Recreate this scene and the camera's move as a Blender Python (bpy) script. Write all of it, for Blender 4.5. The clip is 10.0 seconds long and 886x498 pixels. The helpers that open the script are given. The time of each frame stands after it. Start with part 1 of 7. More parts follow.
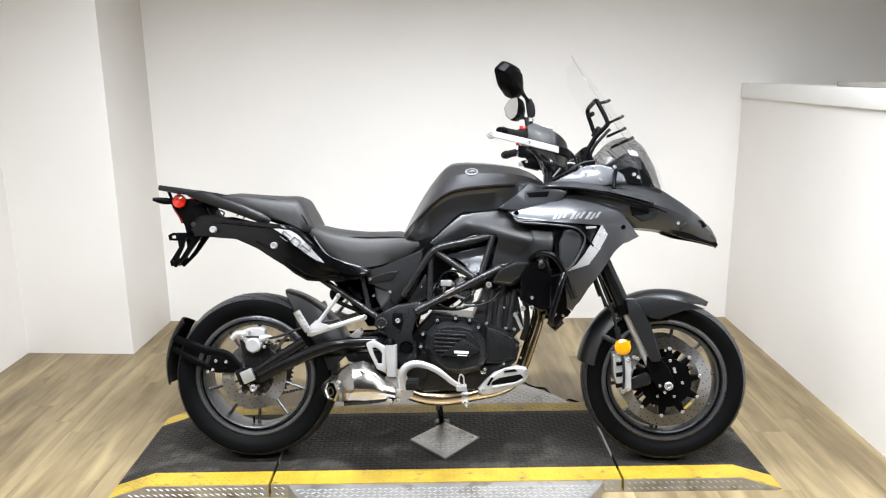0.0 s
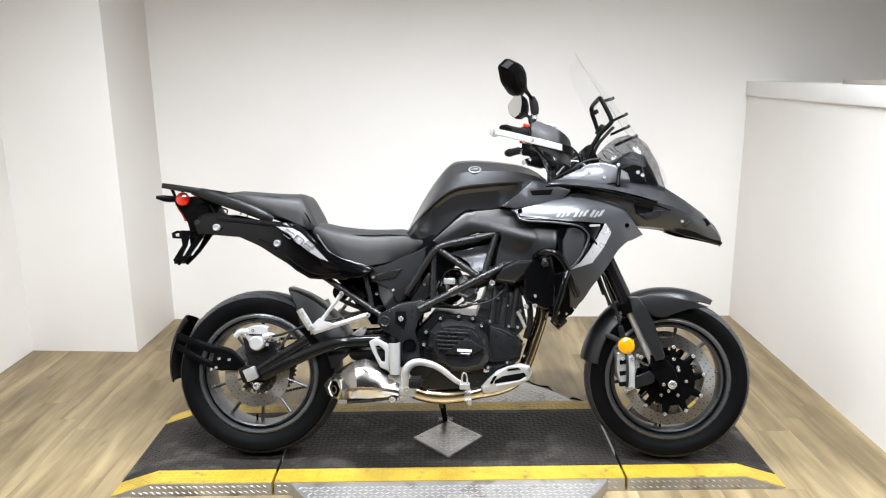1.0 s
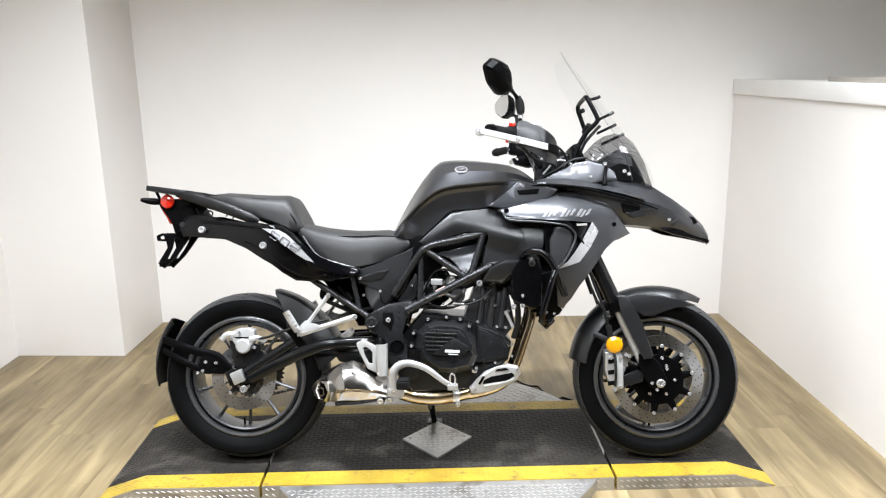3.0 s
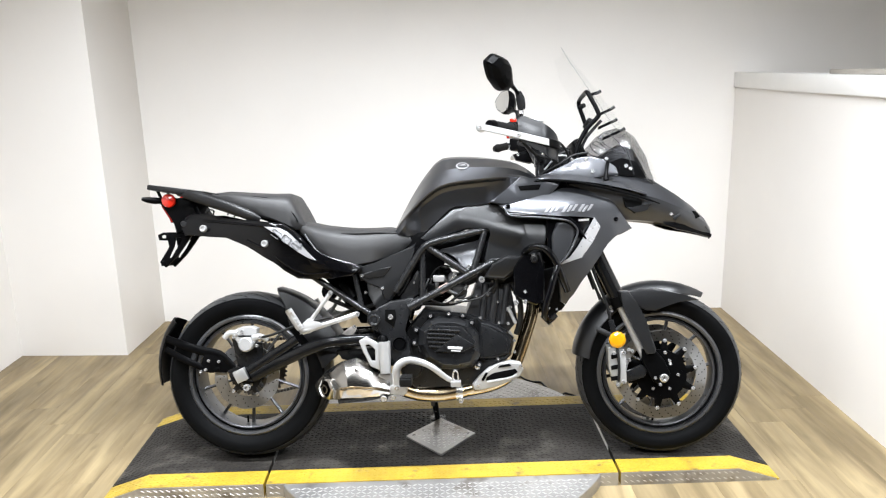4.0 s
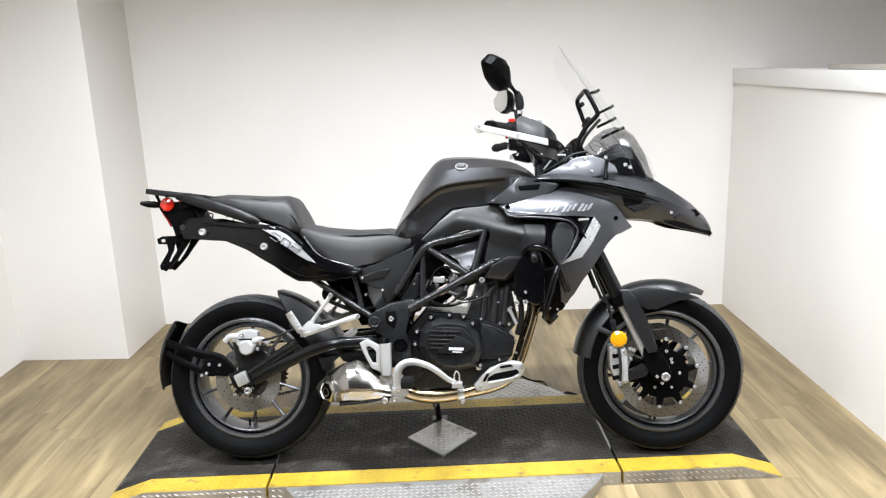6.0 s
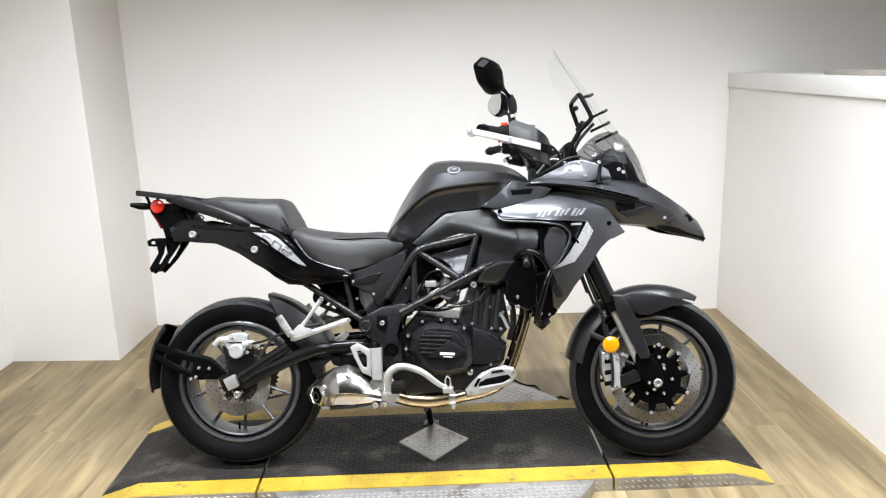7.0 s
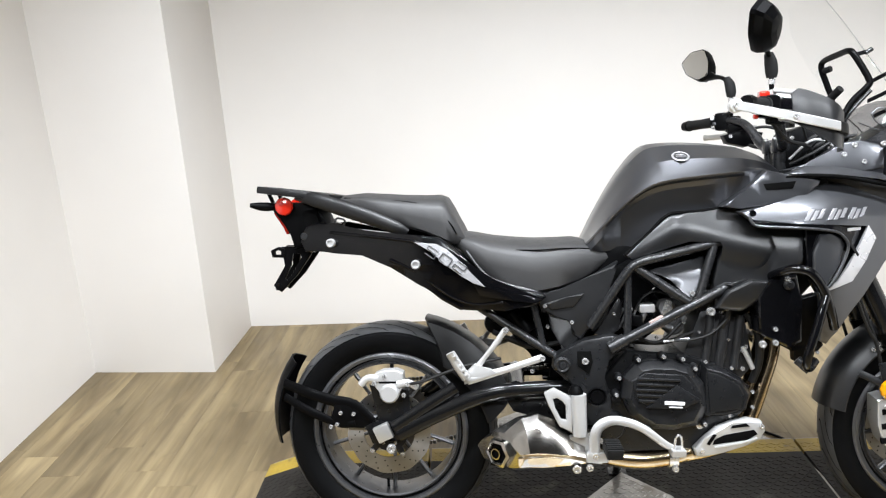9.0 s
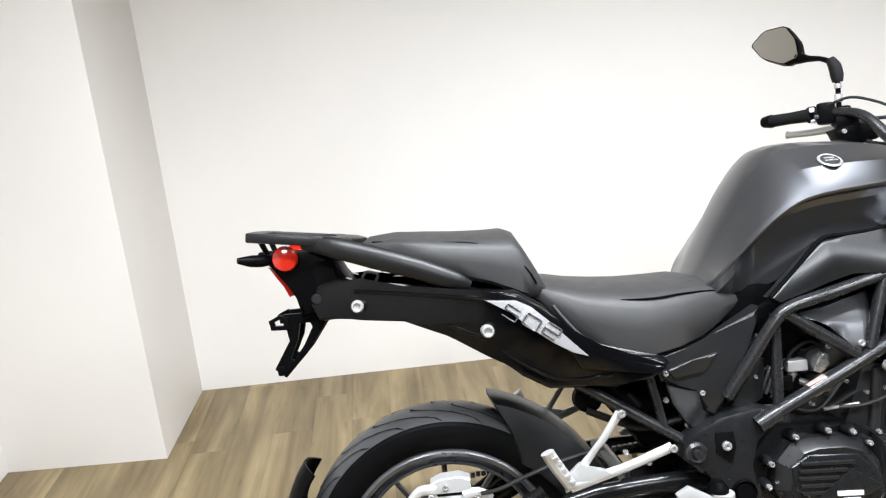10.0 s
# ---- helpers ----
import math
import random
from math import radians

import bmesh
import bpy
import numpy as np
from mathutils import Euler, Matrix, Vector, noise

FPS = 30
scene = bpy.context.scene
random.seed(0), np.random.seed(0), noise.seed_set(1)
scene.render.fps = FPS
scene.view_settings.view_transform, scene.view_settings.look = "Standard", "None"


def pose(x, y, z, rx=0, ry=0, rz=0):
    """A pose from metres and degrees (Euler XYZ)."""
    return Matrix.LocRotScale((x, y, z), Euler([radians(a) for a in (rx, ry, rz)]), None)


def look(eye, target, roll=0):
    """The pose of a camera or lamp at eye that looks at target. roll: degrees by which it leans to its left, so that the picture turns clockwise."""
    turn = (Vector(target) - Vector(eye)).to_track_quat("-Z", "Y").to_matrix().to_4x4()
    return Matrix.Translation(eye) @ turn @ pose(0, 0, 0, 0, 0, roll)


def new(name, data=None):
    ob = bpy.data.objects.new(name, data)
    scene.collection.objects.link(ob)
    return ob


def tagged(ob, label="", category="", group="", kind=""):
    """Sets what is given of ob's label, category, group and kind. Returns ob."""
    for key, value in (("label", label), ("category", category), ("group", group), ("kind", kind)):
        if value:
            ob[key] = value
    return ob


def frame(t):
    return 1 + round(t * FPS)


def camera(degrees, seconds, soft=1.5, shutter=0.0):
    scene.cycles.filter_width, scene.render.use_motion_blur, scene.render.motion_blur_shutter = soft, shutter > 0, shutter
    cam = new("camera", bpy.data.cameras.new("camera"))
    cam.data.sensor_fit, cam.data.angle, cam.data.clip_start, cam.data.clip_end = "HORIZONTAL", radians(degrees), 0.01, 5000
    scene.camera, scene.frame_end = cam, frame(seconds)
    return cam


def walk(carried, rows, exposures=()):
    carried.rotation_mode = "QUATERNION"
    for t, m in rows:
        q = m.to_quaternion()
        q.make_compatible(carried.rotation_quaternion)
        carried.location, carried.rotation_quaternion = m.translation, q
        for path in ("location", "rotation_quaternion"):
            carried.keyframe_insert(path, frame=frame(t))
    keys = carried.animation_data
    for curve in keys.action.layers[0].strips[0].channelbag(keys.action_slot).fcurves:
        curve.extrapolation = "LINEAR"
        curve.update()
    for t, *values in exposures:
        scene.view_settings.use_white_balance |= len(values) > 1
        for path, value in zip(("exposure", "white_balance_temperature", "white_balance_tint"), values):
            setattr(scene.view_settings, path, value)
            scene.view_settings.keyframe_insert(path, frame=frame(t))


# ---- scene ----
cam = camera(61.24, 10.0, soft=1.2)
PATH = [
    (0.0, (-0.1005, -2.6595, 1.4900), (0.01208, 0.97272, -0.23169), -0.49),
    (0.5, (-0.0937, -2.6587, 1.4948), (0.01024, 0.97155, -0.23662), 0.07),
    (1.0, (-0.0969, -2.6557, 1.4878), (0.00643, 0.97229, -0.23370), -0.52),
    (1.5, (-0.0923, -2.6508, 1.4876), (0.00452, 0.97148, -0.23708), -0.30),
    (2.0, (-0.0819, -2.6422, 1.4832), (0.01584, 0.97165, -0.23588), -0.87),
    (2.5, (-0.0768, -2.6453, 1.4846), (0.01713, 0.97235, -0.23289), -0.73),
    (4.0, (-0.0790, -2.6414, 1.4842), (0.01472, 0.97124, -0.23765), -1.44),
    (4.5, (-0.0777, -2.6336, 1.4847), (0.01409, 0.96844, -0.24884), -1.52),
    (5.0, (-0.0778, -2.6352, 1.4896), (0.01378, 0.96848, -0.24871), -1.75),
    (6.5, (-0.0764, -2.6271, 1.4985), (0.01461, 0.97105, -0.23844), -2.12),
    (7.0, (-0.0581, -2.6132, 1.5025), (0.01831, 0.97050, -0.24042), -1.68),
    (7.5, (-0.0104, -2.5683, 1.4872), (-0.09195, 0.96278, -0.25417), 0.69),
    (7.8, (-0.0712, -2.5188, 1.4804), (-0.11928, 0.94832, -0.29404), -2.23),
    (8.0, (-0.1333, -2.4781, 1.4927), (-0.08100, 0.96346, -0.25531), -5.29),
    (8.5, (-0.3055, -2.2955, 1.4696), (-0.01808, 0.95133, -0.30764), -7.20),
    (9.0, (-0.5163, -1.9423, 1.4970), (-0.04205, 0.95724, -0.28621), -2.96),
    (9.5, (-0.7494, -1.6344, 1.5063), (0.09932, 0.94943, -0.29787), -3.50),
    (10.0, (-0.8492, -1.3461, 1.4428), (0.07246, 0.95706, -0.28070), -4.81),
]
EXPOSURES = [(0.0, -0.02), (2.5, 0.0), (4.0, 0.10), (5.0, 0.08), (6.5, -0.03), (8.0, -0.02), (9.0, 0.01), (10.0, 0.02)]
walk(cam, [(t, look(eye, (eye[0] + ahead[0], eye[1] + ahead[1], eye[2] + ahead[2]), roll)) for t, eye, ahead, roll in PATH],
     exposures=EXPOSURES)

# ---- world and light ----
world = bpy.data.worlds.new("world")
scene.world = world
world.use_nodes = True
world.node_tree.nodes["Background"].inputs[0].default_value = (0.9, 0.93, 1.0, 1)
world.node_tree.nodes["Background"].inputs[1].default_value = 0.05

CEILING = 3.0
BATTENS = [(x, -0.55, 8.0, 58.0) for x in (-0.85, 0.8)]
# Assumed lamps out of view; tilt and places tuned to highlights and wall tones.
FLOODS = [(x, -2.3, 30.0, 23.5) for x in (-1.6, 0.2, 1.75)]

for lx, ly, tilt, power in BATTENS + FLOODS:
    data = bpy.data.lights.new("lamp_light", "AREA")
    data.energy, data.color, data.shape = power, (0.896, 0.948, 1.02), "RECTANGLE"
    data.size, data.size_y = (0.60, 0.30) if ly < -1 else (1.40, 0.10)
    data.spread = radians(124)
    ob = new("lamp_light", data)
    ob.matrix_world = pose(lx, ly, CEILING - 0.17, tilt, 0, 0) @ Matrix.Translation((0, 0, -0.075))


# ---- materials ----
def material(name, colour, rough=0.5, metal=0.0, vary=0.15, scale=6.0, bump=0.0, bump_scale=120.0, coat=0.0, rough_vary=0.1,
             tint=None, spec=0.5, ground=0.0):
    """A principled surface with two scales of noise in its colour, roughness and relief."""
    m = bpy.data.materials.new(name)
    m.use_nodes = True
    nt = m.node_tree
    n, k = nt.nodes, nt.links
    b = n["Principled BSDF"]
    b.inputs["Metallic"].default_value = metal
    b.inputs["Specular IOR Level"].default_value = spec
    b.inputs["Coat Weight"].default_value = coat
    b.inputs["Coat Roughness"].default_value = 0.09
    tc = n.new("ShaderNodeTexCoord")
    big = n.new("ShaderNodeTexNoise")
    big.inputs["Scale"].default_value, big.inputs["Detail"].default_value = scale, 6.0
    k.new(tc.outputs["Object"], big.inputs["Vector"])
    ramp = n.new("ShaderNodeMapRange")
    ramp.inputs["From Min"].default_value, ramp.inputs["From Max"].default_value = 0.3, 0.7
    ramp.inputs["To Min"].default_value, ramp.inputs["To Max"].default_value = 1 - vary, 1 + vary
    k.new(big.outputs["Fac"], ramp.inputs["Value"])
    mul = n.new("ShaderNodeVectorMath")
    mul.operation = "SCALE"
    mul.inputs[0].default_value = colour
    k.new(ramp.outputs["Result"], mul.inputs["Scale"])
    out = mul.outputs["Vector"]
    if tint:
        second = n.new("ShaderNodeTexNoise")
        second.inputs["Scale"].default_value, second.inputs["Detail"].default_value = scale * 2.3, 4.0
        k.new(tc.outputs["Object"], second.inputs["Vector"])
        edge = n.new("ShaderNodeMapRange")
        edge.inputs["From Min"].default_value, edge.inputs["From Max"].default_value = tint[1], tint[1] + 0.14
        k.new(second.outputs["Fac"], edge.inputs["Value"])
        mix = n.new("ShaderNodeMix")
        mix.data_type = "RGBA"
        k.new(edge.outputs["Result"], mix.inputs["Factor"])
        k.new(out, mix.inputs[6])
        mix.inputs[7].default_value = (*tint[0], 1)
        out = mix.outputs[2]
    k.new(out, b.inputs["Base Color"])
    rr = n.new("ShaderNodeMapRange")
    rr.inputs["To Min"].default_value, rr.inputs["To Max"].default_value = max(rough - rough_vary, 0.02), min(rough + rough_vary, 1)
    fine = n.new("ShaderNodeTexNoise")
    fine.inputs["Scale"].default_value, fine.inputs["Detail"].default_value = scale * 5, 5.0
    k.new(tc.outputs["Object"], fine.inputs["Vector"])
    k.new(fine.outputs["Fac"], rr.inputs["Value"])
    k.new(rr.outputs["Result"], b.inputs["Roughness"])
    if bump:
        grain = n.new("ShaderNodeTexNoise")
        grain.inputs["Scale"].default_value, grain.inputs["Detail"].default_value = bump_scale, 3.0
        k.new(tc.outputs["Object"], grain.inputs["Vector"])
        bp = n.new("ShaderNodeBump")
        bp.inputs["Strength"].default_value, bp.inputs["Distance"].default_value = bump, 0.0004
        k.new(grain.outputs["Fac"], bp.inputs["Height"])
        k.new(bp.outputs["Normal"], b.inputs["Normal"])
    if ground:
        turned = n.new("ShaderNodeTangent")
        turned.direction_type, turned.axis = "RADIAL", "Y"
        b.inputs["Anisotropic"].default_value = ground
        k.new(turned.outputs["Tangent"], b.inputs["Tangent"])
    return m


def wood_floor():
    """Greige oak print: long soft streaks of tan and grey-brown, fine grain, a little change from plank to plank."""
    m = bpy.data.materials.new("vinyl_oak")
    m.use_nodes = True
    nt = m.node_tree
    n, k = nt.nodes, nt.links
    b = n["Principled BSDF"]
    b.inputs["Specular IOR Level"].default_value = 0.4
    info = n.new("ShaderNodeObjectInfo")
    shift, add = n.new("ShaderNodeVectorMath"), n.new("ShaderNodeVectorMath")
    shift.operation = "SCALE"
    shift.inputs[0].default_value = (0.6, 1.7, 0.0)
    k.new(info.outputs["Random"], shift.inputs["Scale"])
    k.new(n.new("ShaderNodeNewGeometry").outputs["Position"], add.inputs[0])
    k.new(shift.outputs["Vector"], add.inputs[1])

    def streak(size, detail, distortion):
        mp, no = n.new("ShaderNodeMapping"), n.new("ShaderNodeTexNoise")
        mp.inputs["Scale"].default_value = size
        no.inputs["Scale"].default_value, no.inputs["Detail"].default_value, no.inputs["Distortion"].default_value = 1.0, detail, distortion
        k.new(add.outputs["Vector"], mp.inputs["Vector"])
        k.new(mp.outputs["Vector"], no.inputs["Vector"])
        return no.outputs["Fac"]

    def spread(fac, lo, hi, a0, a1):
        mr = n.new("ShaderNodeMapRange")
        for key, v in (("From Min", lo), ("From Max", hi), ("To Min", a0), ("To Max", a1)):
            mr.inputs[key].default_value = v
        k.new(fac, mr.inputs["Value"])
        return mr.outputs["Result"]

    mix = n.new("ShaderNodeMix")
    mix.data_type = "RGBA"
    mix.inputs[6].default_value, mix.inputs[7].default_value = (0.140, 0.102, 0.052, 1), (0.304, 0.234, 0.126, 1)
    k.new(spread(streak((11.0, 1.1, 1.0), 6.0, 0.8), 0.32, 0.68, 0.0, 1.0), mix.inputs["Factor"])
    out = mix.outputs[2]
    for fac in (spread(streak((48.0, 3.2, 1.0), 6.0, 0.4), 0.3, 0.7, 0.88, 1.10), spread(streak((2.6, 1.6, 1.0), 3.0, 0.2), 0.3, 0.7, 0.80, 1.18),
                spread(info.outputs["Random"], 0.0, 1.0, 0.87, 1.12), spread(streak((16.0, 6.0, 1.0), 2.0, 0.3), 0.22, 0.34, 0.72, 1.0)):
        sc = n.new("ShaderNodeVectorMath")
        sc.operation = "SCALE"
        k.new(out, sc.inputs[0])
        k.new(fac, sc.inputs["Scale"])
        out = sc.outputs["Vector"]
    k.new(out, b.inputs["Base Color"])
    k.new(spread(streak((20.0, 5.0, 1.0), 4.0, 0.0), 0.3, 0.7, 0.34, 0.52), b.inputs["Roughness"])
    return m


WALL = material("white_wall_paint", (0.81, 0.782, 0.748), 0.55, vary=0.03, scale=1.3, bump=0.25, bump_scale=60)
TRIM = material("white_trim_paint", (0.80, 0.79, 0.77), 0.35, vary=0.03, scale=4)
DARK_WALL = material("unseen_wall_dark", (0.060, 0.059, 0.058), 0.7, vary=0.1, scale=2)
CEIL = material("ceiling_paint", (0.80, 0.79, 0.77), 0.8, vary=0.04, scale=2)
OAK = wood_floor()
SUBFLOOR = material("floor_joint", (0.17, 0.132, 0.082), 0.8)
BLACK_DECK = material("worn_black_deck_paint", (0.0210, 0.0188, 0.0165), 0.5, vary=0.4, scale=4, bump=0.4, bump_scale=90, tint=((0.056, 0.051, 0.044), 0.55), spec=0.16)
YELLOW = material("yellow_deck_paint", (0.385, 0.262, 0.024), 0.42, vary=0.22, scale=9, bump=0.3, tint=((0.16, 0.115, 0.035), 0.60))
STEEL_PLATE = material("bare_tread_steel", (0.40, 0.39, 0.375), 0.38, 0.7, vary=0.22, scale=5, tint=((0.235, 0.215, 0.190), 0.56))
# Paler than the plate: the lozenges' glints are partly put into this colour.
BRIGHT_STEEL = material("polished_glint_lozenges", (0.56, 0.55, 0.535), 0.36, 0.6, vary=0.10, scale=20)
PAINT = material("gunmetal_paint", (0.086, 0.088, 0.0955), 0.33, 0.80, vary=0.05, scale=3, coat=0.45, rough_vary=0.03)
GREY_PLASTIC = material("dark_grey_plastic", (0.0085, 0.0087, 0.0094), 0.34, vary=0.06, scale=8, rough_vary=0.03, spec=0.60)
SATIN_BLACK = material("satin_black_moulding", (0.0068, 0.0068, 0.0071), 0.36, vary=0.10, scale=10, rough_vary=0.06, spec=0.30, bump=0.12, bump_scale=700)
GREY_SATIN = material("satin_grey_plastic", (0.068, 0.0695, 0.074), 0.29, 0.65, vary=0.06, scale=6, spec=0.5, rough_vary=0.03)
BLACK_PLASTIC = material("black_moulded_plastic", (0.0020, 0.0020, 0.0022), 0.36, vary=0.15, scale=9, bump=0.15, bump_scale=700, spec=0.045)
GLOSS_BLACK = material("gloss_black_plastic", (0.0025, 0.0025, 0.003), 0.07, vary=0.1, scale=5, rough_vary=0.03, spec=0.25)
FRAME = material("satin_black_frame_paint", (0.0170, 0.0174, 0.0185), 0.28, 0.25, vary=0.08, scale=14, spec=0.50, rough_vary=0.04)
ARM_PAINT = material("gloss_black_arm_paint", (0.0055, 0.0056, 0.006), 0.18, 0.1, vary=0.08, scale=14, spec=0.35, rough_vary=0.03)
ENGINE = material("black_engine_casting", (0.0112, 0.0115, 0.0124), 0.30, 0.30, vary=0.14, scale=14, bump=0.14, bump_scale=420, spec=0.50)
ENGINE_GREY = material("dark_grey_casting", (0.034, 0.0345, 0.0365), 0.36, 0.45, vary=0.16, scale=14, bump=0.2, bump_scale=420, spec=0.50)
CAST_GREY = material("grey_die_casting", (0.165, 0.165, 0.168), 0.40, 0.65, vary=0.18, scale=18, bump=0.2, bump_scale=420)
VINYL = material("black_seat_vinyl", (0.0255, 0.0250, 0.0250), 0.54, vary=0.10, scale=9, bump=0.6, bump_scale=460, spec=0.50)
RUBBER = material("tyre_rubber", (0.0032, 0.0033, 0.0035), 0.48, vary=0.18, scale=9, bump=0.2, bump_scale=400, spec=0.04)
# Worn crown rubber, also paler than the sidewall to paint in its sheen.
TREAD = material("worn_sheen_tread_rubber", (0.038, 0.0383, 0.0395), 0.44, vary=0.22, scale=7, bump=0.35, bump_scale=300, spec=0.45)
GRIP = material("grip_rubber", (0.007, 0.007, 0.007), 0.75, bump=0.9, bump_scale=260, spec=0.2)
RIM = material("grey_cast_rim_paint", (0.098, 0.099, 0.103), 0.28, 0.65, vary=0.05, scale=10, spec=0.45, rough_vary=0.02)
SILVER = material("silver_painted_alloy", (0.46, 0.457, 0.45), 0.32, 0.4, vary=0.06, scale=12, bump=0.1, bump_scale=500)
ALLOY = material("brushed_alloy", (0.58, 0.58, 0.57), 0.32, 0.75, vary=0.05, scale=14)
CHROME = material("bright_bolt_steel", (0.62, 0.615, 0.605), 0.25, 0.75, vary=0.08, scale=40)
DISC = material("ground_disc_steel", (0.43, 0.43, 0.435), 0.33, 1.0, vary=0.08, scale=30, ground=0.85)
EXHAUST = material("brushed_stainless", (0.42, 0.405, 0.385), 0.20, 1.0, vary=0.18, scale=7, rough_vary=0.08)
# Heat tint of the pipes; also the reflection painted on the silencer.
HEADER = material("heat_and_reflection_bronze", (0.50, 0.405, 0.275), 0.22, 1.0, vary=0.16, scale=8, rough_vary=0.06, tint=((0.34, 0.215, 0.10), 0.60))
DECAL_WHITE = material("white_decal", (0.66, 0.66, 0.66), 0.3, vary=0.04, coat=0.5)
DECAL_SILVER = material("silver_decal", (0.46, 0.46, 0.47), 0.28, 0.5, vary=0.05, coat=0.5)
DECAL_GREY = material("pale_grey_decal", (0.27, 0.27, 0.28), 0.30, 0.5, vary=0.05, coat=0.4)
DECAL_PINK = material("faded_sticker", (0.40, 0.30, 0.27), 0.4, vary=0.35, scale=90, coat=0.3)
DECAL_INK = material("dark_decal_ink", (0.05, 0.05, 0.055), 0.35)
# Near-black colour standing in for the shade in slots, holes, grooves and seams.
RECESS_SHADE = material("painted_recess_shade", (0.003, 0.003, 0.003), 0.8, spec=0.03)
CHAIN = material("oiled_chain_steel", (0.16, 0.15, 0.14), 0.4, 0.9)
RUST_FRAME = material("weathered_black_angle_iron", (0.035, 0.03, 0.026), 0.5, 0.4, vary=0.4, scale=12, tint=((0.17, 0.12, 0.06), 0.56))
MESH_WIRE = material("grey_expanded_steel", (0.12, 0.12, 0.12), 0.5, 0.7)
TAN_BOARD = material("grey_brown_board", (0.30, 0.275, 0.24), 0.6, vary=0.2, scale=8)
CABLE = material("black_cable_sheath", (0.008, 0.008, 0.008), 0.5, spec=0.25)


def lens_plastic(name, colour, rough=0.12):
    m = material(name, colour, rough, vary=0.08, scale=30, coat=0.8, rough_vary=0.03)
    m.node_tree.nodes["Principled BSDF"].inputs["Transmission Weight"].default_value = 0.25
    return m


RED_LENS = lens_plastic("red_lamp_lens", (0.55, 0.022, 0.010))
AMBER_LENS = lens_plastic("amber_reflector", (0.78, 0.36, 0.006))


def clear_sheet(name, colour, rough=0.02, shine=0.06):
    """A thin clear sheet: tinted see-through with a gloss that grows towards grazing angles."""
    m = bpy.data.materials.new(name)
    m.use_nodes = True
    nt = m.node_tree
    n, k = nt.nodes, nt.links
    n.remove(n["Principled BSDF"])
    clear, gloss, mix, lw = (n.new("ShaderNodeBsdfTransparent"), n.new("ShaderNodeBsdfGlossy"), n.new("ShaderNodeMixShader"),
                             n.new("ShaderNodeLayerWeight"))
    power, fac = n.new("ShaderNodeMath"), n.new("ShaderNodeMath")
    clear.inputs["Color"].default_value = (*colour, 1)
    gloss.inputs["Roughness"].default_value = rough
    power.operation, power.inputs[1].default_value = "POWER", 4.0
    fac.operation, fac.inputs[1].default_value, fac.inputs[2].default_value = "MULTIPLY_ADD", shine, 0.004 + shine * 0.06
    lw.inputs["Blend"].default_value = 0.5
    k.new(lw.outputs["Facing"], power.inputs[0])
    k.new(power.outputs["Value"], fac.inputs[0])
    k.new(fac.outputs["Value"], mix.inputs["Fac"])
    k.new(clear.outputs["BSDF"], mix.inputs[1])
    k.new(gloss.outputs["BSDF"], mix.inputs[2])
    k.new(mix.outputs["Shader"], n["Material Output"].inputs["Surface"])
    return m


SCREEN_EDGE = clear_sheet("polished_screen_edge", (0.80, 0.81, 0.81), 0.1, 0.5)
SCREEN = clear_sheet("clear_screen", (0.988, 0.99, 0.99))
SMOKE = clear_sheet("smoked_lens", (0.60, 0.60, 0.61), 0.03, 0.35)
MIRROR = material("mirror_glass", (0.85, 0.86, 0.86), 0.03, 1.0, vary=0.0, rough_vary=0.01)


def glowing(name, colour, strength):
    m = bpy.data.materials.new(name)
    m.use_nodes = True
    b = m.node_tree.nodes["Principled BSDF"]
    b.inputs["Emission Color"].default_value = (*colour, 1)
    b.inputs["Emission Strength"].default_value = strength
    return m


DIFFUSER = glowing("lamp_diffuser", (1.0, 0.97, 0.92), 6.0)


# ---- building tools ----
def thing(name, m, label, category, group="", kind=""):
    ob = new(name)
    ob.empty_display_size = 0.1
    ob.matrix_world = m
    return tagged(ob, label, category, group, kind)


def finish(name, bm, mat, sharp=35.0):
    bmesh.ops.recalc_face_normals(bm, faces=bm.faces)
    me = bpy.data.meshes.new(name)
    bm.to_mesh(me)
    bm.free()
    me.polygons.foreach_set("use_smooth", [True] * len(me.polygons))
    me.set_sharp_from_angle(angle=radians(sharp))
    me.materials.append(mat)
    return me


def part(name, bm, mat, parent=None, label="", sharp=35.0):
    """Links a bmesh as one mesh object under a thing or a part."""
    ob = new(name, finish(name, bm, mat, sharp))
    ob.parent = parent
    return tagged(ob, label)


def spline(pts, steps=6, closed=False):
    """A Catmull-Rom curve through the points."""
    p = [Vector(q) for q in pts]
    n = len(p)
    out = []
    for i in range(n if closed else n - 1):
        a = p[(i - 1) % n] if closed or i > 0 else p[0] * 2 - p[1]
        b, c = p[i], p[(i + 1) % n]
        d = p[(i + 2) % n] if closed or i + 2 < n else p[-1] * 2 - p[-2]
        for s in range(steps):
            u = s / steps
            out.append(0.5 * (2 * b + (c - a) * u + (2 * a - 5 * b + 4 * c - d) * u * u + (3 * b - a - 3 * c + d) * u ** 3))
    if not closed:
        out.append(p[-1])
    return out


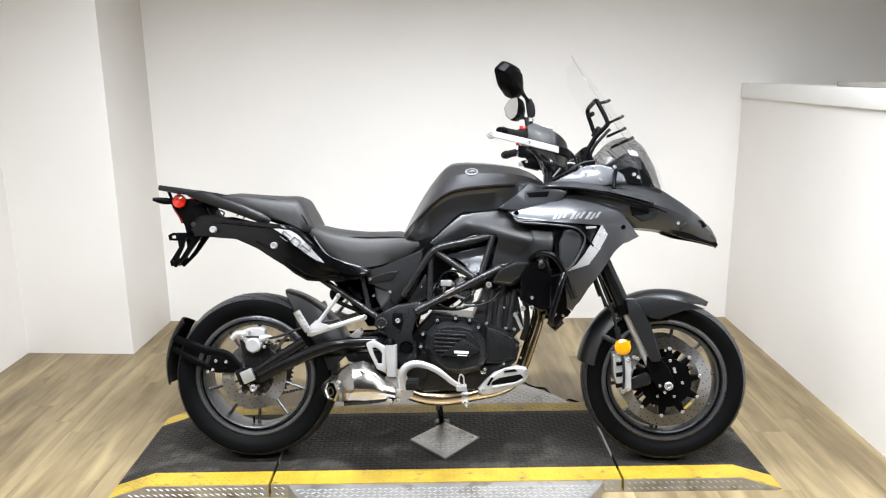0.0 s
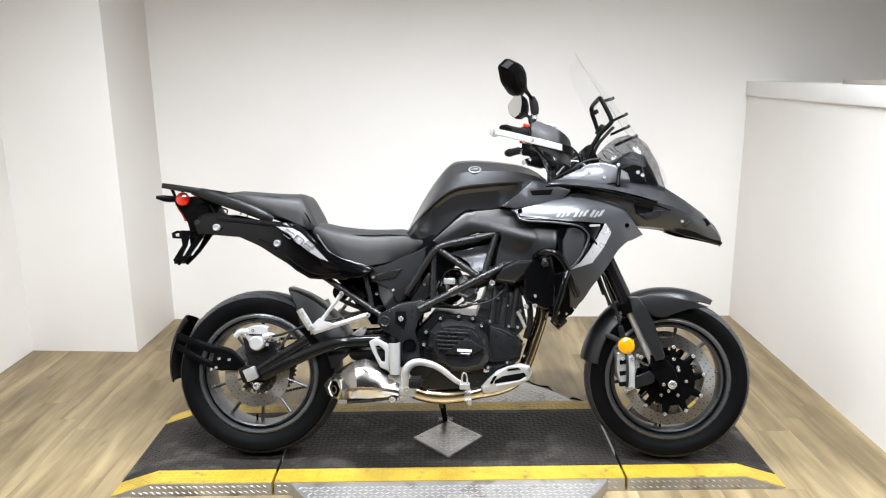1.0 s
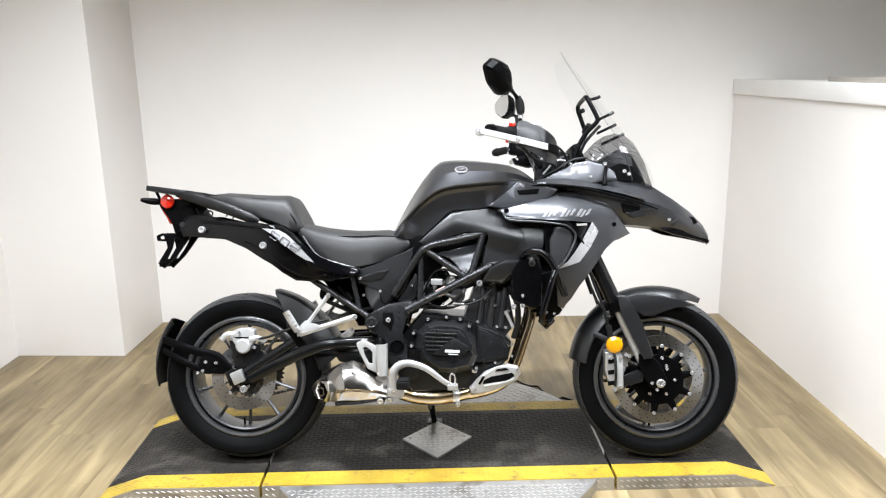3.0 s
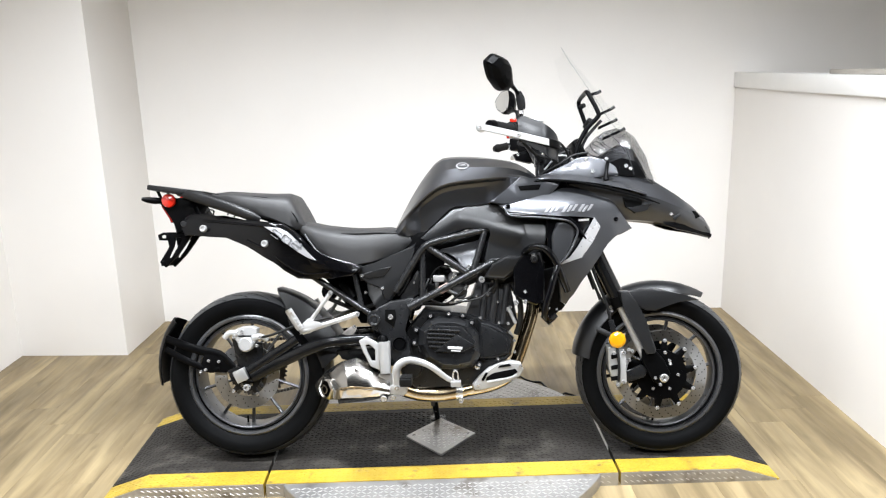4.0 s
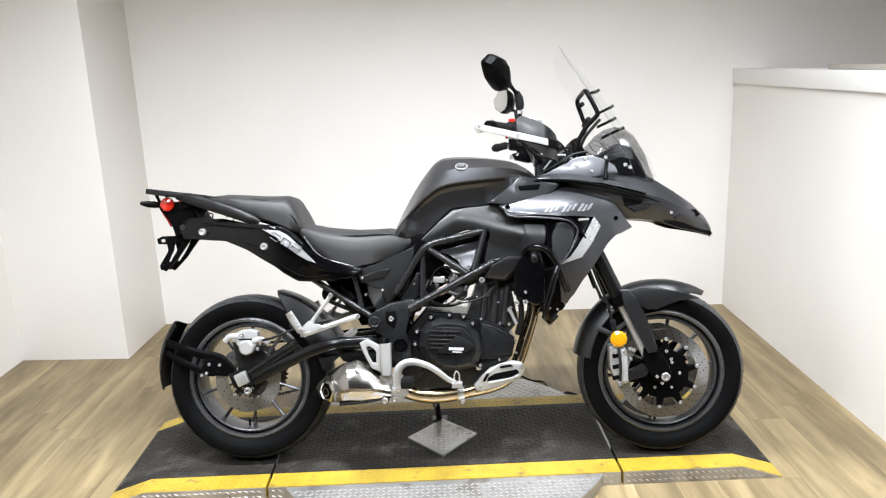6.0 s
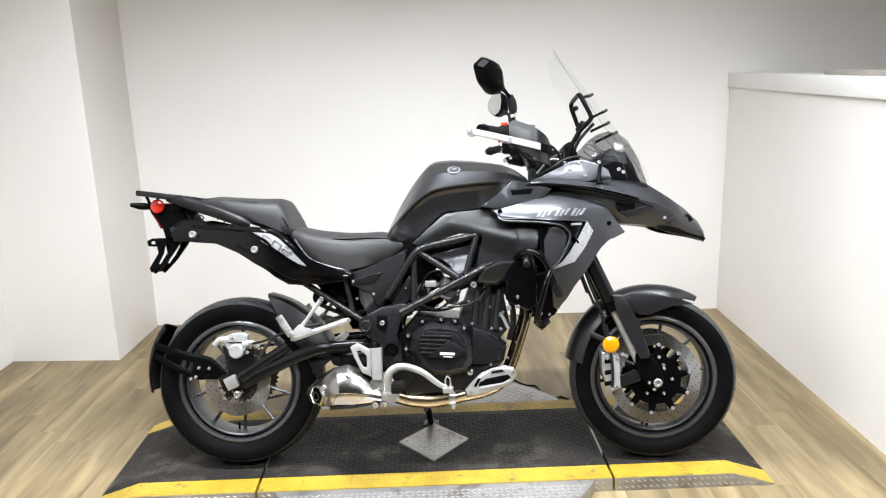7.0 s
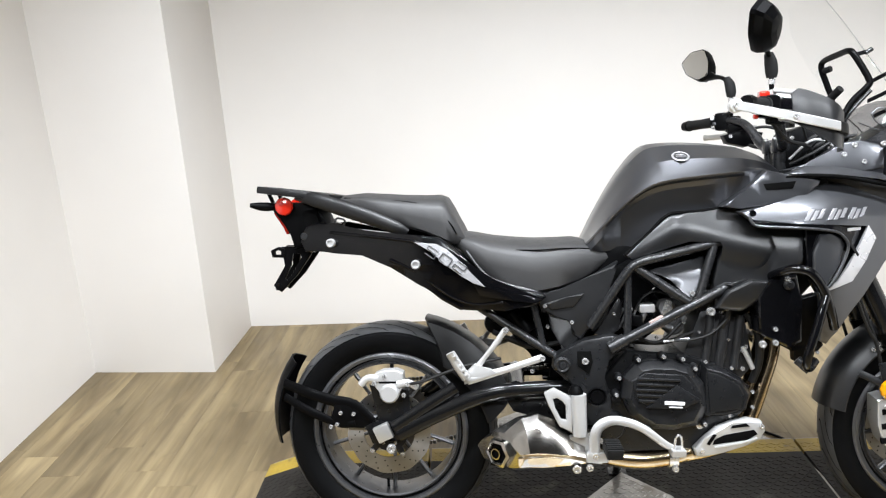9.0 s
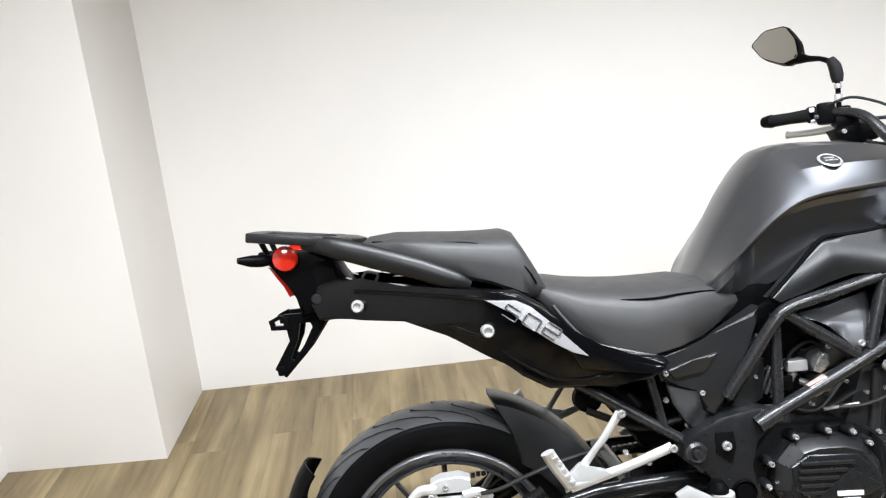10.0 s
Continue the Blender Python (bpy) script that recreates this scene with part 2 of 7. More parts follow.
def tube(pts, r, res=10, steps=6, flat=1.0, bm=None, straight=False):
    """A round (or flattened) bar along a smooth path; r is one radius or one for each point."""
    bm = bm or bmesh.new()
    path = [Vector(q) for q in pts] if straight else spline(pts, steps)
    if isinstance(r, (list, tuple)):
        radii = []
        for i in range(len(path)):
            u = i / (len(path) - 1) * (len(r) - 1)
            j = min(int(u), len(r) - 2)
            radii.append(r[j] + (r[j + 1] - r[j]) * (u - j))
    else:
        radii = [r] * len(path)
    rings, up = [], None
    for i, c in enumerate(path):
        d = (path[min(i + 1, len(path) - 1)] - path[max(i - 1, 0)]).normalized()
        if up is None:
            up = Vector((0, 1, 0)) if abs(d.y) < 0.9 else Vector((0, 0, 1))
        side = d.cross(up).normalized()
        up = side.cross(d).normalized()
        rings.append([bm.verts.new(c + radii[i] * (math.cos(a) * up * flat + math.sin(a) * side))
                      for a in (2 * math.pi * j / res for j in range(res))])
    for a, b in zip(rings, rings[1:]):
        for j in range(res):
            bm.faces.new((a[j], a[(j + 1) % res], b[(j + 1) % res], b[j]))
    bm.faces.new(rings[0][::-1])
    bm.faces.new(rings[-1])
    return bm


def lathe(profile, centre, n=48, bm=None, axis="y"):
    """Turns (radius, offset) pairs about an axis through the centre; closed when the first and last pair are the same."""
    bm = bm or bmesh.new()
    c = Vector(centre)
    rings = []
    for r, o in profile:
        ring = []
        for j in range(n):
            a = 2 * math.pi * j / n
            v = {"y": (r * math.cos(a), o, r * math.sin(a)), "x": (o, r * math.cos(a), r * math.sin(a)),
                 "z": (r * math.cos(a), r * math.sin(a), o)}[axis]
            ring.append(bm.verts.new(c + Vector(v)))
        rings.append(ring)
    closed = profile[0] == profile[-1]
    pairs = list(zip(rings, rings[1:]))
    if closed:
        for v in rings[-1]:
            bm.verts.remove(v)
        pairs[-1] = (rings[-2], rings[0])
    for a, b in pairs:
        for j in range(n):
            bm.faces.new((a[j], a[(j + 1) % n], b[(j + 1) % n], b[j]))
    if not closed:
        bm.faces.new(rings[0][::-1])
        bm.faces.new(rings[-1])
    return bm


def prism(outline, y0, y1, bevel=0.004, segments=2, cell=0.0, bulge=None, smooth=0, bm=None):
    """A plate with the (x, z) outline between y0 (outer face) and y1, with rounded rims; cut in cells and bent by bulge(x, z)."""
    own = bmesh.new()
    pts = [(p.x, p.z) for p in spline([(x, 0, z) for x, z in outline], smooth, True)] if smooth else outline
    a = [own.verts.new((x, y0, z)) for x, z in pts]
    b = [own.verts.new((x, y1, z)) for x, z in pts]
    top, bottom = own.faces.new(a), own.faces.new(b[::-1])
    n = len(pts)
    for i in range(n):
        own.faces.new((a[i], b[i], b[(i + 1) % n], a[(i + 1) % n]))
    if bevel:
        bmesh.ops.bevel(own, geom=[e for e in top.edges], offset=bevel, segments=segments, profile=0.6, affect="EDGES", clamp_overlap=True)
    if cell:
        xs, zs = [p[0] for p in pts], [p[1] for p in pts]
        for lo, hi, axis in ((min(xs), max(xs), (1, 0, 0)), (min(zs), max(zs), (0, 0, 1))):
            q = math.floor(lo / cell) * cell + cell
            while q < hi:
                bmesh.ops.bisect_plane(own, geom=[*own.verts, *own.edges, *own.faces], plane_co=[q * c for c in axis], plane_no=axis, dist=1e-5)
                q += cell
    if bulge:
        for v in own.verts:
            v.co.y += bulge(v.co.x, v.co.z)
    return merge(own, bm)


def merge(own, bm):
    if bm is None:
        return own
    me = bpy.data.meshes.new("temp")
    own.to_mesh(me)
    own.free()
    bm.from_mesh(me)
    bpy.data.meshes.remove(me)
    return bm


def box(c, s, bevel=0.003, turn=None, bm=None, segments=2):
    own = bmesh.new()
    bmesh.ops.create_cube(own, size=1.0)
    for v in own.verts:
        v.co = Vector((v.co.x * s[0], v.co.y * s[1], v.co.z * s[2]))
    if bevel:
        bmesh.ops.bevel(own, geom=list(own.edges), offset=min(bevel, min(s) * 0.45), segments=segments, profile=0.6, affect="EDGES")
    m = Matrix.Translation(c) @ (turn or Matrix())
    own.transform(m)
    return merge(own, bm)


def loft(rings, bm=None, caps=True):
    """A closed skin over rings of equally many points."""
    bm = bm or bmesh.new()
    made = [[bm.verts.new(p) for p in ring] for ring in rings]
    n = len(made[0])
    for a, b in zip(made, made[1:]):
        for j in range(n):
            bm.faces.new((a[j], a[(j + 1) % n], b[(j + 1) % n], b[j]))
    if caps:
        bm.faces.new(made[0][::-1])
        bm.faces.new(made[-1])
    return bm


def half_ring(x, half):
    """A ring across the vehicle at x from its half section of (y, z), top to bottom."""
    right = [Vector((x, -y, z)) for y, z in half]
    left = [Vector((x, y, z)) for y, z in half if y > 1e-6]
    return right + left[::-1]


def flipped(bm):
    """A copy of a bmesh on the other side of the vehicle."""
    other = bm.copy()
    for v in other.verts:
        v.co.y = -v.co.y
    bmesh.ops.reverse_faces(other, faces=other.faces)
    return other


def both(name, bm, mat, parent, label="", sharp=35.0):
    other = flipped(bm)
    return part(name, bm, mat, parent, label, sharp), part(name, other, mat, parent, label, sharp)


def bolt(c, r=0.008, h=0.006, direction=-1):
    """A round-headed bolt with a socket, its head facing along y."""
    d = direction
    return lathe([(0.002, 0.0), (r, 0.0), (r, d * h * 0.7), (r * 0.82, d * h), (r * 0.45, d * h), (r * 0.4, d * h * 0.55), (0.0005, d * h * 0.55)], c, 16)


def slab(name, corners, z0, z1, mat, label, category, bevel=0.0):
    """An upright piece of the setting over a plan of (x, y) corners."""
    bm = bmesh.new()
    a = [bm.verts.new((x, y, z0)) for x, y in corners]
    b = [bm.verts.new((x, y, z1)) for x, y in corners]
    n = len(corners)
    bm.faces.new(a[::-1])
    bm.faces.new(b)
    for i in range(n):
        bm.faces.new((a[i], a[(i + 1) % n], b[(i + 1) % n], b[i]))
    if bevel:
        bmesh.ops.bevel(bm, geom=list(bm.edges), offset=bevel, segments=2, profile=0.6, affect="EDGES")
    ob = part(name, bm, mat, None)
    return tagged(ob, label, category, kind="structure")


H = CEILING
slab("wall_north", [(-1.735, 1.757), (1.69, 1.706), (5.0, 1.66), (5.0, 1.82), (-1.735, 1.92)], -0.05, H, WALL, "plain white painted back wall behind the motorcycle", "wall")
slab("wall_column", [(-2.42, 1.250), (-1.745, 1.205), (-1.725, 1.92), (-2.42, 1.92)], -0.05, H, WALL, "white boxed-out wall corner beside the back wall", "wall", 0.004)
slab("wall_west", [(-2.335, 1.247), (-2.48, 1.247), (-2.48, -4.4), (-2.335, -4.4)], -0.05, H, WALL, "plain white painted side wall", "wall")
# Two unseen walls, added; their dark tone keeps reflections in the bodywork low.
slab("wall_south", [(-2.6, -4.25), (5.1, -4.25), (5.1, -4.4), (-2.6, -4.4)], -0.05, H, DARK_WALL, "unseen wall added to close the room, kept dark for reflections", "wall")
slab("wall_east", [(5.0, 1.8), (5.15, 1.8), (5.15, -4.4), (5.0, -4.4)], -0.05, H, DARK_WALL, "unseen far side wall, added and kept dark for reflections", "wall")
slab("half_wall", [(1.685, 1.705), (1.648, -0.9), (1.79, -0.9), (1.827, 1.703)], -0.05, 1.325, WALL, "white painted half-height partition wall", "wall")
slab("half_wall_cap", [(1.672, 1.703), (1.636, -0.91), (1.803, -0.91), (1.839, 1.701)], 1.325, 1.408, TRIM, "white painted board capping the half-height wall", "trim", 0.005)
slab("ceiling", [(-2.6, 1.92), (5.15, 1.92), (5.15, -4.4), (-2.6, -4.4)], H, H + 0.1, CEIL, "plain off-white ceiling", "ceiling")
subfloor = slab("floor", [(-2.6, 1.92), (5.15, 1.92), (5.15, -4.4), (-2.6, -4.4)], -0.2, -0.004, SUBFLOOR, "greige oak-look vinyl plank floor", "floor")

for lx, ly, tilt, power in BATTENS:
    lamp = thing("batten_light", pose(lx, ly, H), "long white ceiling batten with a bright diffuser", "ceiling light", "ceiling battens")
    for x in (-0.5, 0.5):
        part("stem", tube([(x, 0, 0), (x, 0, -0.16)], 0.008, 10, 1), TRIM, lamp)
    for name, bm, mat in (("housing", box((0, 0, -0.030), (1.46, 0.14, 0.05), 0.010), TRIM), ("diffuser", box((0, 0, -0.058), (1.41, 0.105, 0.006), 0.002), DIFFUSER)):
        bm.transform(pose(0, 0, -0.17, tilt, 0, 0))
        part(name, bm, mat, lamp)
for lx, ly, tilt, power in FLOODS:
    lamp = thing("flood_panel", pose(lx, ly, H), "white tilted flood panel below the ceiling, assumed and out of view", "ceiling light", "flood panels")
    for x in (-0.2, 0.2):
        part("stem", tube([(x, 0, 0), (x, 0, -0.16)], 0.010, 10, 1), TRIM, lamp)
    for name, bm, mat in (("tray", box((0, 0, -0.030), (0.66, 0.36, 0.05), 0.008), TRIM), ("diffuser", box((0, 0, -0.058), (0.61, 0.31, 0.006), 0.002), DIFFUSER)):
        bm.transform(pose(0, 0, -0.17, tilt, 0, 0))
        part(name, bm, mat, lamp)


def board_on_cap():
    ob = part("board", box((0, 0, 0.011), (0.13, 0.52, 0.020), 0.003), TAN_BOARD)
    ob.matrix_world = pose(1.745, 0.42, 1.408, 0, 0, 0.8)
    tagged(ob, "thin grey-brown board lying on the half wall's cap", "board")


board_on_cap()


def mesh_panel():
    """A framed expanded-steel panel against the side wall, built flat in its own x (along the wall) and z."""
    wide, tall, bar = 0.95, 1.75, 0.038
    panel = thing("wire_mesh_panel", pose(-2.319, 0.440, 0.104, 0, 0, -90.0), "black angle-iron frame with grey expanded steel mesh on the wall", "mesh panel")
    for name, c, s in (("stile", (bar / 2, 0, tall / 2), (bar, 0.03, tall)), ("stile", (wide - bar / 2, 0, tall / 2), (bar, 0.03, tall)),
                       ("rail", (wide / 2, 0, bar / 2), (wide - 2 * bar, 0.028, bar)), ("rail", (wide / 2, 0, tall - bar / 2), (wide - 2 * bar, 0.028, bar))):
        part(name, box(c, s, 0.003), RUST_FRAME, panel)
    for i in range(7):
        part("screw", bolt((0.012, 0.015, 0.03 + i * 0.28), 0.006, 0.004, 1), CHROME, panel, "small bright screw")
    bm = bmesh.new()
    pw, ph, r = 0.034, 0.0145, 0.0016
    x0, x1, z0, z1 = bar * 0.8, wide - bar * 0.8, bar * 0.8, tall - bar * 0.8
    rows = int((z1 - z0) / ph)
    cols = int((x1 - x0) / pw)
    for j in range(rows):
        for i in range(cols):
            for s in (-1, 1):
                xa = x0 + (i + (0.5 if j % 2 else 0.0)) * pw
                za = z0 + j * ph
                a, b = Vector((xa, 0, za)), Vector((xa + s * pw / 2, 0, za + ph))
                if b.x < x0 or b.x > x1:
                    continue
                nrm = Vector((-(b - a).z, 0, (b - a).x)).normalized() * r
                y = Vector((0, r * 1.4, 0))
                v = [bm.verts.new(q) for q in (a - nrm, a + y, a + nrm, b + nrm, b + y, b - nrm)]
                bm.faces.new((v[0], v[1], v[4], v[5]))
                bm.faces.new((v[1], v[2], v[3], v[4]))
    tagged(part("mesh", bm, MESH_WIRE, panel, "grey diamond-pattern expanded steel"), kind="stuff")


mesh_panel()


def floor_cable():
    pts = [(0.30, 0.78, 0.004), (0.337, 0.74, 0.004), (0.353, 0.712, 0.004), (0.384, 0.682, 0.004), (0.423, 0.672, 0.004), (0.435, 0.625, 0.004), (0.459, 0.567, 0.004), (0.498, 0.530, 0.004), (0.520, 0.542, 0.004), (0.564, 0.501, 0.004), (0.600, 0.455, 0.004), (0.70, 0.435, 0.004)]
    ob = part("cable", tube(pts, 0.0045, 8), CABLE)
    tagged(ob, "thin black cable lying on the floor behind the platform", "cable")


floor_cable()


# ---- the turntable platform ----
DECK = 0.047
YF, YB, BAND = -0.232, 0.412, 0.09
XL0, XL1, XS0, XS1, XR1, XR0 = -1.285, -1.14, -0.70, 0.572, 1.005, 1.155
DISC_C, DISC_R = (-0.065, 0.09), 0.655


def deck_height(x):
    return DECK * max(0.0, min(1.0, (x - XL0) / (XL1 - XL0), (XR0 - x) / (XR0 - XR1))) + 0.0035


def deck_piece(x_stations, y0, y1, inset=0.0):
    """A strip of deck that follows the ramps, down to the floor."""
    rings = []
    for x in x_stations:
        z = deck_height(x) - inset
        rings.append([Vector((x, y0, 0.0)), Vector((x, y1, 0.0)), Vector((x, y1, z)), Vector((x, y0, z))])
    return loft(rings)


def treads(area, z_of, spacing=0.0195, long=0.0115, wide=0.0032, high=0.0016, keep=None, side=None):
    """Raised lozenges in alternating directions, joined."""
    bm = bmesh.new()
    x0, x1, y0, y1 = area
    rows, cols = int((y1 - y0) / spacing), int((x1 - x0) / spacing)
    for j in range(rows):
        for i in range(cols):
            x, y = x0 + (i + 0.5) * spacing, y0 + (j + 0.5) * spacing
            if keep and not keep(x, y):
                continue
            ang = math.radians(35 if (i + j) % 2 else -35) if not side else math.radians(-32)
            d, nn = Vector((math.cos(ang), math.sin(ang))), Vector((-math.sin(ang), math.cos(ang)))
            q = [Vector((x, y)) + d * long, Vector((x, y)) + nn * wide, Vector((x, y)) - d * long, Vector((x, y)) - nn * wide]

            def at(p, h):
                return Vector((p.x, side - h, p.y)) if side is not None else Vector((p.x, p.y, z_of(p.x) + h))
            base = [bm.verts.new(at(p, -0.0004)) for p in q]
            c = Vector((x, y))
            topv = [bm.verts.new(at(c + (p - c) * 0.62, high)) for p in q]
            for m in range(4):
                bm.faces.new((base[m], base[(m + 1) % 4], topv[(m + 1) % 4], topv[m]))
            bm.faces.new(topv)
    return bm


def platform():
    base = thing("turntable_platform", pose(0, 0, 0), "low drive-on steel turntable platform, black deck with yellow edge stripes", "platform")
    in_disc = lambda x, y: (x - DISC_C[0]) ** 2 + (y - DISC_C[1]) ** 2 < (DISC_R - 0.012) ** 2
    gap = 0.005
    sections = (("ramp_deck", [XL0, XL0 + 0.05, XL1, -0.9, XS0 - gap]), ("turntable_deck", [XS0 + gap, -0.3, 0.2, XS1 - gap]),
                ("ramp_deck", [XS1 + gap, 0.8, XR1, XR0 - 0.05, XR0]))
    for name, xs in sections:
        deck = part(name, deck_piece(xs, YF + BAND, YB - BAND + 0.01), BLACK_DECK, base, "worn black painted steel tread plate")
        for y0, y1 in ((YF, YF + BAND), (YB - BAND + 0.01, YB)):
            part("edge_stripe", deck_piece(xs, y0, y1), YELLOW, deck, "yellow painted edge stripe")
    # raised tread pattern on the painted deck
    on_plate = lambda x, y: abs(x + 0.064) / 0.142 + abs(y - 0.078) / 0.152 < 1.0
    bm = treads((XL0 + 0.01, XR0 - 0.01, YF + BAND, YB - BAND), deck_height, keep=lambda x, y: not on_plate(x, y) and abs(x - XS0) > 0.012 and abs(x - XS1) > 0.012)
    tagged(part("tread_pattern", bm, BLACK_DECK, base, "raised black tread lozenges"), kind="stuff")
    for y0, y1 in ((YF + 0.004, YF + BAND), (YB - BAND + 0.01, YB - 0.004)):
        bm = treads((XL0 + 0.01, XR0 - 0.01, y0, y1), deck_height, high=0.0012, keep=lambda x, y: abs(x - XS0) > 0.014 and abs(x - XS1) > 0.014)
        tagged(part("tread_pattern", bm, YELLOW, base, "raised yellow tread lozenges"), kind="stuff")
    # the round plate of the turntable, with a rim down to the floor
    disc = part("turntable_disc", lathe([(0.001, 0.0), (DISC_R, 0.0), (DISC_R, DECK - 0.003), (DISC_R - 0.003, DECK), (0.001, DECK)],
                                        (*DISC_C, 0.0), 96, axis="z"), STEEL_PLATE, base, "round bare tread-plate turntable")
    bm = treads((-0.72, 0.59, -0.57, YF - 0.008), lambda x: DECK, keep=in_disc)
    tagged(part("tread_pattern", bm, BRIGHT_STEEL, disc, "raised bright tread lozenges"), kind="stuff")
    bm = treads((-0.72, 0.59, YB + 0.008, 0.745), lambda x: DECK, keep=in_disc)
    tagged(part("tread_pattern", bm, BRIGHT_STEEL, disc, "raised bright tread lozenges"), kind="stuff")
    # bare steel skirts along both long sides
    for y0, y1, sgn in ((YF - 0.004, YF - 0.0005, -1), (YB + 0.0005, YB + 0.004, 1)):
        for xs in ([XL0 + 0.012, XL1, XS0 - gap], [XS0 + gap, -0.625], [0.495, XS1 - gap], [XS1 + gap, XR1, XR0 - 0.012]):
            part("skirt", deck_piece(xs, y0, y1, 0.001), STEEL_PLATE, base, "bare steel tread-plate skirt")
    for xa, xb in ((XL0 + 0.05, XS0 - 0.012), (XS0 + 0.012, -0.63), (0.50, XS1 - 0.012), (XS1 + 0.012, XR0 - 0.05)):
        bm = treads((xa, xb, 0.003, DECK + 0.003), None, spacing=0.0225, long=0.010, wide=0.0024, high=0.0014, side=YF - 0.004,
                    keep=lambda x, z: z < deck_height(x) - 0.012)
        if bm.faces:
            tagged(part("tread_pattern", bm, BRIGHT_STEEL, base, "raised bright tread lozenges"), kind="stuff")
        else:
            bm.free()
    # the lozenge-shaped bare plate bolted on the middle
    bm = bmesh.new()
    q = [(-0.205, 0.080), (-0.066, -0.076), (0.074, 0.086), (-0.062, 0.228)]
    a = [bm.verts.new((x, y, DECK + 0.003)) for x, y in q]
    b = [bm.verts.new((x, y, DECK + 0.0105)) for x, y in q]
    bm.faces.new(b)
    for i in range(4):
        bm.faces.new((a[i], a[(i + 1) % 4], b[(i + 1) % 4], b[i]))
    bmesh.ops.bevel(bm, geom=list(bm.edges), offset=0.0015, segments=2, affect="EDGES")
    plate = part("lozenge_plate", bm, STEEL_PLATE, base, "bare steel lozenge-shaped tread plate")
    bm = treads((-0.20, 0.07, -0.072, 0.222), lambda x: DECK + 0.0105, keep=lambda x, y: abs(x + 0.064) / 0.12 + abs(y - 0.078) / 0.128 < 1.0)
    tagged(part("tread_pattern", bm, BRIGHT_STEEL, plate, "raised bright tread lozenges"), kind="stuff")
    for x, y in ((-0.172, 0.082), (0.044, 0.086)):
        part("plate_bolt", lathe([(0.0005, 0.0), (0.007, 0.0), (0.006, 0.004), (0.0005, 0.005)], (x, y, DECK + 0.0105), 12, axis="z"), CHROME, plate)
    return base


platform()


def planks():
    """Staggered vinyl planks along y, each one an object on shared meshes."""
    rng = random.Random(5)
    w, long = 0.152, 0.915
    meshes = {}

    def plank_mesh(a, b):
        key = (round(a, 3), round(b, 3))
        if key not in meshes:
            bm = box((a / 2, b / 2, -0.002), (a - 0.0003, b - 0.0003, 0.004), 0.0003, segments=1)
            meshes[key] = finish("plank", bm, OAK)
        return meshes[key]

    x = -2.58
    rest = bmesh.new()
    while x < 5.0:
        y = -4.25 - rng.random() * long
        while y < 1.80:
            y0, y1 = max(y, -4.25), min(y + long, 1.84)
            if y1 - y0 > 0.05:
                if x < 1.8:
                    ob = new("plank", plank_mesh(w, y1 - y0))
                    ob.location = (x, y0, 0.0)
                    ob.parent = subfloor
                else:
                    box((x + w / 2, (y0 + y1) / 2, -0.002), (w - 0.0012, y1 - y0 - 0.0012, 0.004), 0.0, bm=rest)
            y += long
        x += w
    tagged(part("planking", rest, OAK, subfloor), kind="stuff")


# ---- the motorcycle ----
BIKE = pose(-0.015, -0.05, 0.0525, 0, 0, -2.8) @ pose(0, 0, 0, -13.3, 0, 0)
bike = thing("motorcycle", BIKE, "gunmetal grey and black adventure touring motorcycle leaning on its side stand", "motorcycle")
REAR, FRONT = Vector((-0.77, 0, 0.312)), Vector((0.77, 0, 0.304))
STEER = (Matrix.Translation((0.386, 0, 1.0)) @ Matrix.Rotation(radians(-4.0), 4, Vector((-0.42, 0, 0.907))) @ Matrix.Translation((-0.386, 0, -1.0)))


def steered(bm):
    bm.transform(STEER)
    return bm


def tyre_bm(c, radius, half, rim_r):
    """A round-shouldered tyre carcass."""
    h = radius - rim_r
    prof = [(rim_r - 0.012, -half * 0.60), (rim_r + 0.004, -half * 0.74), (rim_r + h * 0.30, -half * 0.95), (rim_r + h * 0.52, -half * 1.0),
            (rim_r + h * 0.68, -half * 0.965), (rim_r + h * 0.82, -half * 0.80), (rim_r + h * 0.93, -half * 0.52), (rim_r + h * 0.985, -half * 0.26),
            (radius, 0.0)]
    prof = prof + [(r, -y) for r, y in prof[-2::-1]]
    return lathe(prof + [(rim_r - 0.02, half * 0.5), (rim_r - 0.02, -half * 0.5), prof[0]], c, 96)


def tread_grooves(c, radius, half, rim_r, count, lean):
    """Curved dark strips just above the rubber, from the shoulder over the crown; their colour paints the shade of
    tread grooves.
    """
    bm = bmesh.new()
    h = radius - rim_r
    for i in range(count):
        for side in (-1, 1):
            a0 = 2 * math.pi * (i + (0.5 if side > 0 else 0.0)) / count
            rows = []
            for k in range(9):
                u = 0.10 + 0.80 * k / 8
                r = float(np.interp(u, (0.0, 0.26, 0.52, 0.80, 0.90), (1.0, 0.990, 0.937, 0.835, 0.76)))
                ang = a0 + lean * (0.46 * u ** 1.7 - 0.085 * math.sin(u * 6.0))
                rad = rim_r + h * r + 0.0022
                wdt = 0.0046 * (1.0 - 0.75 * (abs(k - 4) / 4) ** 2) / radius
                rows.append([bm.verts.new(Vector(c) + Vector((rad * math.cos(ang + t * wdt), side * half * u, rad * math.sin(ang + t * wdt)))) for t in (-1, 1)])
            for p, q in zip(rows, rows[1:]):
                bm.faces.new((p[0], p[1], q[1], q[0]))
    return bm


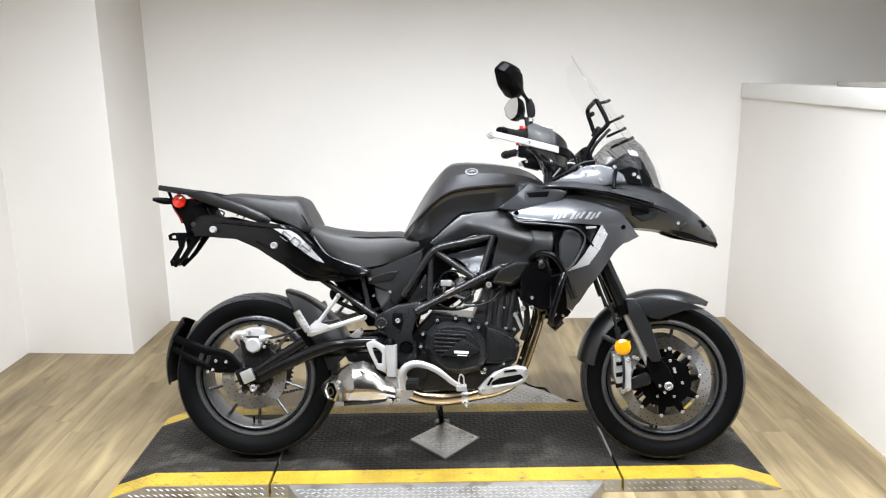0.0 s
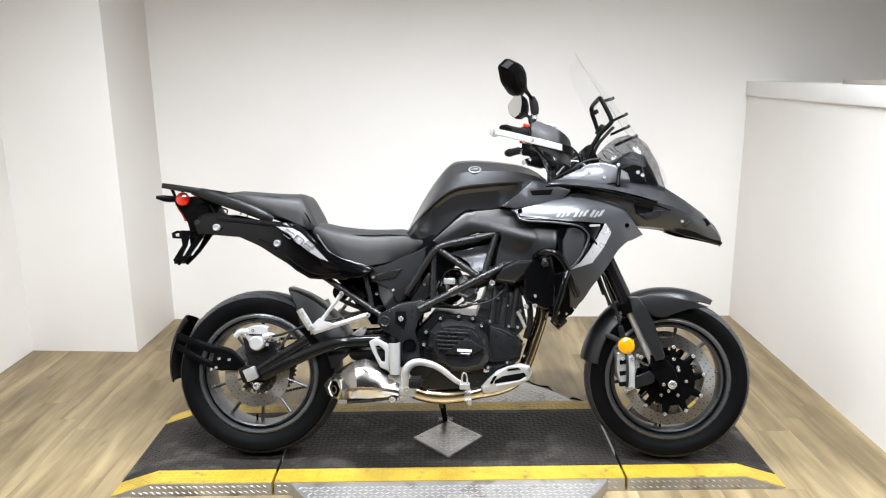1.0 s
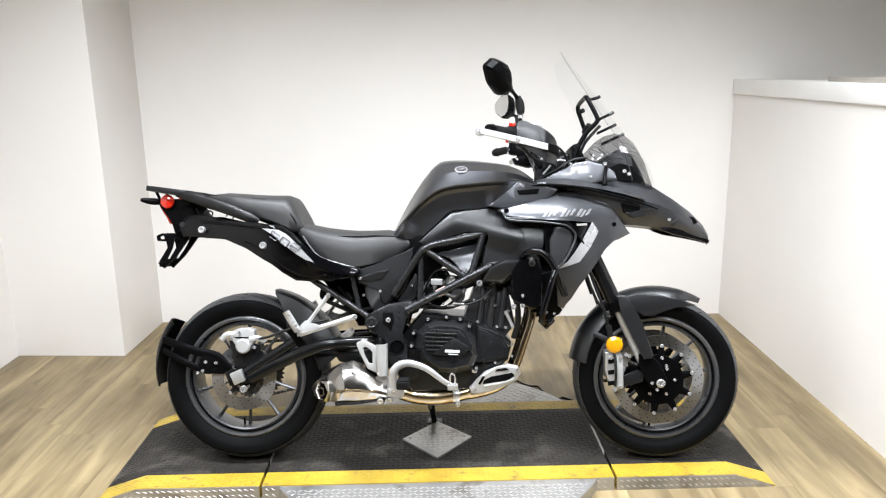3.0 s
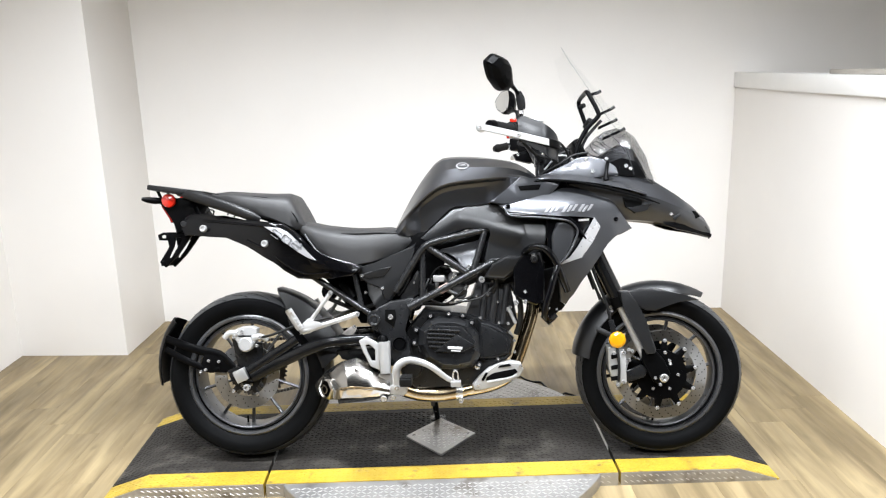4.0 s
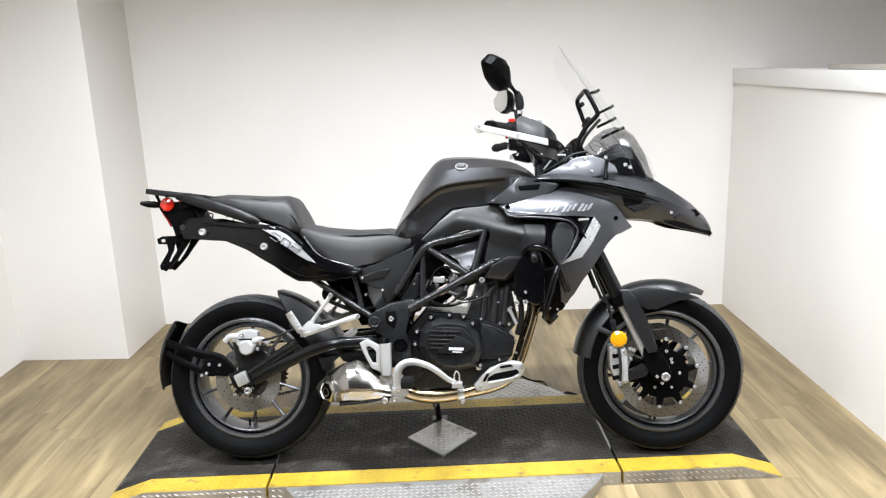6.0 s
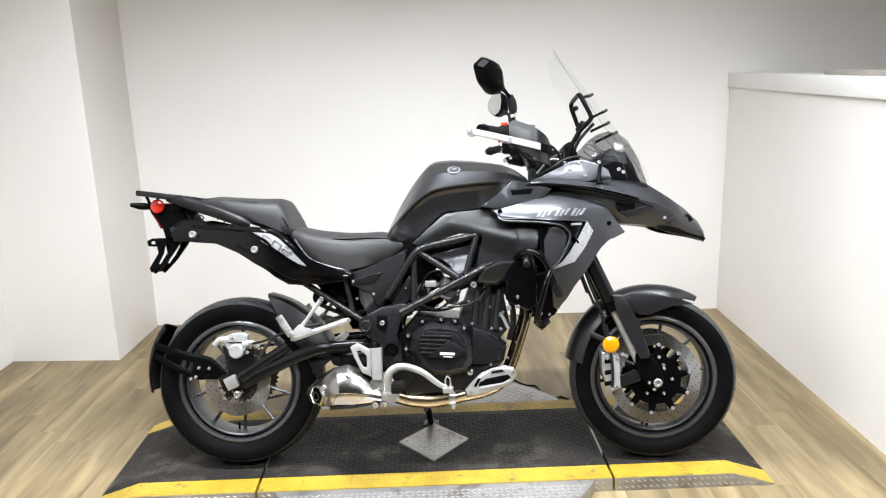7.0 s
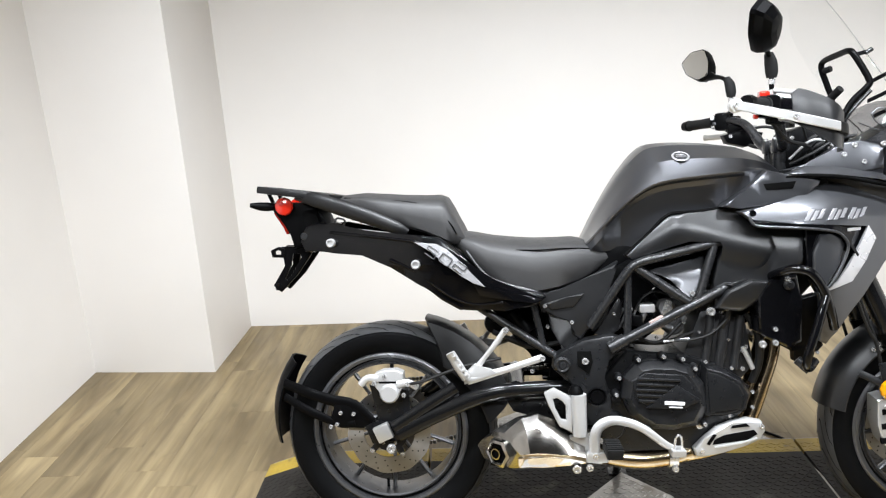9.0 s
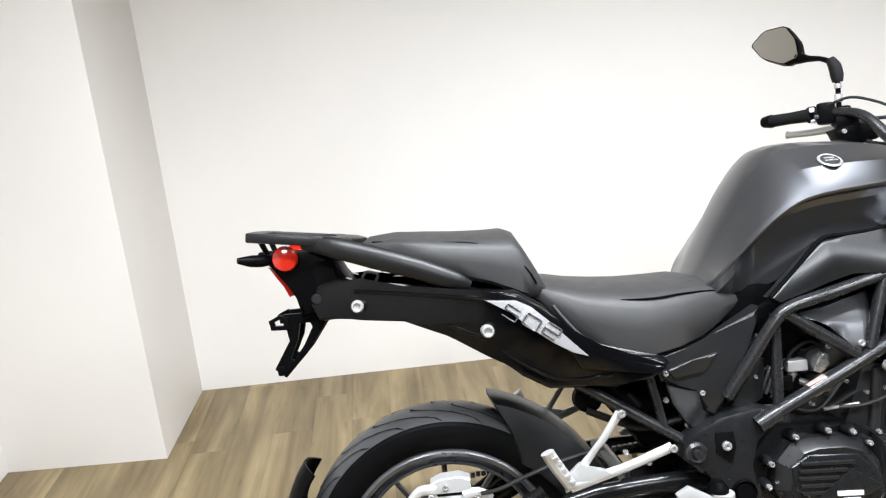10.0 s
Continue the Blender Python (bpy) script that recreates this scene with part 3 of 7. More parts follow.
def rim_bm(c, r, half):
    """A cast wheel's rim ring."""
    face = [(r, half), (r - 0.004, half + 0.0015), (r - 0.0125, half - 0.001), (r - 0.0145, half - 0.020), (r - 0.0255, half - 0.022), (r - 0.0270, half - 0.006), (r - 0.0320, half - 0.008), (r - 0.0345, half * 0.45)]
    return lathe([(r, -half), (r + 0.004, -half + 0.004), (r - 0.002, -half + 0.012), (r - 0.016, -half * 0.55), (r - 0.020, half * 0.55), (r - 0.002, half - 0.012),
                  (r + 0.004, half - 0.004), *face, (r - 0.036, 0.0), *[(q, -o) for q, o in face[::-1]]], c, 96)


def wheel(name, c, radius, half, rim_r, rim_half, steer, label):
    fix = steered if steer else (lambda b: b)
    rim = part(name, fix(rim_bm(c, rim_r, rim_half)), RIM, bike, label)
    tyre = part("tyre", fix(tyre_bm(c, radius, half, rim_r)), RUBBER, rim, "black road tyre with curved grooves")
    h = radius - rim_r
    prof = [(rim_r + h * 0.76, -half * 0.90), (rim_r + h * 0.835, -half * 0.79), (rim_r + h * 0.937, -half * 0.52), (rim_r + h * 0.99, -half * 0.26), (radius + 0.0005, 0.0)]
    prof = prof + [(r, -y) for r, y in prof[-2::-1]]
    part("tread", fix(lathe(prof + [(rim_r + h * 0.7, half * 0.5), (rim_r + h * 0.7, -half * 0.5), prof[0]], c, 96)), TREAD, tyre, "worn tread band, its grey sheen put into the colour")
    grooves = tread_grooves(c, radius, half, rim_r, 22, 1.0 if steer else -1.0)
    tagged(part("tyre_groove", fix(grooves), RECESS_SHADE, rim), kind="stuff")
    part("hub", fix(lathe([(0.018, -0.05), (0.042, -0.05), (0.046, -0.03), (0.034, -0.015), (0.034, 0.015), (0.046, 0.03), (0.042, 0.05), (0.018, 0.05), (0.018, -0.05)], c, 32)), RIM, rim)
    for i in range(10):
        a = 2 * math.pi * i / 10 + (0.12 if steer else 0.31)
        twist = 0.10 * (1 if i % 2 else -1)
        p = Vector(c) + Vector((0.036 * math.cos(a + twist), 0, 0.036 * math.sin(a + twist)))
        q = Vector(c) + Vector(((rim_r - 0.024) * math.cos(a), 0, (rim_r - 0.024) * math.sin(a)))
        part("spoke", fix(tube([p, (p * 0.6 + q * 0.4), q], [0.0090, 0.0052, 0.0070], 8, 2, flat=1.6)), RIM, rim)
    part("axle", fix(lathe([(0.0005, -0.118), (0.008, -0.118), (0.013, -0.112), (0.013, 0.112), (0.008, 0.118), (0.0005, 0.118)], c, 20)), CHROME, rim, "bright steel axle")
    part("tyre_valve", fix(tube([Vector(c) + Vector((-0.02, -0.005, -(rim_r - 0.03))), Vector(c) + Vector((-0.019, -0.012, -(rim_r - 0.062)))], 0.004, 8, 1)), RUBBER, rim)
    return rim


def brake_disc(c, y, r_out, r_in, holes, steer, parent, carrier, bobbins):
    fix = steered if steer else (lambda b: b)
    cc = Vector((c.x, y, c.z))
    bm = bmesh.new()
    n = 120
    rings = []
    for yy in (-0.002, 0.002):
        for kind in (0, 1):
            ring = []
            for j in range(n):
                a = 2 * math.pi * j / n
                r = r_out + (0.0012 * math.sin(a * 10) if kind == 0 else 0)
                r = r if kind == 0 else r_in
                ring.append(bm.verts.new(cc + Vector((r * math.cos(a), yy, r * math.sin(a)))))
            rings.append(ring)
    for a, b in ((0, 1), (2, 3), (0, 2), (1, 3)):
        for j in range(n):
            bm.faces.new((rings[a][j], rings[a][(j + 1) % n], rings[b][(j + 1) % n], rings[b][j]))
    disc = part("brake_disc", fix(bm), DISC, parent, "drilled steel brake disc")
    hb = bmesh.new()
    for i in range(holes):
        for k, f in enumerate((0.25, 0.55, 0.82)):
            a = 2 * math.pi * (i + 0.28 * k) / holes
            r = r_in + (r_out - r_in) * f
            lathe([(0.0002, -0.0024), (0.0022, -0.0024), (0.0022, 0.0024), (0.0002, 0.0024)], cc + Vector((r * math.cos(a), 0, r * math.sin(a))), 8, hb)
    tagged(part("disc_hole", fix(hb), RECESS_SHADE, disc), kind="stuff")
    bm = bmesh.new()
    lathe([(0.03, -0.004), (r_in * 0.74, -0.0045), (r_in * 0.74, 0.0045), (0.03, 0.004), (0.03, -0.004)], cc, 40, bm)
    part("disc_carrier", fix(bm), carrier, disc, "black disc carrier" if carrier is not DISC else "")
    for i in range(bobbins):
        a = 2 * math.pi * i / bobbins + 0.2
        d = Vector((math.cos(a), 0, math.sin(a)))
        part("carrier_arm", fix(tube([cc + d * (r_in * 0.62), cc + d * (r_in + 0.004)], [r_in * 0.14, 0.0085], 8, 2, flat=0.3)), carrier, disc)
        part("bobbin", fix(lathe([(0.0005, -0.005), (0.006, -0.005), (0.0075, -0.003), (0.0075, 0.004), (0.0005, 0.004)], cc + d * (r_in + 0.001), 14)), CHROME, disc)
    for i in range(6):
        a = 2 * math.pi * i / 6
        part("disc_bolt", fix(bolt(cc + Vector((r_in * 0.48 * math.cos(a), 0.0045 * (1 if y > 0 else -1), r_in * 0.48 * math.sin(a))), 0.006, 0.005, 1 if y > 0 else -1)), CHROME, disc)
    return disc


# wheels and brakes
rear_wheel = wheel("rear_wheel", REAR, 0.312, 0.080, 0.226, 0.062, False, "grey ten-spoke cast rear wheel")
front_wheel = wheel("front_wheel", FRONT, 0.304, 0.060, 0.226, 0.048, True, "grey ten-spoke cast front wheel")
brake_disc(REAR, -0.078, 0.122, 0.075, 18, False, rear_wheel, ENGINE, 5)
brake_disc(FRONT, -0.078, 0.163, 0.124, 30, True, front_wheel, BLACK_PLASTIC, 10)
brake_disc(FRONT, 0.078, 0.163, 0.124, 30, True, front_wheel, BLACK_PLASTIC, 10)


def sprocket():
    cc = Vector((REAR.x, 0.082, REAR.z))
    teeth = 40
    out = []
    for i in range(teeth * 4):
        a = 2 * math.pi * i / (teeth * 4)
        r = 0.108 + (0.005 if i % 4 in (1, 2) else -0.003)
        out.append((cc.x + r * math.cos(a), cc.z + r * math.sin(a)))
    part("sprocket", prism(out, cc.y, cc.y + 0.006, 0.0), CHAIN, rear_wheel, "toothed steel rear sprocket")
    bm = bmesh.new()
    run = [(cc.x - 0.02, cc.z - 0.112), (-0.20, 0.335)]
    for (xa, za), (xb, zb) in (run, ((cc.x + 0.01, cc.z + 0.112), (-0.19, 0.47))):
        n = 46
        for i in range(n):
            u = (i + 0.5) / n
            box((xa + (xb - xa) * u, 0.086, za + (zb - za) * u), (0.0105, 0.012 if i % 2 else 0.017, 0.012), 0.002, bm=bm, segments=1)
    tagged(part("chain", bm, CHAIN, bike, "oily steel drive chain"), kind="stuff")


sprocket()


# swingarm, rear mudguards, rear brake
def swingarm():
    bm = tube([(-0.735, -0.118, 0.318), (-0.62, -0.118, 0.375), (-0.50, -0.115, 0.424), (-0.40, -0.112, 0.442), (-0.19, -0.10, 0.446)],
              [0.024, 0.024, 0.023, 0.022, 0.024], 14, 6, flat=0.62)
    arm, other = both("swingarm", bm, ARM_PAINT, bike, "satin black steel swingarm")
    part("cross_tube", tube([(-0.40, -0.11, 0.442), (-0.40, 0.11, 0.442)], 0.026, 14, 1), ARM_PAINT, arm)
    both("swingarm_brace", tube([(-0.745, -0.122, 0.338), (-0.66, -0.122, 0.392), (-0.565, -0.119, 0.452)], 0.0185, 12, 4, flat=0.7), ARM_PAINT, bike)
    both("axle_block", box((-0.776, -0.119, 0.322), (0.046, 0.022, 0.046), 0.004, Matrix.Rotation(radians(-24), 4, "Y")), ALLOY, bike, "silver chain adjuster block")
    both("adjuster_plate", prism([(-0.83, 0.338), (-0.80, 0.352), (-0.735, 0.352), (-0.712, 0.330), (-0.735, 0.296), (-0.81, 0.286)], -0.112, -0.102, 0.003), ARM_PAINT, bike)
    part("axle_nut", bolt((-0.753, -0.128, 0.279), 0.0135, 0.014), CHROME, bike, "bright round stand bobbin")


swingarm()


def spray_guard():
    """The guard behind the rear wheel, a curved blade on two arms."""
    rows = []
    for i in range(9):
        u = i / 8
        a = radians(147 + 44 * u)
        r = 0.343 + 0.006 * math.sin(u * math.pi)
        c = Vector((REAR.x + r * math.cos(a) - 0.005, 0, REAR.z + r * math.sin(a) + 0.03))
        w = 0.055 + 0.035 * u
        d = Vector((math.cos(a), 0, math.sin(a)))
        rows.append([c + Vector((0, s * w, 0)) - d * (0.030 * abs(s) ** 2.2) for s in (-1, -0.75, -0.4, 0, 0.4, 0.75, 1)])
    bm = loft([[*r, *[p - (p - REAR).normalized() * 0.005 for p in r[::-1]]] for r in rows])
    guard = part("spray_guard", bm, BLACK_PLASTIC, bike, "black plastic spray guard behind the rear wheel")
    for y in (-0.098,):
        part("guard_arm", tube([(-1.070, y + 0.03, 0.455), (-0.99, y, 0.432), (-0.93, y, 0.412), (-0.86, y, 0.396), (-0.805, y - 0.008, 0.352)], [0.014, 0.016, 0.017, 0.017, 0.010], 10, 4, flat=0.45), BLACK_PLASTIC, guard)
        part("guard_arm", tube([(-1.072, y + 0.03, 0.414), (-0.99, y, 0.378), (-0.905, y, 0.342), (-0.86, y - 0.004, 0.345)], [0.012, 0.013, 0.012, 0.010], 10, 4, flat=0.45), BLACK_PLASTIC, guard)
    part("guard_plate", prism([(-0.915, 0.405), (-0.86, 0.403), (-0.80, 0.352), (-0.835, 0.330), (-0.895, 0.332), (-0.93, 0.36)], -0.104, -0.096, 0.002), BLACK_PLASTIC, guard)
    for x, z in ((-0.912, 0.342), (-0.90, 0.375), (-0.862, 0.372), (-0.93, 0.335)):
        part("guard_bolt", bolt((x, -0.105, z), 0.006, 0.006), CHROME, guard)


spray_guard()


def hugger():
    rows = []
    for i in range(10):
        u = i / 9
        a = radians(70.5 - 54 * u)
        r = 0.347 + 0.036 * u
        c = Vector((REAR.x + r * math.cos(a), 0, REAR.z + r * math.sin(a)))
        w = 0.084 + 0.008 * u
        d = Vector((math.cos(a), 0, math.sin(a)))
        rows.append([])
        for s in (-1, -0.99, -0.96, -0.9, -0.7, -0.4, 0, 0.4, 0.7, 0.9, 0.96, 0.99, 1):
            skew = a - radians(22) * abs(s) ** 7 * (1 - 0.5 * u)
            rr = r - 0.090 * abs(s) ** 7
            rows[-1].append(REAR + Vector((rr * math.cos(skew), s * w, rr * math.sin(skew))))
    bm = loft([[*r, *[p - (p - REAR).normalized() * 0.004 for p in r[::-1]]] for r in rows])
    part("hugger", bm, SATIN_BLACK, bike, "black plastic hugger over the rear tyre")


hugger()


def rear_caliper():
    cal = part("rear_caliper", prism([(-0.7942, 0.4906), (-0.7720, 0.5000), (-0.7330, 0.5020), (-0.7124, 0.4932), (-0.7124, 0.4568), (-0.7296, 0.4282), (-0.7758, 0.4282), (-0.7942, 0.4542)],
                                     -0.122, -0.084, 0.005, 3), SILVER, bike, "silver cast rear brake caliper")
    part("caliper_ear", tube([(-0.8352, -0.118, 0.4594), (-0.8154, -0.118, 0.4776), (-0.7837, -0.118, 0.4776)], [0.010, 0.011, 0.013], 12, 3, flat=0.7), SILVER, cal)
    part("caliper_ear", tube([(-0.7296, -0.118, 0.4594), (-0.6992, -0.118, 0.4646), (-0.6728, -0.118, 0.4490)], [0.013, 0.011, 0.009], 12, 3, flat=0.7), SILVER, cal)
    part("caliper_slot", prism([(-0.7837, 0.4698), (-0.7256, 0.4698), (-0.7282, 0.4646), (-0.7810, 0.4646)], -0.1235, -0.12, 0.0005), RECESS_SHADE, cal)
    part("caliper_cylinder", lathe([(0.0005, -0.022), (0.022, -0.022), (0.027, -0.016), (0.027, 0.02), (0.0005, 0.02)], (-0.7520, -0.120, 0.4373), 24), SILVER, cal)
    part("caliper_bracket", prism([(-0.815, 0.455), (-0.78, 0.44), (-0.70, 0.44), (-0.70, 0.35), (-0.79, 0.335)], -0.096, -0.088, 0.003), ENGINE, cal, "black caliper bracket")
    for x, z in ((-0.795, 0.466), (-0.70, 0.462), (-0.712, 0.432), (-0.765, 0.485)):
        part("caliper_bolt", bolt((x, -0.128, z), 0.0065, 0.006), CHROME, cal)
    part("brake_hose", tube([(-0.705, -0.12, 0.462), (-0.66, -0.13, 0.470), (-0.60, -0.128, 0.492), (-0.53, -0.12, 0.515), (-0.44, -0.10, 0.53)], 0.0045, 8, 5), CABLE, bike)


rear_caliper()


# main frame, trellis and subframe
def frame_tube(name, pts, r=0.0125):
    both(name, tube(pts, r, 12, 5), FRAME, bike)


frame_tube("upper_frame_tube", [(-0.198, -0.140, 0.623), (-0.150, -0.150, 0.697), (-0.104, -0.158, 0.768), (-0.072, -0.160, 0.796), (0.008, -0.160, 0.817), (0.160, -0.145, 0.850)], 0.0122)
frame_tube("frame_upright", [(-0.097, -0.150, 0.783), (-0.101, -0.150, 0.600)], 0.0105)
frame_tube("frame_diagonal", [(-0.083, -0.154, 0.787), (0.056, -0.158, 0.690)], 0.0125)
frame_tube("frame_strut", [(0.125, -0.150, 0.838), (0.083, -0.158, 0.700)], 0.0115)
frame_tube("lower_frame_tube", [(-0.140, -0.155, 0.573), (0.103, -0.160, 0.700), (0.20, -0.13, 0.752)], 0.0138)
both("tube_collar", tube([(-0.150, -0.156, 0.567), (-0.108, -0.157, 0.590)], 0.0185, 14, 1), FRAME, bike)
both("tube_sticker", tube([(-0.040, -0.1574, 0.6248), (-0.006, -0.1581, 0.6432)], 0.0146, 14, 1), DECAL_PINK, bike, "small pale warning sticker")
frame_tube("subframe_tube", [(-0.506, -0.125, 0.687), (-0.294, -0.130, 0.544)], 0.0115)
frame_tube("subframe_brace", [(-0.348, -0.128, 0.690), (-0.324, -0.130, 0.570)], 0.0095)
frame_tube("seat_rail", [(-0.95, -0.055, 0.88), (-0.65, -0.075, 0.81), (-0.36, -0.105, 0.70), (-0.20, -0.12, 0.72)], 0.011)

pivot_outline = [(-0.300, 0.545), (-0.281, 0.556), (-0.219, 0.590), (-0.142, 0.603), (-0.100, 0.588), (-0.110, 0.560), (-0.160, 0.543), (-0.176, 0.485), (-0.150, 0.448),
                 (-0.146, 0.395), (-0.170, 0.352), (-0.212, 0.355), (-0.226, 0.410), (-0.230, 0.460), (-0.266, 0.478), (-0.302, 0.512)]
for plate in both("pivot_plate", prism(pivot_outline, -0.158, -0.118, 0.010, 2), ENGINE, bike, "satin black cast swingarm pivot plate"):
    side = -1 if plate.name == "pivot_plate" else 1
    part("plate_recess", prism([(-0.236, 0.560), (-0.200, 0.560), (-0.196, 0.530), (-0.206, 0.497), (-0.236, 0.520)], side * 0.1605, side * 0.150, 0.001), RECESS_SHADE, plate)
    part("plate_bolt", bolt((-0.216, side * 0.1605, 0.533), 0.0095, 0.007, side), CHROME, plate)
    part("plate_boss", lathe([(0.0005, side * 0.012), (0.008, side * 0.012), (0.010, side * 0.006), (0.017, side * 0.008), (0.0225, side * 0.003), (0.0225, side * -0.01), (0.0005, side * -0.01)], (-0.276, side * 0.158, 0.523), 24), FRAME, plate)
    part("pivot_cap", lathe([(0.0005, side * 0.006), (0.017, side * 0.007), (0.019, side * 0.002), (0.024, side * 0.006), (0.026, side * 0.0), (0.026, side * -0.01), (0.0005, side * -0.01)], (-0.186, side * 0.158, 0.435), 28), BLACK_PLASTIC, plate)


def tiered(outline, levels):
    """A cast cover that steps in towards its face: (y, scale) levels from the flange outwards."""
    cx, cz = sum(p[0] for p in outline) / len(outline), sum(p[1] for p in outline) / len(outline)
    return loft([[Vector((cx + (x - cx) * k, y, cz + (z - cz) * k)) for x, z in outline] for y, k in levels])


# engine
def engine():
    case = part("crankcase", prism([(-0.165, 0.30), (-0.135, 0.265), (0.07, 0.275), (0.13, 0.30), (0.215, 0.385), (0.225, 0.45), (0.16, 0.505), (0.06, 0.54), (-0.10, 0.555), (-0.165, 0.48)], -0.125, 0.125, 0.012, 3), ENGINE, bike, "black cast engine crankcase")
    part("sump", prism([(-0.13, 0.275), (0.02, 0.275), (0.06, 0.235), (-0.10, 0.228)], -0.08, 0.08, 0.008), ENGINE, case)
    clutch = [(-0.115, 0.486), (-0.082, 0.522), (-0.044, 0.530), (0.020, 0.528), (0.064, 0.514), (0.098, 0.466), (0.108, 0.400), (0.084, 0.352), (0.020, 0.338), (-0.040, 0.342), (-0.096, 0.378), (-0.123, 0.430)]
    cover = part("clutch_cover", tiered(clutch, [(-0.120, 1.0), (-0.143, 1.0), (-0.149, 0.98), (-0.166, 0.83), (-0.169, 0.79)]), ENGINE, bike, "black ribbed clutch cover", 12.0)
    raised = [(-0.096, 0.480), (-0.060, 0.502), (0.038, 0.496), (0.086, 0.443), (0.082, 0.425), (0.031, 0.400), (-0.049, 0.407), (-0.087, 0.432)]
    part("cover_plate", prism(raised, -0.172, -0.160, 0.005, 3), ENGINE, cover)
    for i in range(5):
        z = 0.484 - i * 0.0145
        xa, xb = -0.086 + 0.003 * abs(i - 2), 0.030 - i * 0.016
        part("cover_rib", box(((xa + xb) / 2, -0.173, z), (xb - xa, 0.008, 0.0075), 0.003, Matrix.Rotation(radians(3), 4, "Y")), ENGINE, cover)
    part("cover_wedge", prism([(-0.060, 0.408), (0.020, 0.470), (0.078, 0.432), (0.076, 0.424), (0.030, 0.404)], -0.1775, -0.168, 0.003), ENGINE, cover)
    part("brand_bar", box((0.013, -0.1785, 0.4215), (0.052, 0.003, 0.0095), 0.0006, Matrix.Rotation(radians(3), 4, "Y")), DECAL_WHITE, cover, "plain white brand bar")
    part("brand_bar", box((0.016, -0.1785, 0.4105), (0.034, 0.003, 0.0030), 0.0004, Matrix.Rotation(radians(3), 4, "Y")), DECAL_WHITE, cover)
    for x, z in ((-0.126, 0.484), (-0.074, 0.534), (-0.008, 0.541), (0.042, 0.534), (0.074, 0.508), (-0.134, 0.438), (0.098, 0.356), (-0.05, 0.337)):
        part("bolt_boss", lathe([(0.0005, -0.012), (0.0085, -0.012), (0.0105, -0.004), (0.0115, 0.012), (0.0005, 0.012)], (x, -0.141, z), 14), ENGINE, cover)
        part("cover_bolt", bolt((x, -0.153, z), 0.0055, 0.007), CHROME, cover)
    second = part("timing_cover", tiered([(0.095, 0.520), (0.142, 0.507), (0.202, 0.475), (0.224, 0.432), (0.213, 0.388), (0.150, 0.370), (0.090, 0.368)], [(-0.100, 1.0), (-0.128, 1.0), (-0.132, 0.98), (-0.146, 0.84), (-0.147, 0.80)]), ENGINE, bike, "black cast timing cover", 12.0)
    part("cover_lip", prism([(0.105, 0.500), (0.140, 0.488), (0.190, 0.460), (0.204, 0.430), (0.195, 0.398), (0.112, 0.384)], -0.1500, -0.136, 0.005, 3), ENGINE, second)
    for x, z in ((0.104, 0.523), (0.172, 0.505), (0.226, 0.440), (0.226, 0.398), (0.166, 0.375)):
        part("cover_bolt", bolt((x, -0.138, z), 0.005, 0.007), CHROME, second)
    part("drain_bolt", lathe([(0.0005, -0.008), (0.005, -0.008), (0.010, -0.006), (0.012, 0.0), (0.012, 0.01), (0.0005, 0.01)], (0.092, -0.125, 0.345), 18), CHROME, case)
    part("alternator_cover", flipped(prism([(-0.10, 0.51), (0.02, 0.53), (0.09, 0.46), (0.06, 0.37), (-0.04, 0.345), (-0.12, 0.41)], -0.150, -0.12, 0.012, 3)), ENGINE, bike)
    cyl = part("cylinder_block", prism([(0.045, 0.515), (0.100, 0.660), (0.216, 0.636), (0.240, 0.508), (0.205, 0.468), (0.10, 0.48)], -0.115, 0.115, 0.008, 2), ENGINE_GREY, bike, "dark grey twin-cylinder block")
    for x, r in ((0.108, 0.013), (0.146, 0.0145), (0.186, 0.0135)):
        part("cylinder_rib", tube([(x, -0.112, 0.498), (x + 0.008, -0.114, 0.560), (x + 0.018, -0.110, 0.645)], r, 14, 3), ENGINE_GREY, cyl)
    for x, z in ((0.100, 0.506), (0.205, 0.500), (0.214, 0.560), (0.150, 0.655)):
        part("block_bolt", bolt((x, -0.124, z), 0.0058, 0.006), CHROME, cyl)
    part("cylinder_head", prism([(0.09, 0.648), (0.105, 0.71), (0.16, 0.745), (0.225, 0.72), (0.232, 0.632)], -0.105, 0.105, 0.010, 2), ENGINE_GREY, bike, "dark grey cylinder head")
    part("gear_boss", lathe([(0.0005, -0.138), (0.035, -0.138), (0.042, -0.13), (0.042, -0.10), (0.0005, -0.10)], (-0.148, 0, 0.345), 28), ENGINE, case)
    part("silver_rod", tube([(0.205, -0.128, 0.560), (0.232, -0.126, 0.500)], 0.0065, 10, 1), SILVER, bike, "short silver cooling rod")


engine()


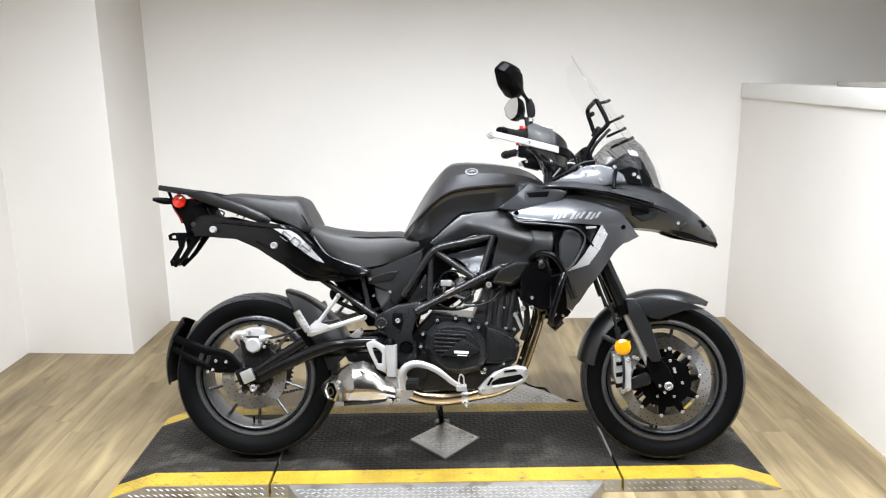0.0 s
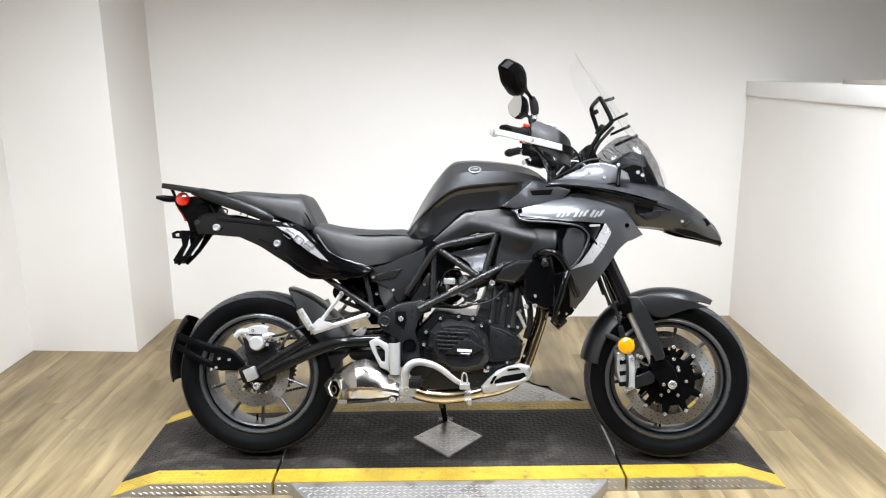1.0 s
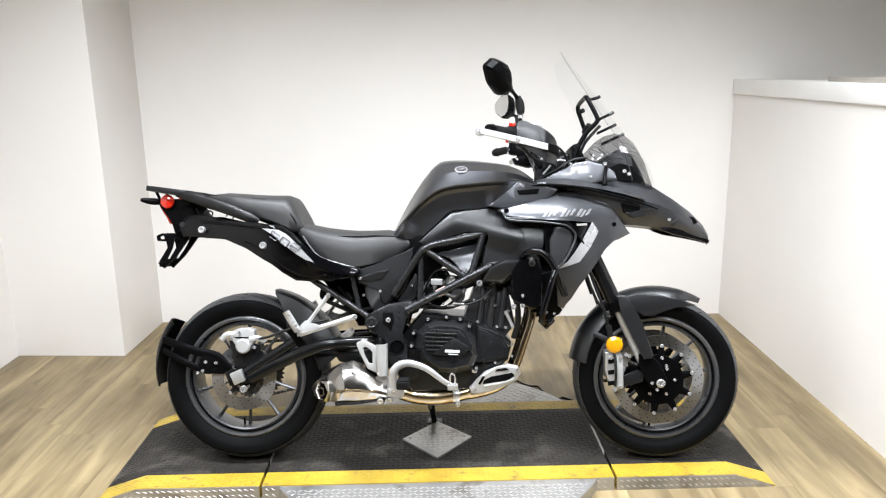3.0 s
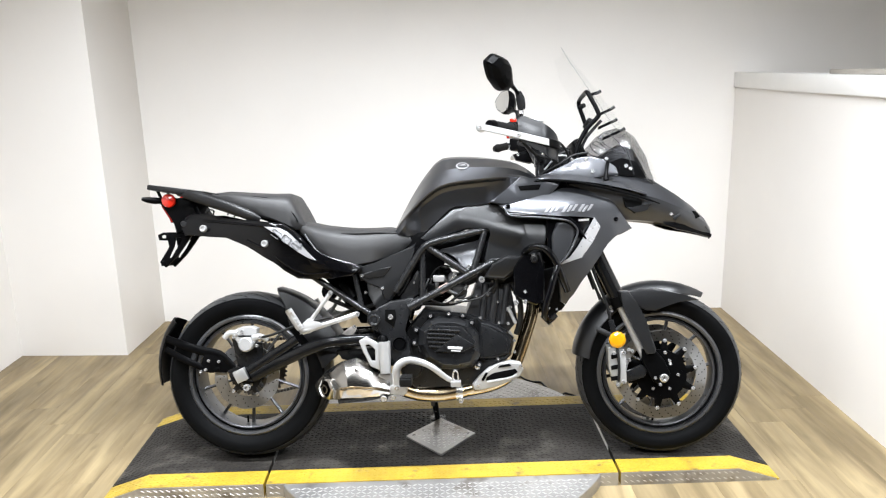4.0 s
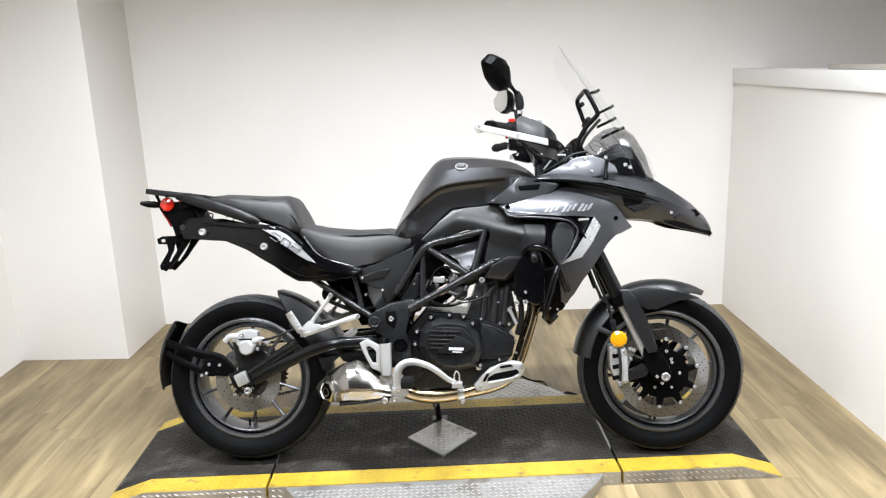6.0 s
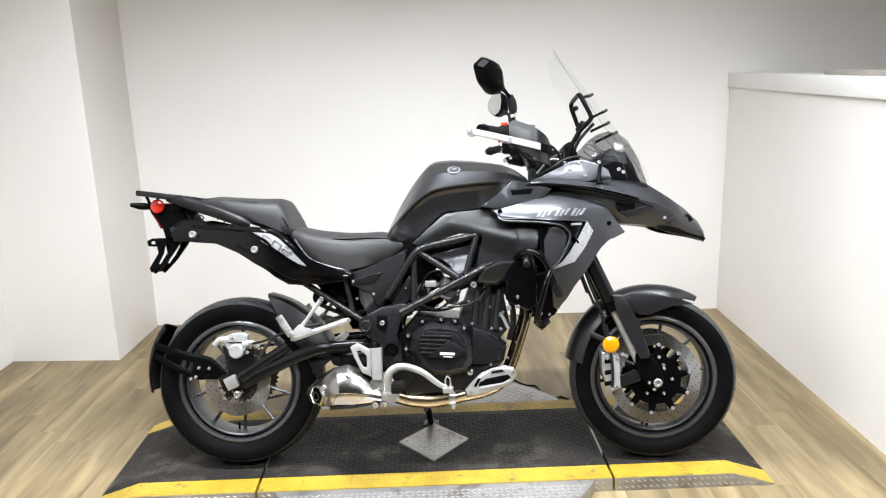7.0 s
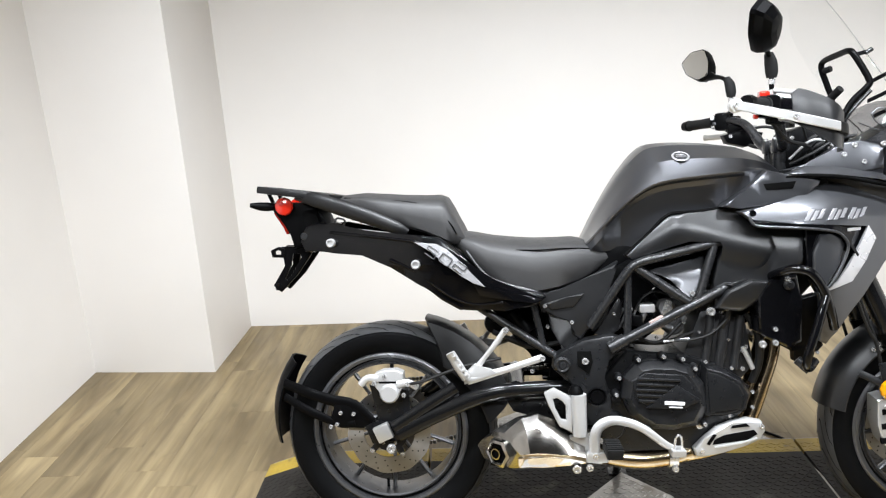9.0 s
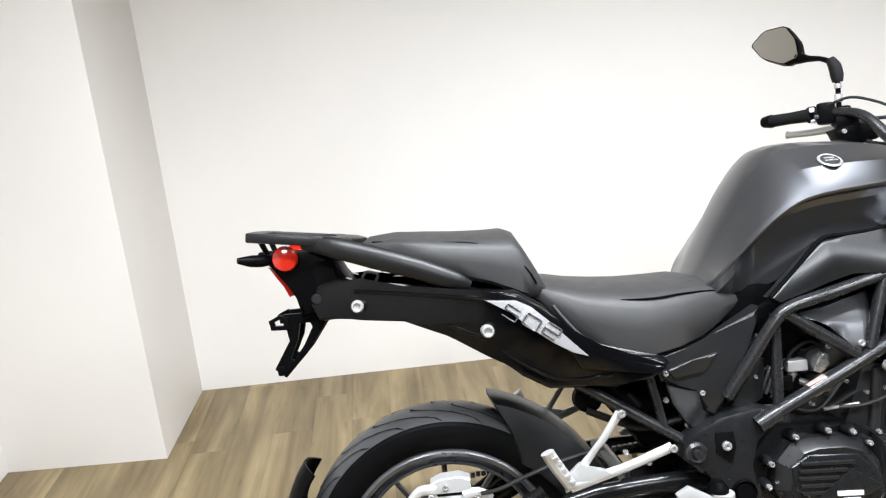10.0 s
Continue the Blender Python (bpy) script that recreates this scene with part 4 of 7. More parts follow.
def intake():
    part("airbox", prism([(-0.235, 0.640), (-0.19, 0.745), (-0.09, 0.80), (0.12, 0.84), (0.30, 0.85), (0.315, 0.75), (0.22, 0.73), (0.09, 0.72), (-0.03, 0.735), (-0.06, 0.66), (-0.12, 0.62), (-0.20, 0.60)], -0.105, 0.105, 0.012, 3), BLACK_PLASTIC, bike, "black plastic airbox behind the trellis frame")
    part("battery_case", prism([(-0.335, 0.71), (-0.20, 0.74), (-0.21, 0.60), (-0.30, 0.60)], -0.075, 0.075, 0.008), BLACK_PLASTIC, bike)
    for y in (-0.055, 0.055):
        part("throttle_body", tube([(-0.05, y, 0.665), (0.03, y, 0.655), (0.11, y, 0.690)], [0.030, 0.027, 0.030], 16, 4), CAST_GREY, bike)
    # Dark mass added behind the trellis so the wall does not show through.
    part("inlet_block", prism([(-0.150, 0.575), (-0.135, 0.660), (-0.080, 0.705), (-0.010, 0.705), (0.015, 0.660), (0.000, 0.600), (-0.040, 0.570)], -0.070, 0.070, 0.012, 2), BLACK_PLASTIC, bike)
    for k in range(5):
        part("regulator_fin", box((-0.128 + 0.012 * k, -0.094, 0.640), (0.006, 0.040, 0.062), 0.002, Matrix.Rotation(radians(24), 4, "Y")), CAST_GREY, bike)
    part("throttle_drum", lathe([(0.0005, -0.010), (0.020, -0.010), (0.024, -0.004), (0.024, 0.006), (0.0005, 0.010)], (0.012, -0.102, 0.668), 22), CAST_GREY, bike)
    part("injector", tube([(-0.062, -0.112, 0.628), (-0.048, -0.118, 0.655)], [0.010, 0.008], 12, 1), CAST_GREY, bike)
    part("injector_cap", tube([(-0.066, -0.111, 0.618), (-0.061, -0.112, 0.630)], 0.0125, 12, 1), BLACK_PLASTIC, bike)
    part("throttle_lever", prism([(-0.006, 0.652), (0.010, 0.690), (0.024, 0.686), (0.026, 0.664), (0.008, 0.646)], -0.118, -0.112, 0.001), CHROME, bike)
    for k in range(6):
        part("boot_ring", lathe([(0.024, -0.004), (0.0275, -0.002), (0.0275, 0.002), (0.024, 0.004), (0.024, -0.004)], (-0.052 + 0.001 * k, -0.088, 0.604 + 0.0085 * k), 18, axis="z"), BLACK_PLASTIC, bike)
    part("fuel_sensor", box((-0.043, -0.112, 0.668), (0.042, 0.03, 0.024), 0.005), SILVER, bike, "small silver sensor")
    part("sensor_cap", lathe([(0.0005, 0.0), (0.014, 0.0), (0.012, 0.016), (0.0005, 0.02)], (-0.045, -0.105, 0.685), 14, axis="z"), BLACK_PLASTIC, bike)
    part("relay", box((-0.070, -0.118, 0.635), (0.030, 0.02, 0.030), 0.004), BLACK_PLASTIC, bike)
    part("fuel_rail", tube([(-0.03, -0.10, 0.63), (0.03, -0.108, 0.61), (0.06, -0.10, 0.64)], 0.008, 10, 4), CAST_GREY, bike)
    part("starter_can", lathe([(0.0005, -0.10), (0.022, -0.10), (0.027, -0.094), (0.027, 0.02), (0.0005, 0.02)], (0.032, 0, 0.615), 22), CAST_GREY, bike)
    part("clutch_cable", tube([(0.155, -0.155, 0.640), (0.115, -0.160, 0.605), (0.065, -0.158, 0.588), (0.02, -0.150, 0.585)], 0.0035, 8, 6), CABLE, bike)
    part("clutch_lever_arm", tube([(0.06, -0.150, 0.589), (0.02, -0.146, 0.584), (-0.005, -0.140, 0.580)], 0.004, 8, 2), DISC, bike)
    for k, pts in enumerate(([(-0.16, -0.09, 0.56), (-0.10, -0.11, 0.575), (0.0, -0.12, 0.573), (0.08, -0.11, 0.60)],
                             [(-0.10, -0.12, 0.61), (-0.06, -0.13, 0.585), (-0.01, -0.13, 0.578), (0.05, -0.12, 0.63)],
                             [(0.22, -0.12, 0.65), (0.245, -0.13, 0.59), (0.25, -0.12, 0.52), (0.235, -0.11, 0.46)],
                             [(-0.19, -0.12, 0.61), (-0.165, -0.13, 0.64), (-0.14, -0.13, 0.70), (-0.12, -0.12, 0.74)])):
        part("hose", tube(pts, (0.006, 0.005, 0.011, 0.006)[k], 10, 5), CABLE, bike)
    for x, z in ((-0.06, 0.602), (-0.02, 0.588), (0.052, 0.628), (0.092, 0.602), (0.132, 0.606), (0.168, 0.580), (0.204, 0.548), (0.158, 0.655), (0.02, 0.702), (-0.132, 0.655)):
        part("small_bolt", bolt((x, -0.124, z), 0.0045, 0.008), CHROME, bike)
    part("throttle_cable", tube([(0.02, -0.10, 0.70), (-0.02, -0.125, 0.715), (-0.055, -0.13, 0.70), (-0.075, -0.125, 0.665)], 0.003, 8, 6), CABLE, bike)
    part("breather_hose", tube([(0.12, -0.11, 0.73), (0.155, -0.135, 0.70), (0.165, -0.14, 0.655), (0.15, -0.125, 0.615)], 0.0085, 10, 6), CABLE, bike)
    part("hose_clip", tube([(0.1635, -0.139, 0.672), (0.1655, -0.140, 0.662)], 0.0098, 12, 1), CHROME, bike)
    both("frame_cover", prism([(-0.185, 0.600), (-0.120, 0.700), (-0.108, 0.690), (-0.118, 0.610), (-0.15, 0.59)], -0.128, -0.115, 0.006, 2), GREY_PLASTIC, bike)
    def cover_ridge(x, z):
        off = (z - 0.588 - 1.13 * (x - (-0.266))) / 1.51
        return -0.137 + 0.34 * max(0.0, off) + 0.30 * max(0.0, -off)
    both("frame_side_cover", prism([(-0.310, 0.666), (-0.250, 0.678), (-0.194, 0.699), (-0.124, 0.736), (-0.150, 0.685), (-0.186, 0.634), (-0.228, 0.575), (-0.249, 0.544), (-0.279, 0.575), (-0.300, 0.613)], 0.0, 0.018, 0.004, 2, 0.010, cover_ridge), GREY_PLASTIC, bike, "ridged dark plastic cover below the seat")
    both("side_cover_screw", bolt((-0.246, -0.139, 0.636), 0.0055, 0.004), CHROME, bike)
    both("airbox_cover", prism([(-0.038, 0.768), (-0.030, 0.776), (0.062, 0.792), (0.114, 0.812), (0.094, 0.738), (0.064, 0.692), (0.050, 0.700), (0.038, 0.728), (0.016, 0.752)], 0.0, 0.026, 0.005, 3, 0.012,
                                lambda x, z: -0.147 + 0.50 * max(0.0, z - 0.752) - 0.25 * max(0.0, 0.752 - z) * (x > 0.03)), GREY_SATIN, bike, "grey triangular airbox cover")
    both("cover_screw", bolt((0.066, -0.158, 0.712), 0.0072, 0.006), CHROME, bike)
    both("frame_bolt", bolt((0.111, -0.165, 0.664), 0.0115, 0.010), CHROME, bike)


intake()


# exhaust
def exhaust():
    for y0, y1 in ((-0.075, -0.10), (0.01, -0.055)):
        part("header_pipe", tube([(0.235, y0, 0.655), (0.285, y0, 0.62), (0.300, y0 - 0.005, 0.55), (0.272, y0 - 0.01, 0.45), (0.240, (y0 + y1) / 2, 0.36), (0.205, y1, 0.302), (0.140, y1, 0.268), (0.04, y1 - 0.01, 0.250)],
                                 0.0195, 16, 7), HEADER, bike, "heat-tinted stainless header pipe")
    part("collector_pipe", tube([(0.075, -0.105, 0.262), (0.02, -0.110, 0.249), (-0.06, -0.110, 0.240), (-0.14, -0.105, 0.248), (-0.22, -0.115, 0.280)], [0.022, 0.025, 0.026, 0.026, 0.026], 18, 6), HEADER, bike, "stainless collector pipe")
    part("pipe_clamp", lathe([(0.027, -0.012), (0.031, -0.012), (0.031, 0.012), (0.027, 0.012), (0.027, -0.012)], (0.025, -0.11, 0.250), 24, axis="x"), CHROME, bike)
    part("clamp_bolt", bolt((0.030, -0.128, 0.222), 0.009, 0.012), CHROME, bike)
    # header guard with two long slots
    shield = [(0.072, 0.285), (0.098, 0.314), (0.131, 0.344), (0.170, 0.360), (0.212, 0.370), (0.247, 0.362), (0.257, 0.336), (0.243, 0.311), (0.211, 0.294), (0.150, 0.276), (0.099, 0.262), (0.080, 0.264)]
    guard = part("heat_shield", prism(shield, -0.152, -0.128, 0.009, 3), SILVER, bike, "silver slotted exhaust heat shield")
    # Slots are dark plates on the surface, coloured like the shade within.
    part("shield_slot", prism([(0.120, 0.298), (0.210, 0.312), (0.236, 0.328), (0.226, 0.340), (0.150, 0.326), (0.124, 0.312)], -0.1535, -0.150, 0.0008), RECESS_SHADE, guard)
    part("shield_slot", prism([(0.165, 0.344), (0.215, 0.350), (0.205, 0.358), (0.170, 0.352)], -0.1535, -0.150, 0.0008), RECESS_SHADE, guard)
    part("shield_slot", prism([(0.104, 0.300), (0.112, 0.296), (0.130, 0.326), (0.120, 0.328)], -0.1535, -0.150, 0.0008), RECESS_SHADE, guard)
    part("shield_rib", tube([(0.125, -0.1545, 0.292), (0.20, -0.1545, 0.306), (0.234, -0.1545, 0.318)], 0.004, 8, 3), SILVER, guard)
    for x, z in ((0.093, 0.281), (0.245, 0.350)):
        part("shield_bolt", bolt((x, -0.153, z), 0.0065, 0.006), CHROME, guard)
    # silencer: a faceted can, the floor's bronze reflection painted on its lower face, and a slanted mouth
    rings = []
    for x, zb, ze, zu, zt in ((-0.514, 0.240, 0.276, 0.304, 0.318), (-0.502, 0.239, 0.279, 0.316, 0.332), (-0.465, 0.240, 0.284, 0.334, 0.352), (-0.415, 0.242, 0.290, 0.350, 0.374), (-0.345, 0.242, 0.291, 0.356, 0.386),
                              (-0.300, 0.244, 0.289, 0.342, 0.370), (-0.262, 0.247, 0.284, 0.318, 0.338), (-0.222, 0.252, 0.276, 0.298, 0.312)):
        cut = max(0.0, min(1.0, (-0.36 - x) / 0.165))
        rings.append([Vector((x + 0.138 * (0.5 - dy / 0.116) * cut, -0.148 + dy, z)) for dy, z in
                      ((-0.028, zb), (-0.050, zb + 0.010), (-0.058, ze - 0.006), (-0.056, ze + 0.004), (-0.033, zu - 0.004), (-0.027, zu + 0.004), (-0.004, zt), (0.024, zt - 0.004), (0.046, zu - 0.01), (0.056, ze), (0.040, zb + 0.004))])
    bm = loft(rings)
    can = part("silencer", bm, EXHAUST, bike, "brushed stainless faceted silencer", 14.0)
    # Panel added over the lower face; its bronze stands for the reflected floor.
    part("silencer_panel", prism([(-0.398, 0.250), (-0.402, 0.279), (-0.33, 0.283), (-0.262, 0.279), (-0.258, 0.256), (-0.33, 0.249)], 0.0, 0.010, 0.002, 2, 0.012,
                                 lambda x, z: -0.2072 + 0.30 * (0.284 - z)), HEADER, can, "added lower panel painted with the floor's bronze reflection")
    part("silencer_strap", tube([(-0.395, -0.2060, 0.287), (-0.34, -0.2065, 0.289), (-0.25, -0.204, 0.282)], [0.002, 0.0035, 0.002], 8, 4, flat=0.6), HEADER, can)
    aim = Matrix.Translation((-0.448, -0.152, 0.277)) @ Matrix.Rotation(radians(50), 4, "Z") @ Matrix.Scale(1.14, 4)
    ring = lathe([(0.027, -0.012), (0.030, -0.016), (0.037, -0.013), (0.040, 0.006), (0.030, 0.014), (0.026, 0.014), (0.027, -0.012)], (0, 0, 0), 6, axis="x")
    # The bore is a dark disc across the mouth, shade put into its colour.
    bore = lathe([(0.0005, -0.004), (0.0265, -0.004), (0.0265, 0.010), (0.0005, 0.010)], (0, 0, 0), 6, axis="x")
    inner = lathe([(0.011, -0.012), (0.014, -0.012), (0.015, 0.0), (0.011, 0.0), (0.011, -0.012)], (0, 0.006, -0.003), 20, axis="x")
    for name, bm, mat in (("outlet", ring, EXHAUST), ("outlet_bore", bore, RECESS_SHADE), ("outlet_tube", inner, EXHAUST)):
        bm.transform(aim)
        part(name, bm, mat, can)
    for x, z in ((-0.345, 0.352), (-0.315, 0.254), (-0.385, 0.256)):
        part("silencer_bolt", bolt((x, -0.190, z), 0.005, 0.005), CHROME, can)
    part("link_pipe", tube([(-0.215, -0.115, 0.282), (-0.27, -0.14, 0.300)], 0.027, 16, 1), EXHAUST, bike)


exhaust()


# foot controls and stands
def ring_plate(outline, hole, y0, y1, bevel):
    """A plate with an opening: outline and hole have the same number of points."""
    bm = bmesh.new()
    n = len(outline)
    loops = [[bm.verts.new((x, y, z)) for x, z in pts] for y in (y0, y1) for pts in (outline, hole)]
    for i in range(n):
        j = (i + 1) % n
        bm.faces.new((loops[0][i], loops[0][j], loops[1][j], loops[1][i]))
        bm.faces.new((loops[2][i], loops[3][i], loops[3][j], loops[2][j]))
        bm.faces.new((loops[0][i], loops[2][i], loops[2][j], loops[0][j]))
        bm.faces.new((loops[1][i], loops[1][j], loops[3][j], loops[3][i]))
    bmesh.ops.recalc_face_normals(bm, faces=bm.faces)
    if bevel:
        sharp = [e for e in bm.edges if len(e.link_faces) == 2 and e.calc_face_angle(0) > 1.0]
        bmesh.ops.bevel(bm, geom=sharp, offset=bevel, segments=2, profile=0.6, affect="EDGES", clamp_overlap=True)
    return bm


def foot_controls():
    heel = ring_plate([(-0.330, 0.452), (-0.303, 0.466), (-0.278, 0.452), (-0.255, 0.440), (-0.256, 0.345), (-0.290, 0.360), (-0.318, 0.418)],
                      [(-0.306, 0.436), (-0.294, 0.438), (-0.280, 0.428), (-0.272, 0.418), (-0.272, 0.378), (-0.285, 0.380), (-0.300, 0.410)], -0.182, -0.168, 0.004)
    for plate in both("heel_guard", heel, SILVER, bike, "silver cast heel guard with an opening"):
        s = -1 if plate.name == "heel_guard" else 1
        part("master_cylinder", tube([(-0.238, s * 0.178, 0.448), (-0.236, s * 0.178, 0.335)], [0.021, 0.020, 0.019], 18, 2), SILVER, plate)
        part("cylinder_cap", lathe([(0.0005, 0.026), (0.012, 0.022), (0.020, 0.008), (0.020, 0.0), (0.0005, 0.0)], (-0.244, s * 0.17, 0.447), 20, axis="z"), BLACK_PLASTIC, plate)
    part("brake_pedal", tube([(-0.197, -0.190, 0.283), (-0.197, -0.192, 0.343), (-0.178, -0.195, 0.372), (-0.140, -0.198, 0.382), (-0.080, -0.200, 0.364), (-0.021, -0.200, 0.320), (0.006, -0.200, 0.306)],
                             [0.014, 0.0145, 0.0145, 0.013, 0.0115, 0.010, 0.009], 12, 6, flat=0.7), SILVER, bike, "silver forged brake pedal")
    part("pedal_step", box((0.014, -0.208, 0.300), (0.036, 0.045, 0.018), 0.003), SILVER, bike)
    part("pedal_loop", tube([(0.004, -0.215, 0.308), (0.006, -0.215, 0.338), (0.013, -0.215, 0.348), (0.021, -0.215, 0.338), (0.024, -0.215, 0.308)], 0.003, 8, 5), CHROME, bike)
    part("pedal_pivot", box((-0.190, -0.186, 0.278), (0.060, 0.03, 0.030), 0.007), SILVER, bike)
    for x, z, r in ((-0.244, 0.246, 0.0125), (-0.210, 0.250, 0.010), (-0.196, 0.284, 0.009)):
        part("control_bolt", bolt((x, -0.196, z), r, 0.010), CHROME, bike)
    part("peg_spring", lathe([(0.0005, -0.012), (0.014, -0.012), (0.014, 0.012), (0.0005, 0.012)], (-0.244, -0.184, 0.246), 16), BLACK_PLASTIC, bike)
    part("foot_bracket", prism([(-0.262, 0.330), (-0.215, 0.330), (-0.160, 0.270), (-0.175, 0.250), (-0.255, 0.262)], -0.175, -0.160, 0.005), SILVER, bike)
    peg = box((-0.158, -0.238, 0.316), (0.042, 0.085, 0.028), 0.006)
    for i in range(6):
        box((-0.158, -0.270 + i * 0.013, 0.331), (0.040, 0.007, 0.006), 0.002, bm=peg)
    both("foot_peg", peg, GRIP, bike, "black ribbed rubber foot peg")
    # passenger peg hangers: two arms, a web and a serrated peg
    hang = tube([(-0.530, -0.188, 0.488), (-0.478, -0.180, 0.557), (-0.426, -0.176, 0.626)], [0.0095, 0.0066, 0.0085], 10, 3, flat=0.7)
    tube([(-0.530, -0.188, 0.488), (-0.43, -0.184, 0.518), (-0.331, -0.176, 0.548)], [0.012, 0.009, 0.010], 10, 3, flat=0.7, bm=hang)
    prism([(-0.538, 0.478), (-0.45, 0.512), (-0.470, 0.522), (-0.49, 0.526), (-0.508, 0.536), (-0.540, 0.505)], -0.194, -0.184, 0.003, bm=hang)
    for hanger in both("passenger_peg_hanger", hang, SILVER, bike, "silver cast passenger footrest hanger"):
        s = -1 if hanger.name == "passenger_peg_hanger" else 1
        pb = tube([(-0.572, s * 0.214, 0.570), (-0.552, s * 0.214, 0.535), (-0.532, s * 0.208, 0.500)], [0.0125, 0.0135, 0.0125], 10, 3)
        for i in range(5):
            u = (i + 0.5) / 5
            box((-0.563 + 0.036 * u, s * (0.216 - 0.004 * u), 0.566 - 0.060 * u), (0.010, 0.026, 0.0075), 0.002, Matrix.Rotation(radians(-30), 4, "Y"), bm=pb)
        part("passenger_peg", pb, SILVER, hanger, "silver folded passenger peg")
        for x, z in ((-0.426, 0.626), (-0.331, 0.548)):
            part("hanger_bolt", bolt((x, s * 0.184, z), 0.008, 0.006, s), CHROME, hanger)
    # side stand on the far side, and the centre stand folded below
    part("side_stand", tube([(-0.10, 0.125, 0.285), (-0.085, 0.20, 0.17), (-0.075, 0.275, 0.068)], [0.014, 0.013, 0.012], 12, 4), FRAME, bike, "black side stand")
    part("stand_foot", box((-0.072, 0.282, 0.062), (0.06, 0.05, 0.012), 0.004, Matrix.Rotation(radians(11), 4, "X")), FRAME, bike)
    both("centre_stand_leg", tube([(-0.16, -0.10, 0.265), (-0.30, -0.11, 0.235), (-0.42, -0.115, 0.225)], 0.012, 10, 3), FRAME, bike)
    part("stand_spring", tube([(-0.092, 0.10, 0.25), (-0.085, 0.13, 0.15)], 0.008, 10, 1), CHAIN, bike)


foot_controls()

part("suspension_link", prism([(-0.43, 0.405), (-0.20, 0.420), (-0.18, 0.345), (-0.30, 0.340), (-0.41, 0.372)], -0.085, 0.085, 0.008), ENGINE, bike, "black suspension linkage")
# rear suspension and the clutter under the seat
part("shock_absorber", tube([(-0.285, 0.0, 0.42), (-0.24, 0.0, 0.66)], 0.022, 16, 1), BLACK_PLASTIC, bike, "black rear shock absorber")
spring = [(-0.285 + 0.045 * u + 0.036 * math.cos(u * 38), 0.036 * math.sin(u * 38), 0.43 + 0.22 * u) for u in (i / 90 for i in range(91))]
part("shock_spring", tube(spring, 0.0055, 8, 1), GLOSS_BLACK, bike, "coiled black shock spring")
part("horn", lathe([(0.0005, -0.02), (0.016, -0.02), (0.030, -0.012), (0.032, 0.0), (0.02, 0.012), (0.0005, 0.012)], (-0.452, -0.05, 0.622), 20), BLACK_PLASTIC, bike)
part("inner_fender", prism([(-0.47, 0.67), (-0.30, 0.70), (-0.24, 0.60), (-0.27, 0.50), (-0.34, 0.50), (-0.37, 0.56)], -0.055, 0.055, 0.01, 2), BLACK_PLASTIC, bike)
part("wiring_loom", tube([(-0.46, -0.07, 0.60), (-0.40, -0.085, 0.575), (-0.35, -0.09, 0.56), (-0.27, -0.10, 0.575)], 0.008, 8, 5), CABLE, bike)
part("canister", tube([(-0.40, -0.06, 0.655), (-0.355, -0.075, 0.600)], 0.020, 14, 1), BLACK_PLASTIC, bike)
for x, z in ((-0.27, 0.565), (-0.31, 0.62), (-0.40, 0.52), (-0.355, 0.495)):
    part("small_bolt", bolt((x, -0.112, z), 0.006, 0.006), CHROME, bike)
both("seat_side_cover", prism([(-0.341, 0.712), (-0.270, 0.730), (-0.222, 0.742), (-0.120, 0.800), (-0.128, 0.770), (-0.150, 0.715), (-0.196, 0.628), (-0.222, 0.585), (-0.245, 0.600), (-0.250, 0.650), (-0.285, 0.662), (-0.325, 0.664)], -0.140, -0.110, 0.009, 3), GREY_PLASTIC, bike, "dark grey plastic frame side cover")
both("cover_ridge", prism([(-0.315, 0.690), (-0.260, 0.706), (-0.212, 0.716), (-0.240, 0.680), (-0.300, 0.672)], -0.145, -0.136, 0.004, 2), GREY_PLASTIC, bike)
both("cover_screw", bolt((-0.318, -0.142, 0.683), 0.006, 0.005), CHROME, bike)


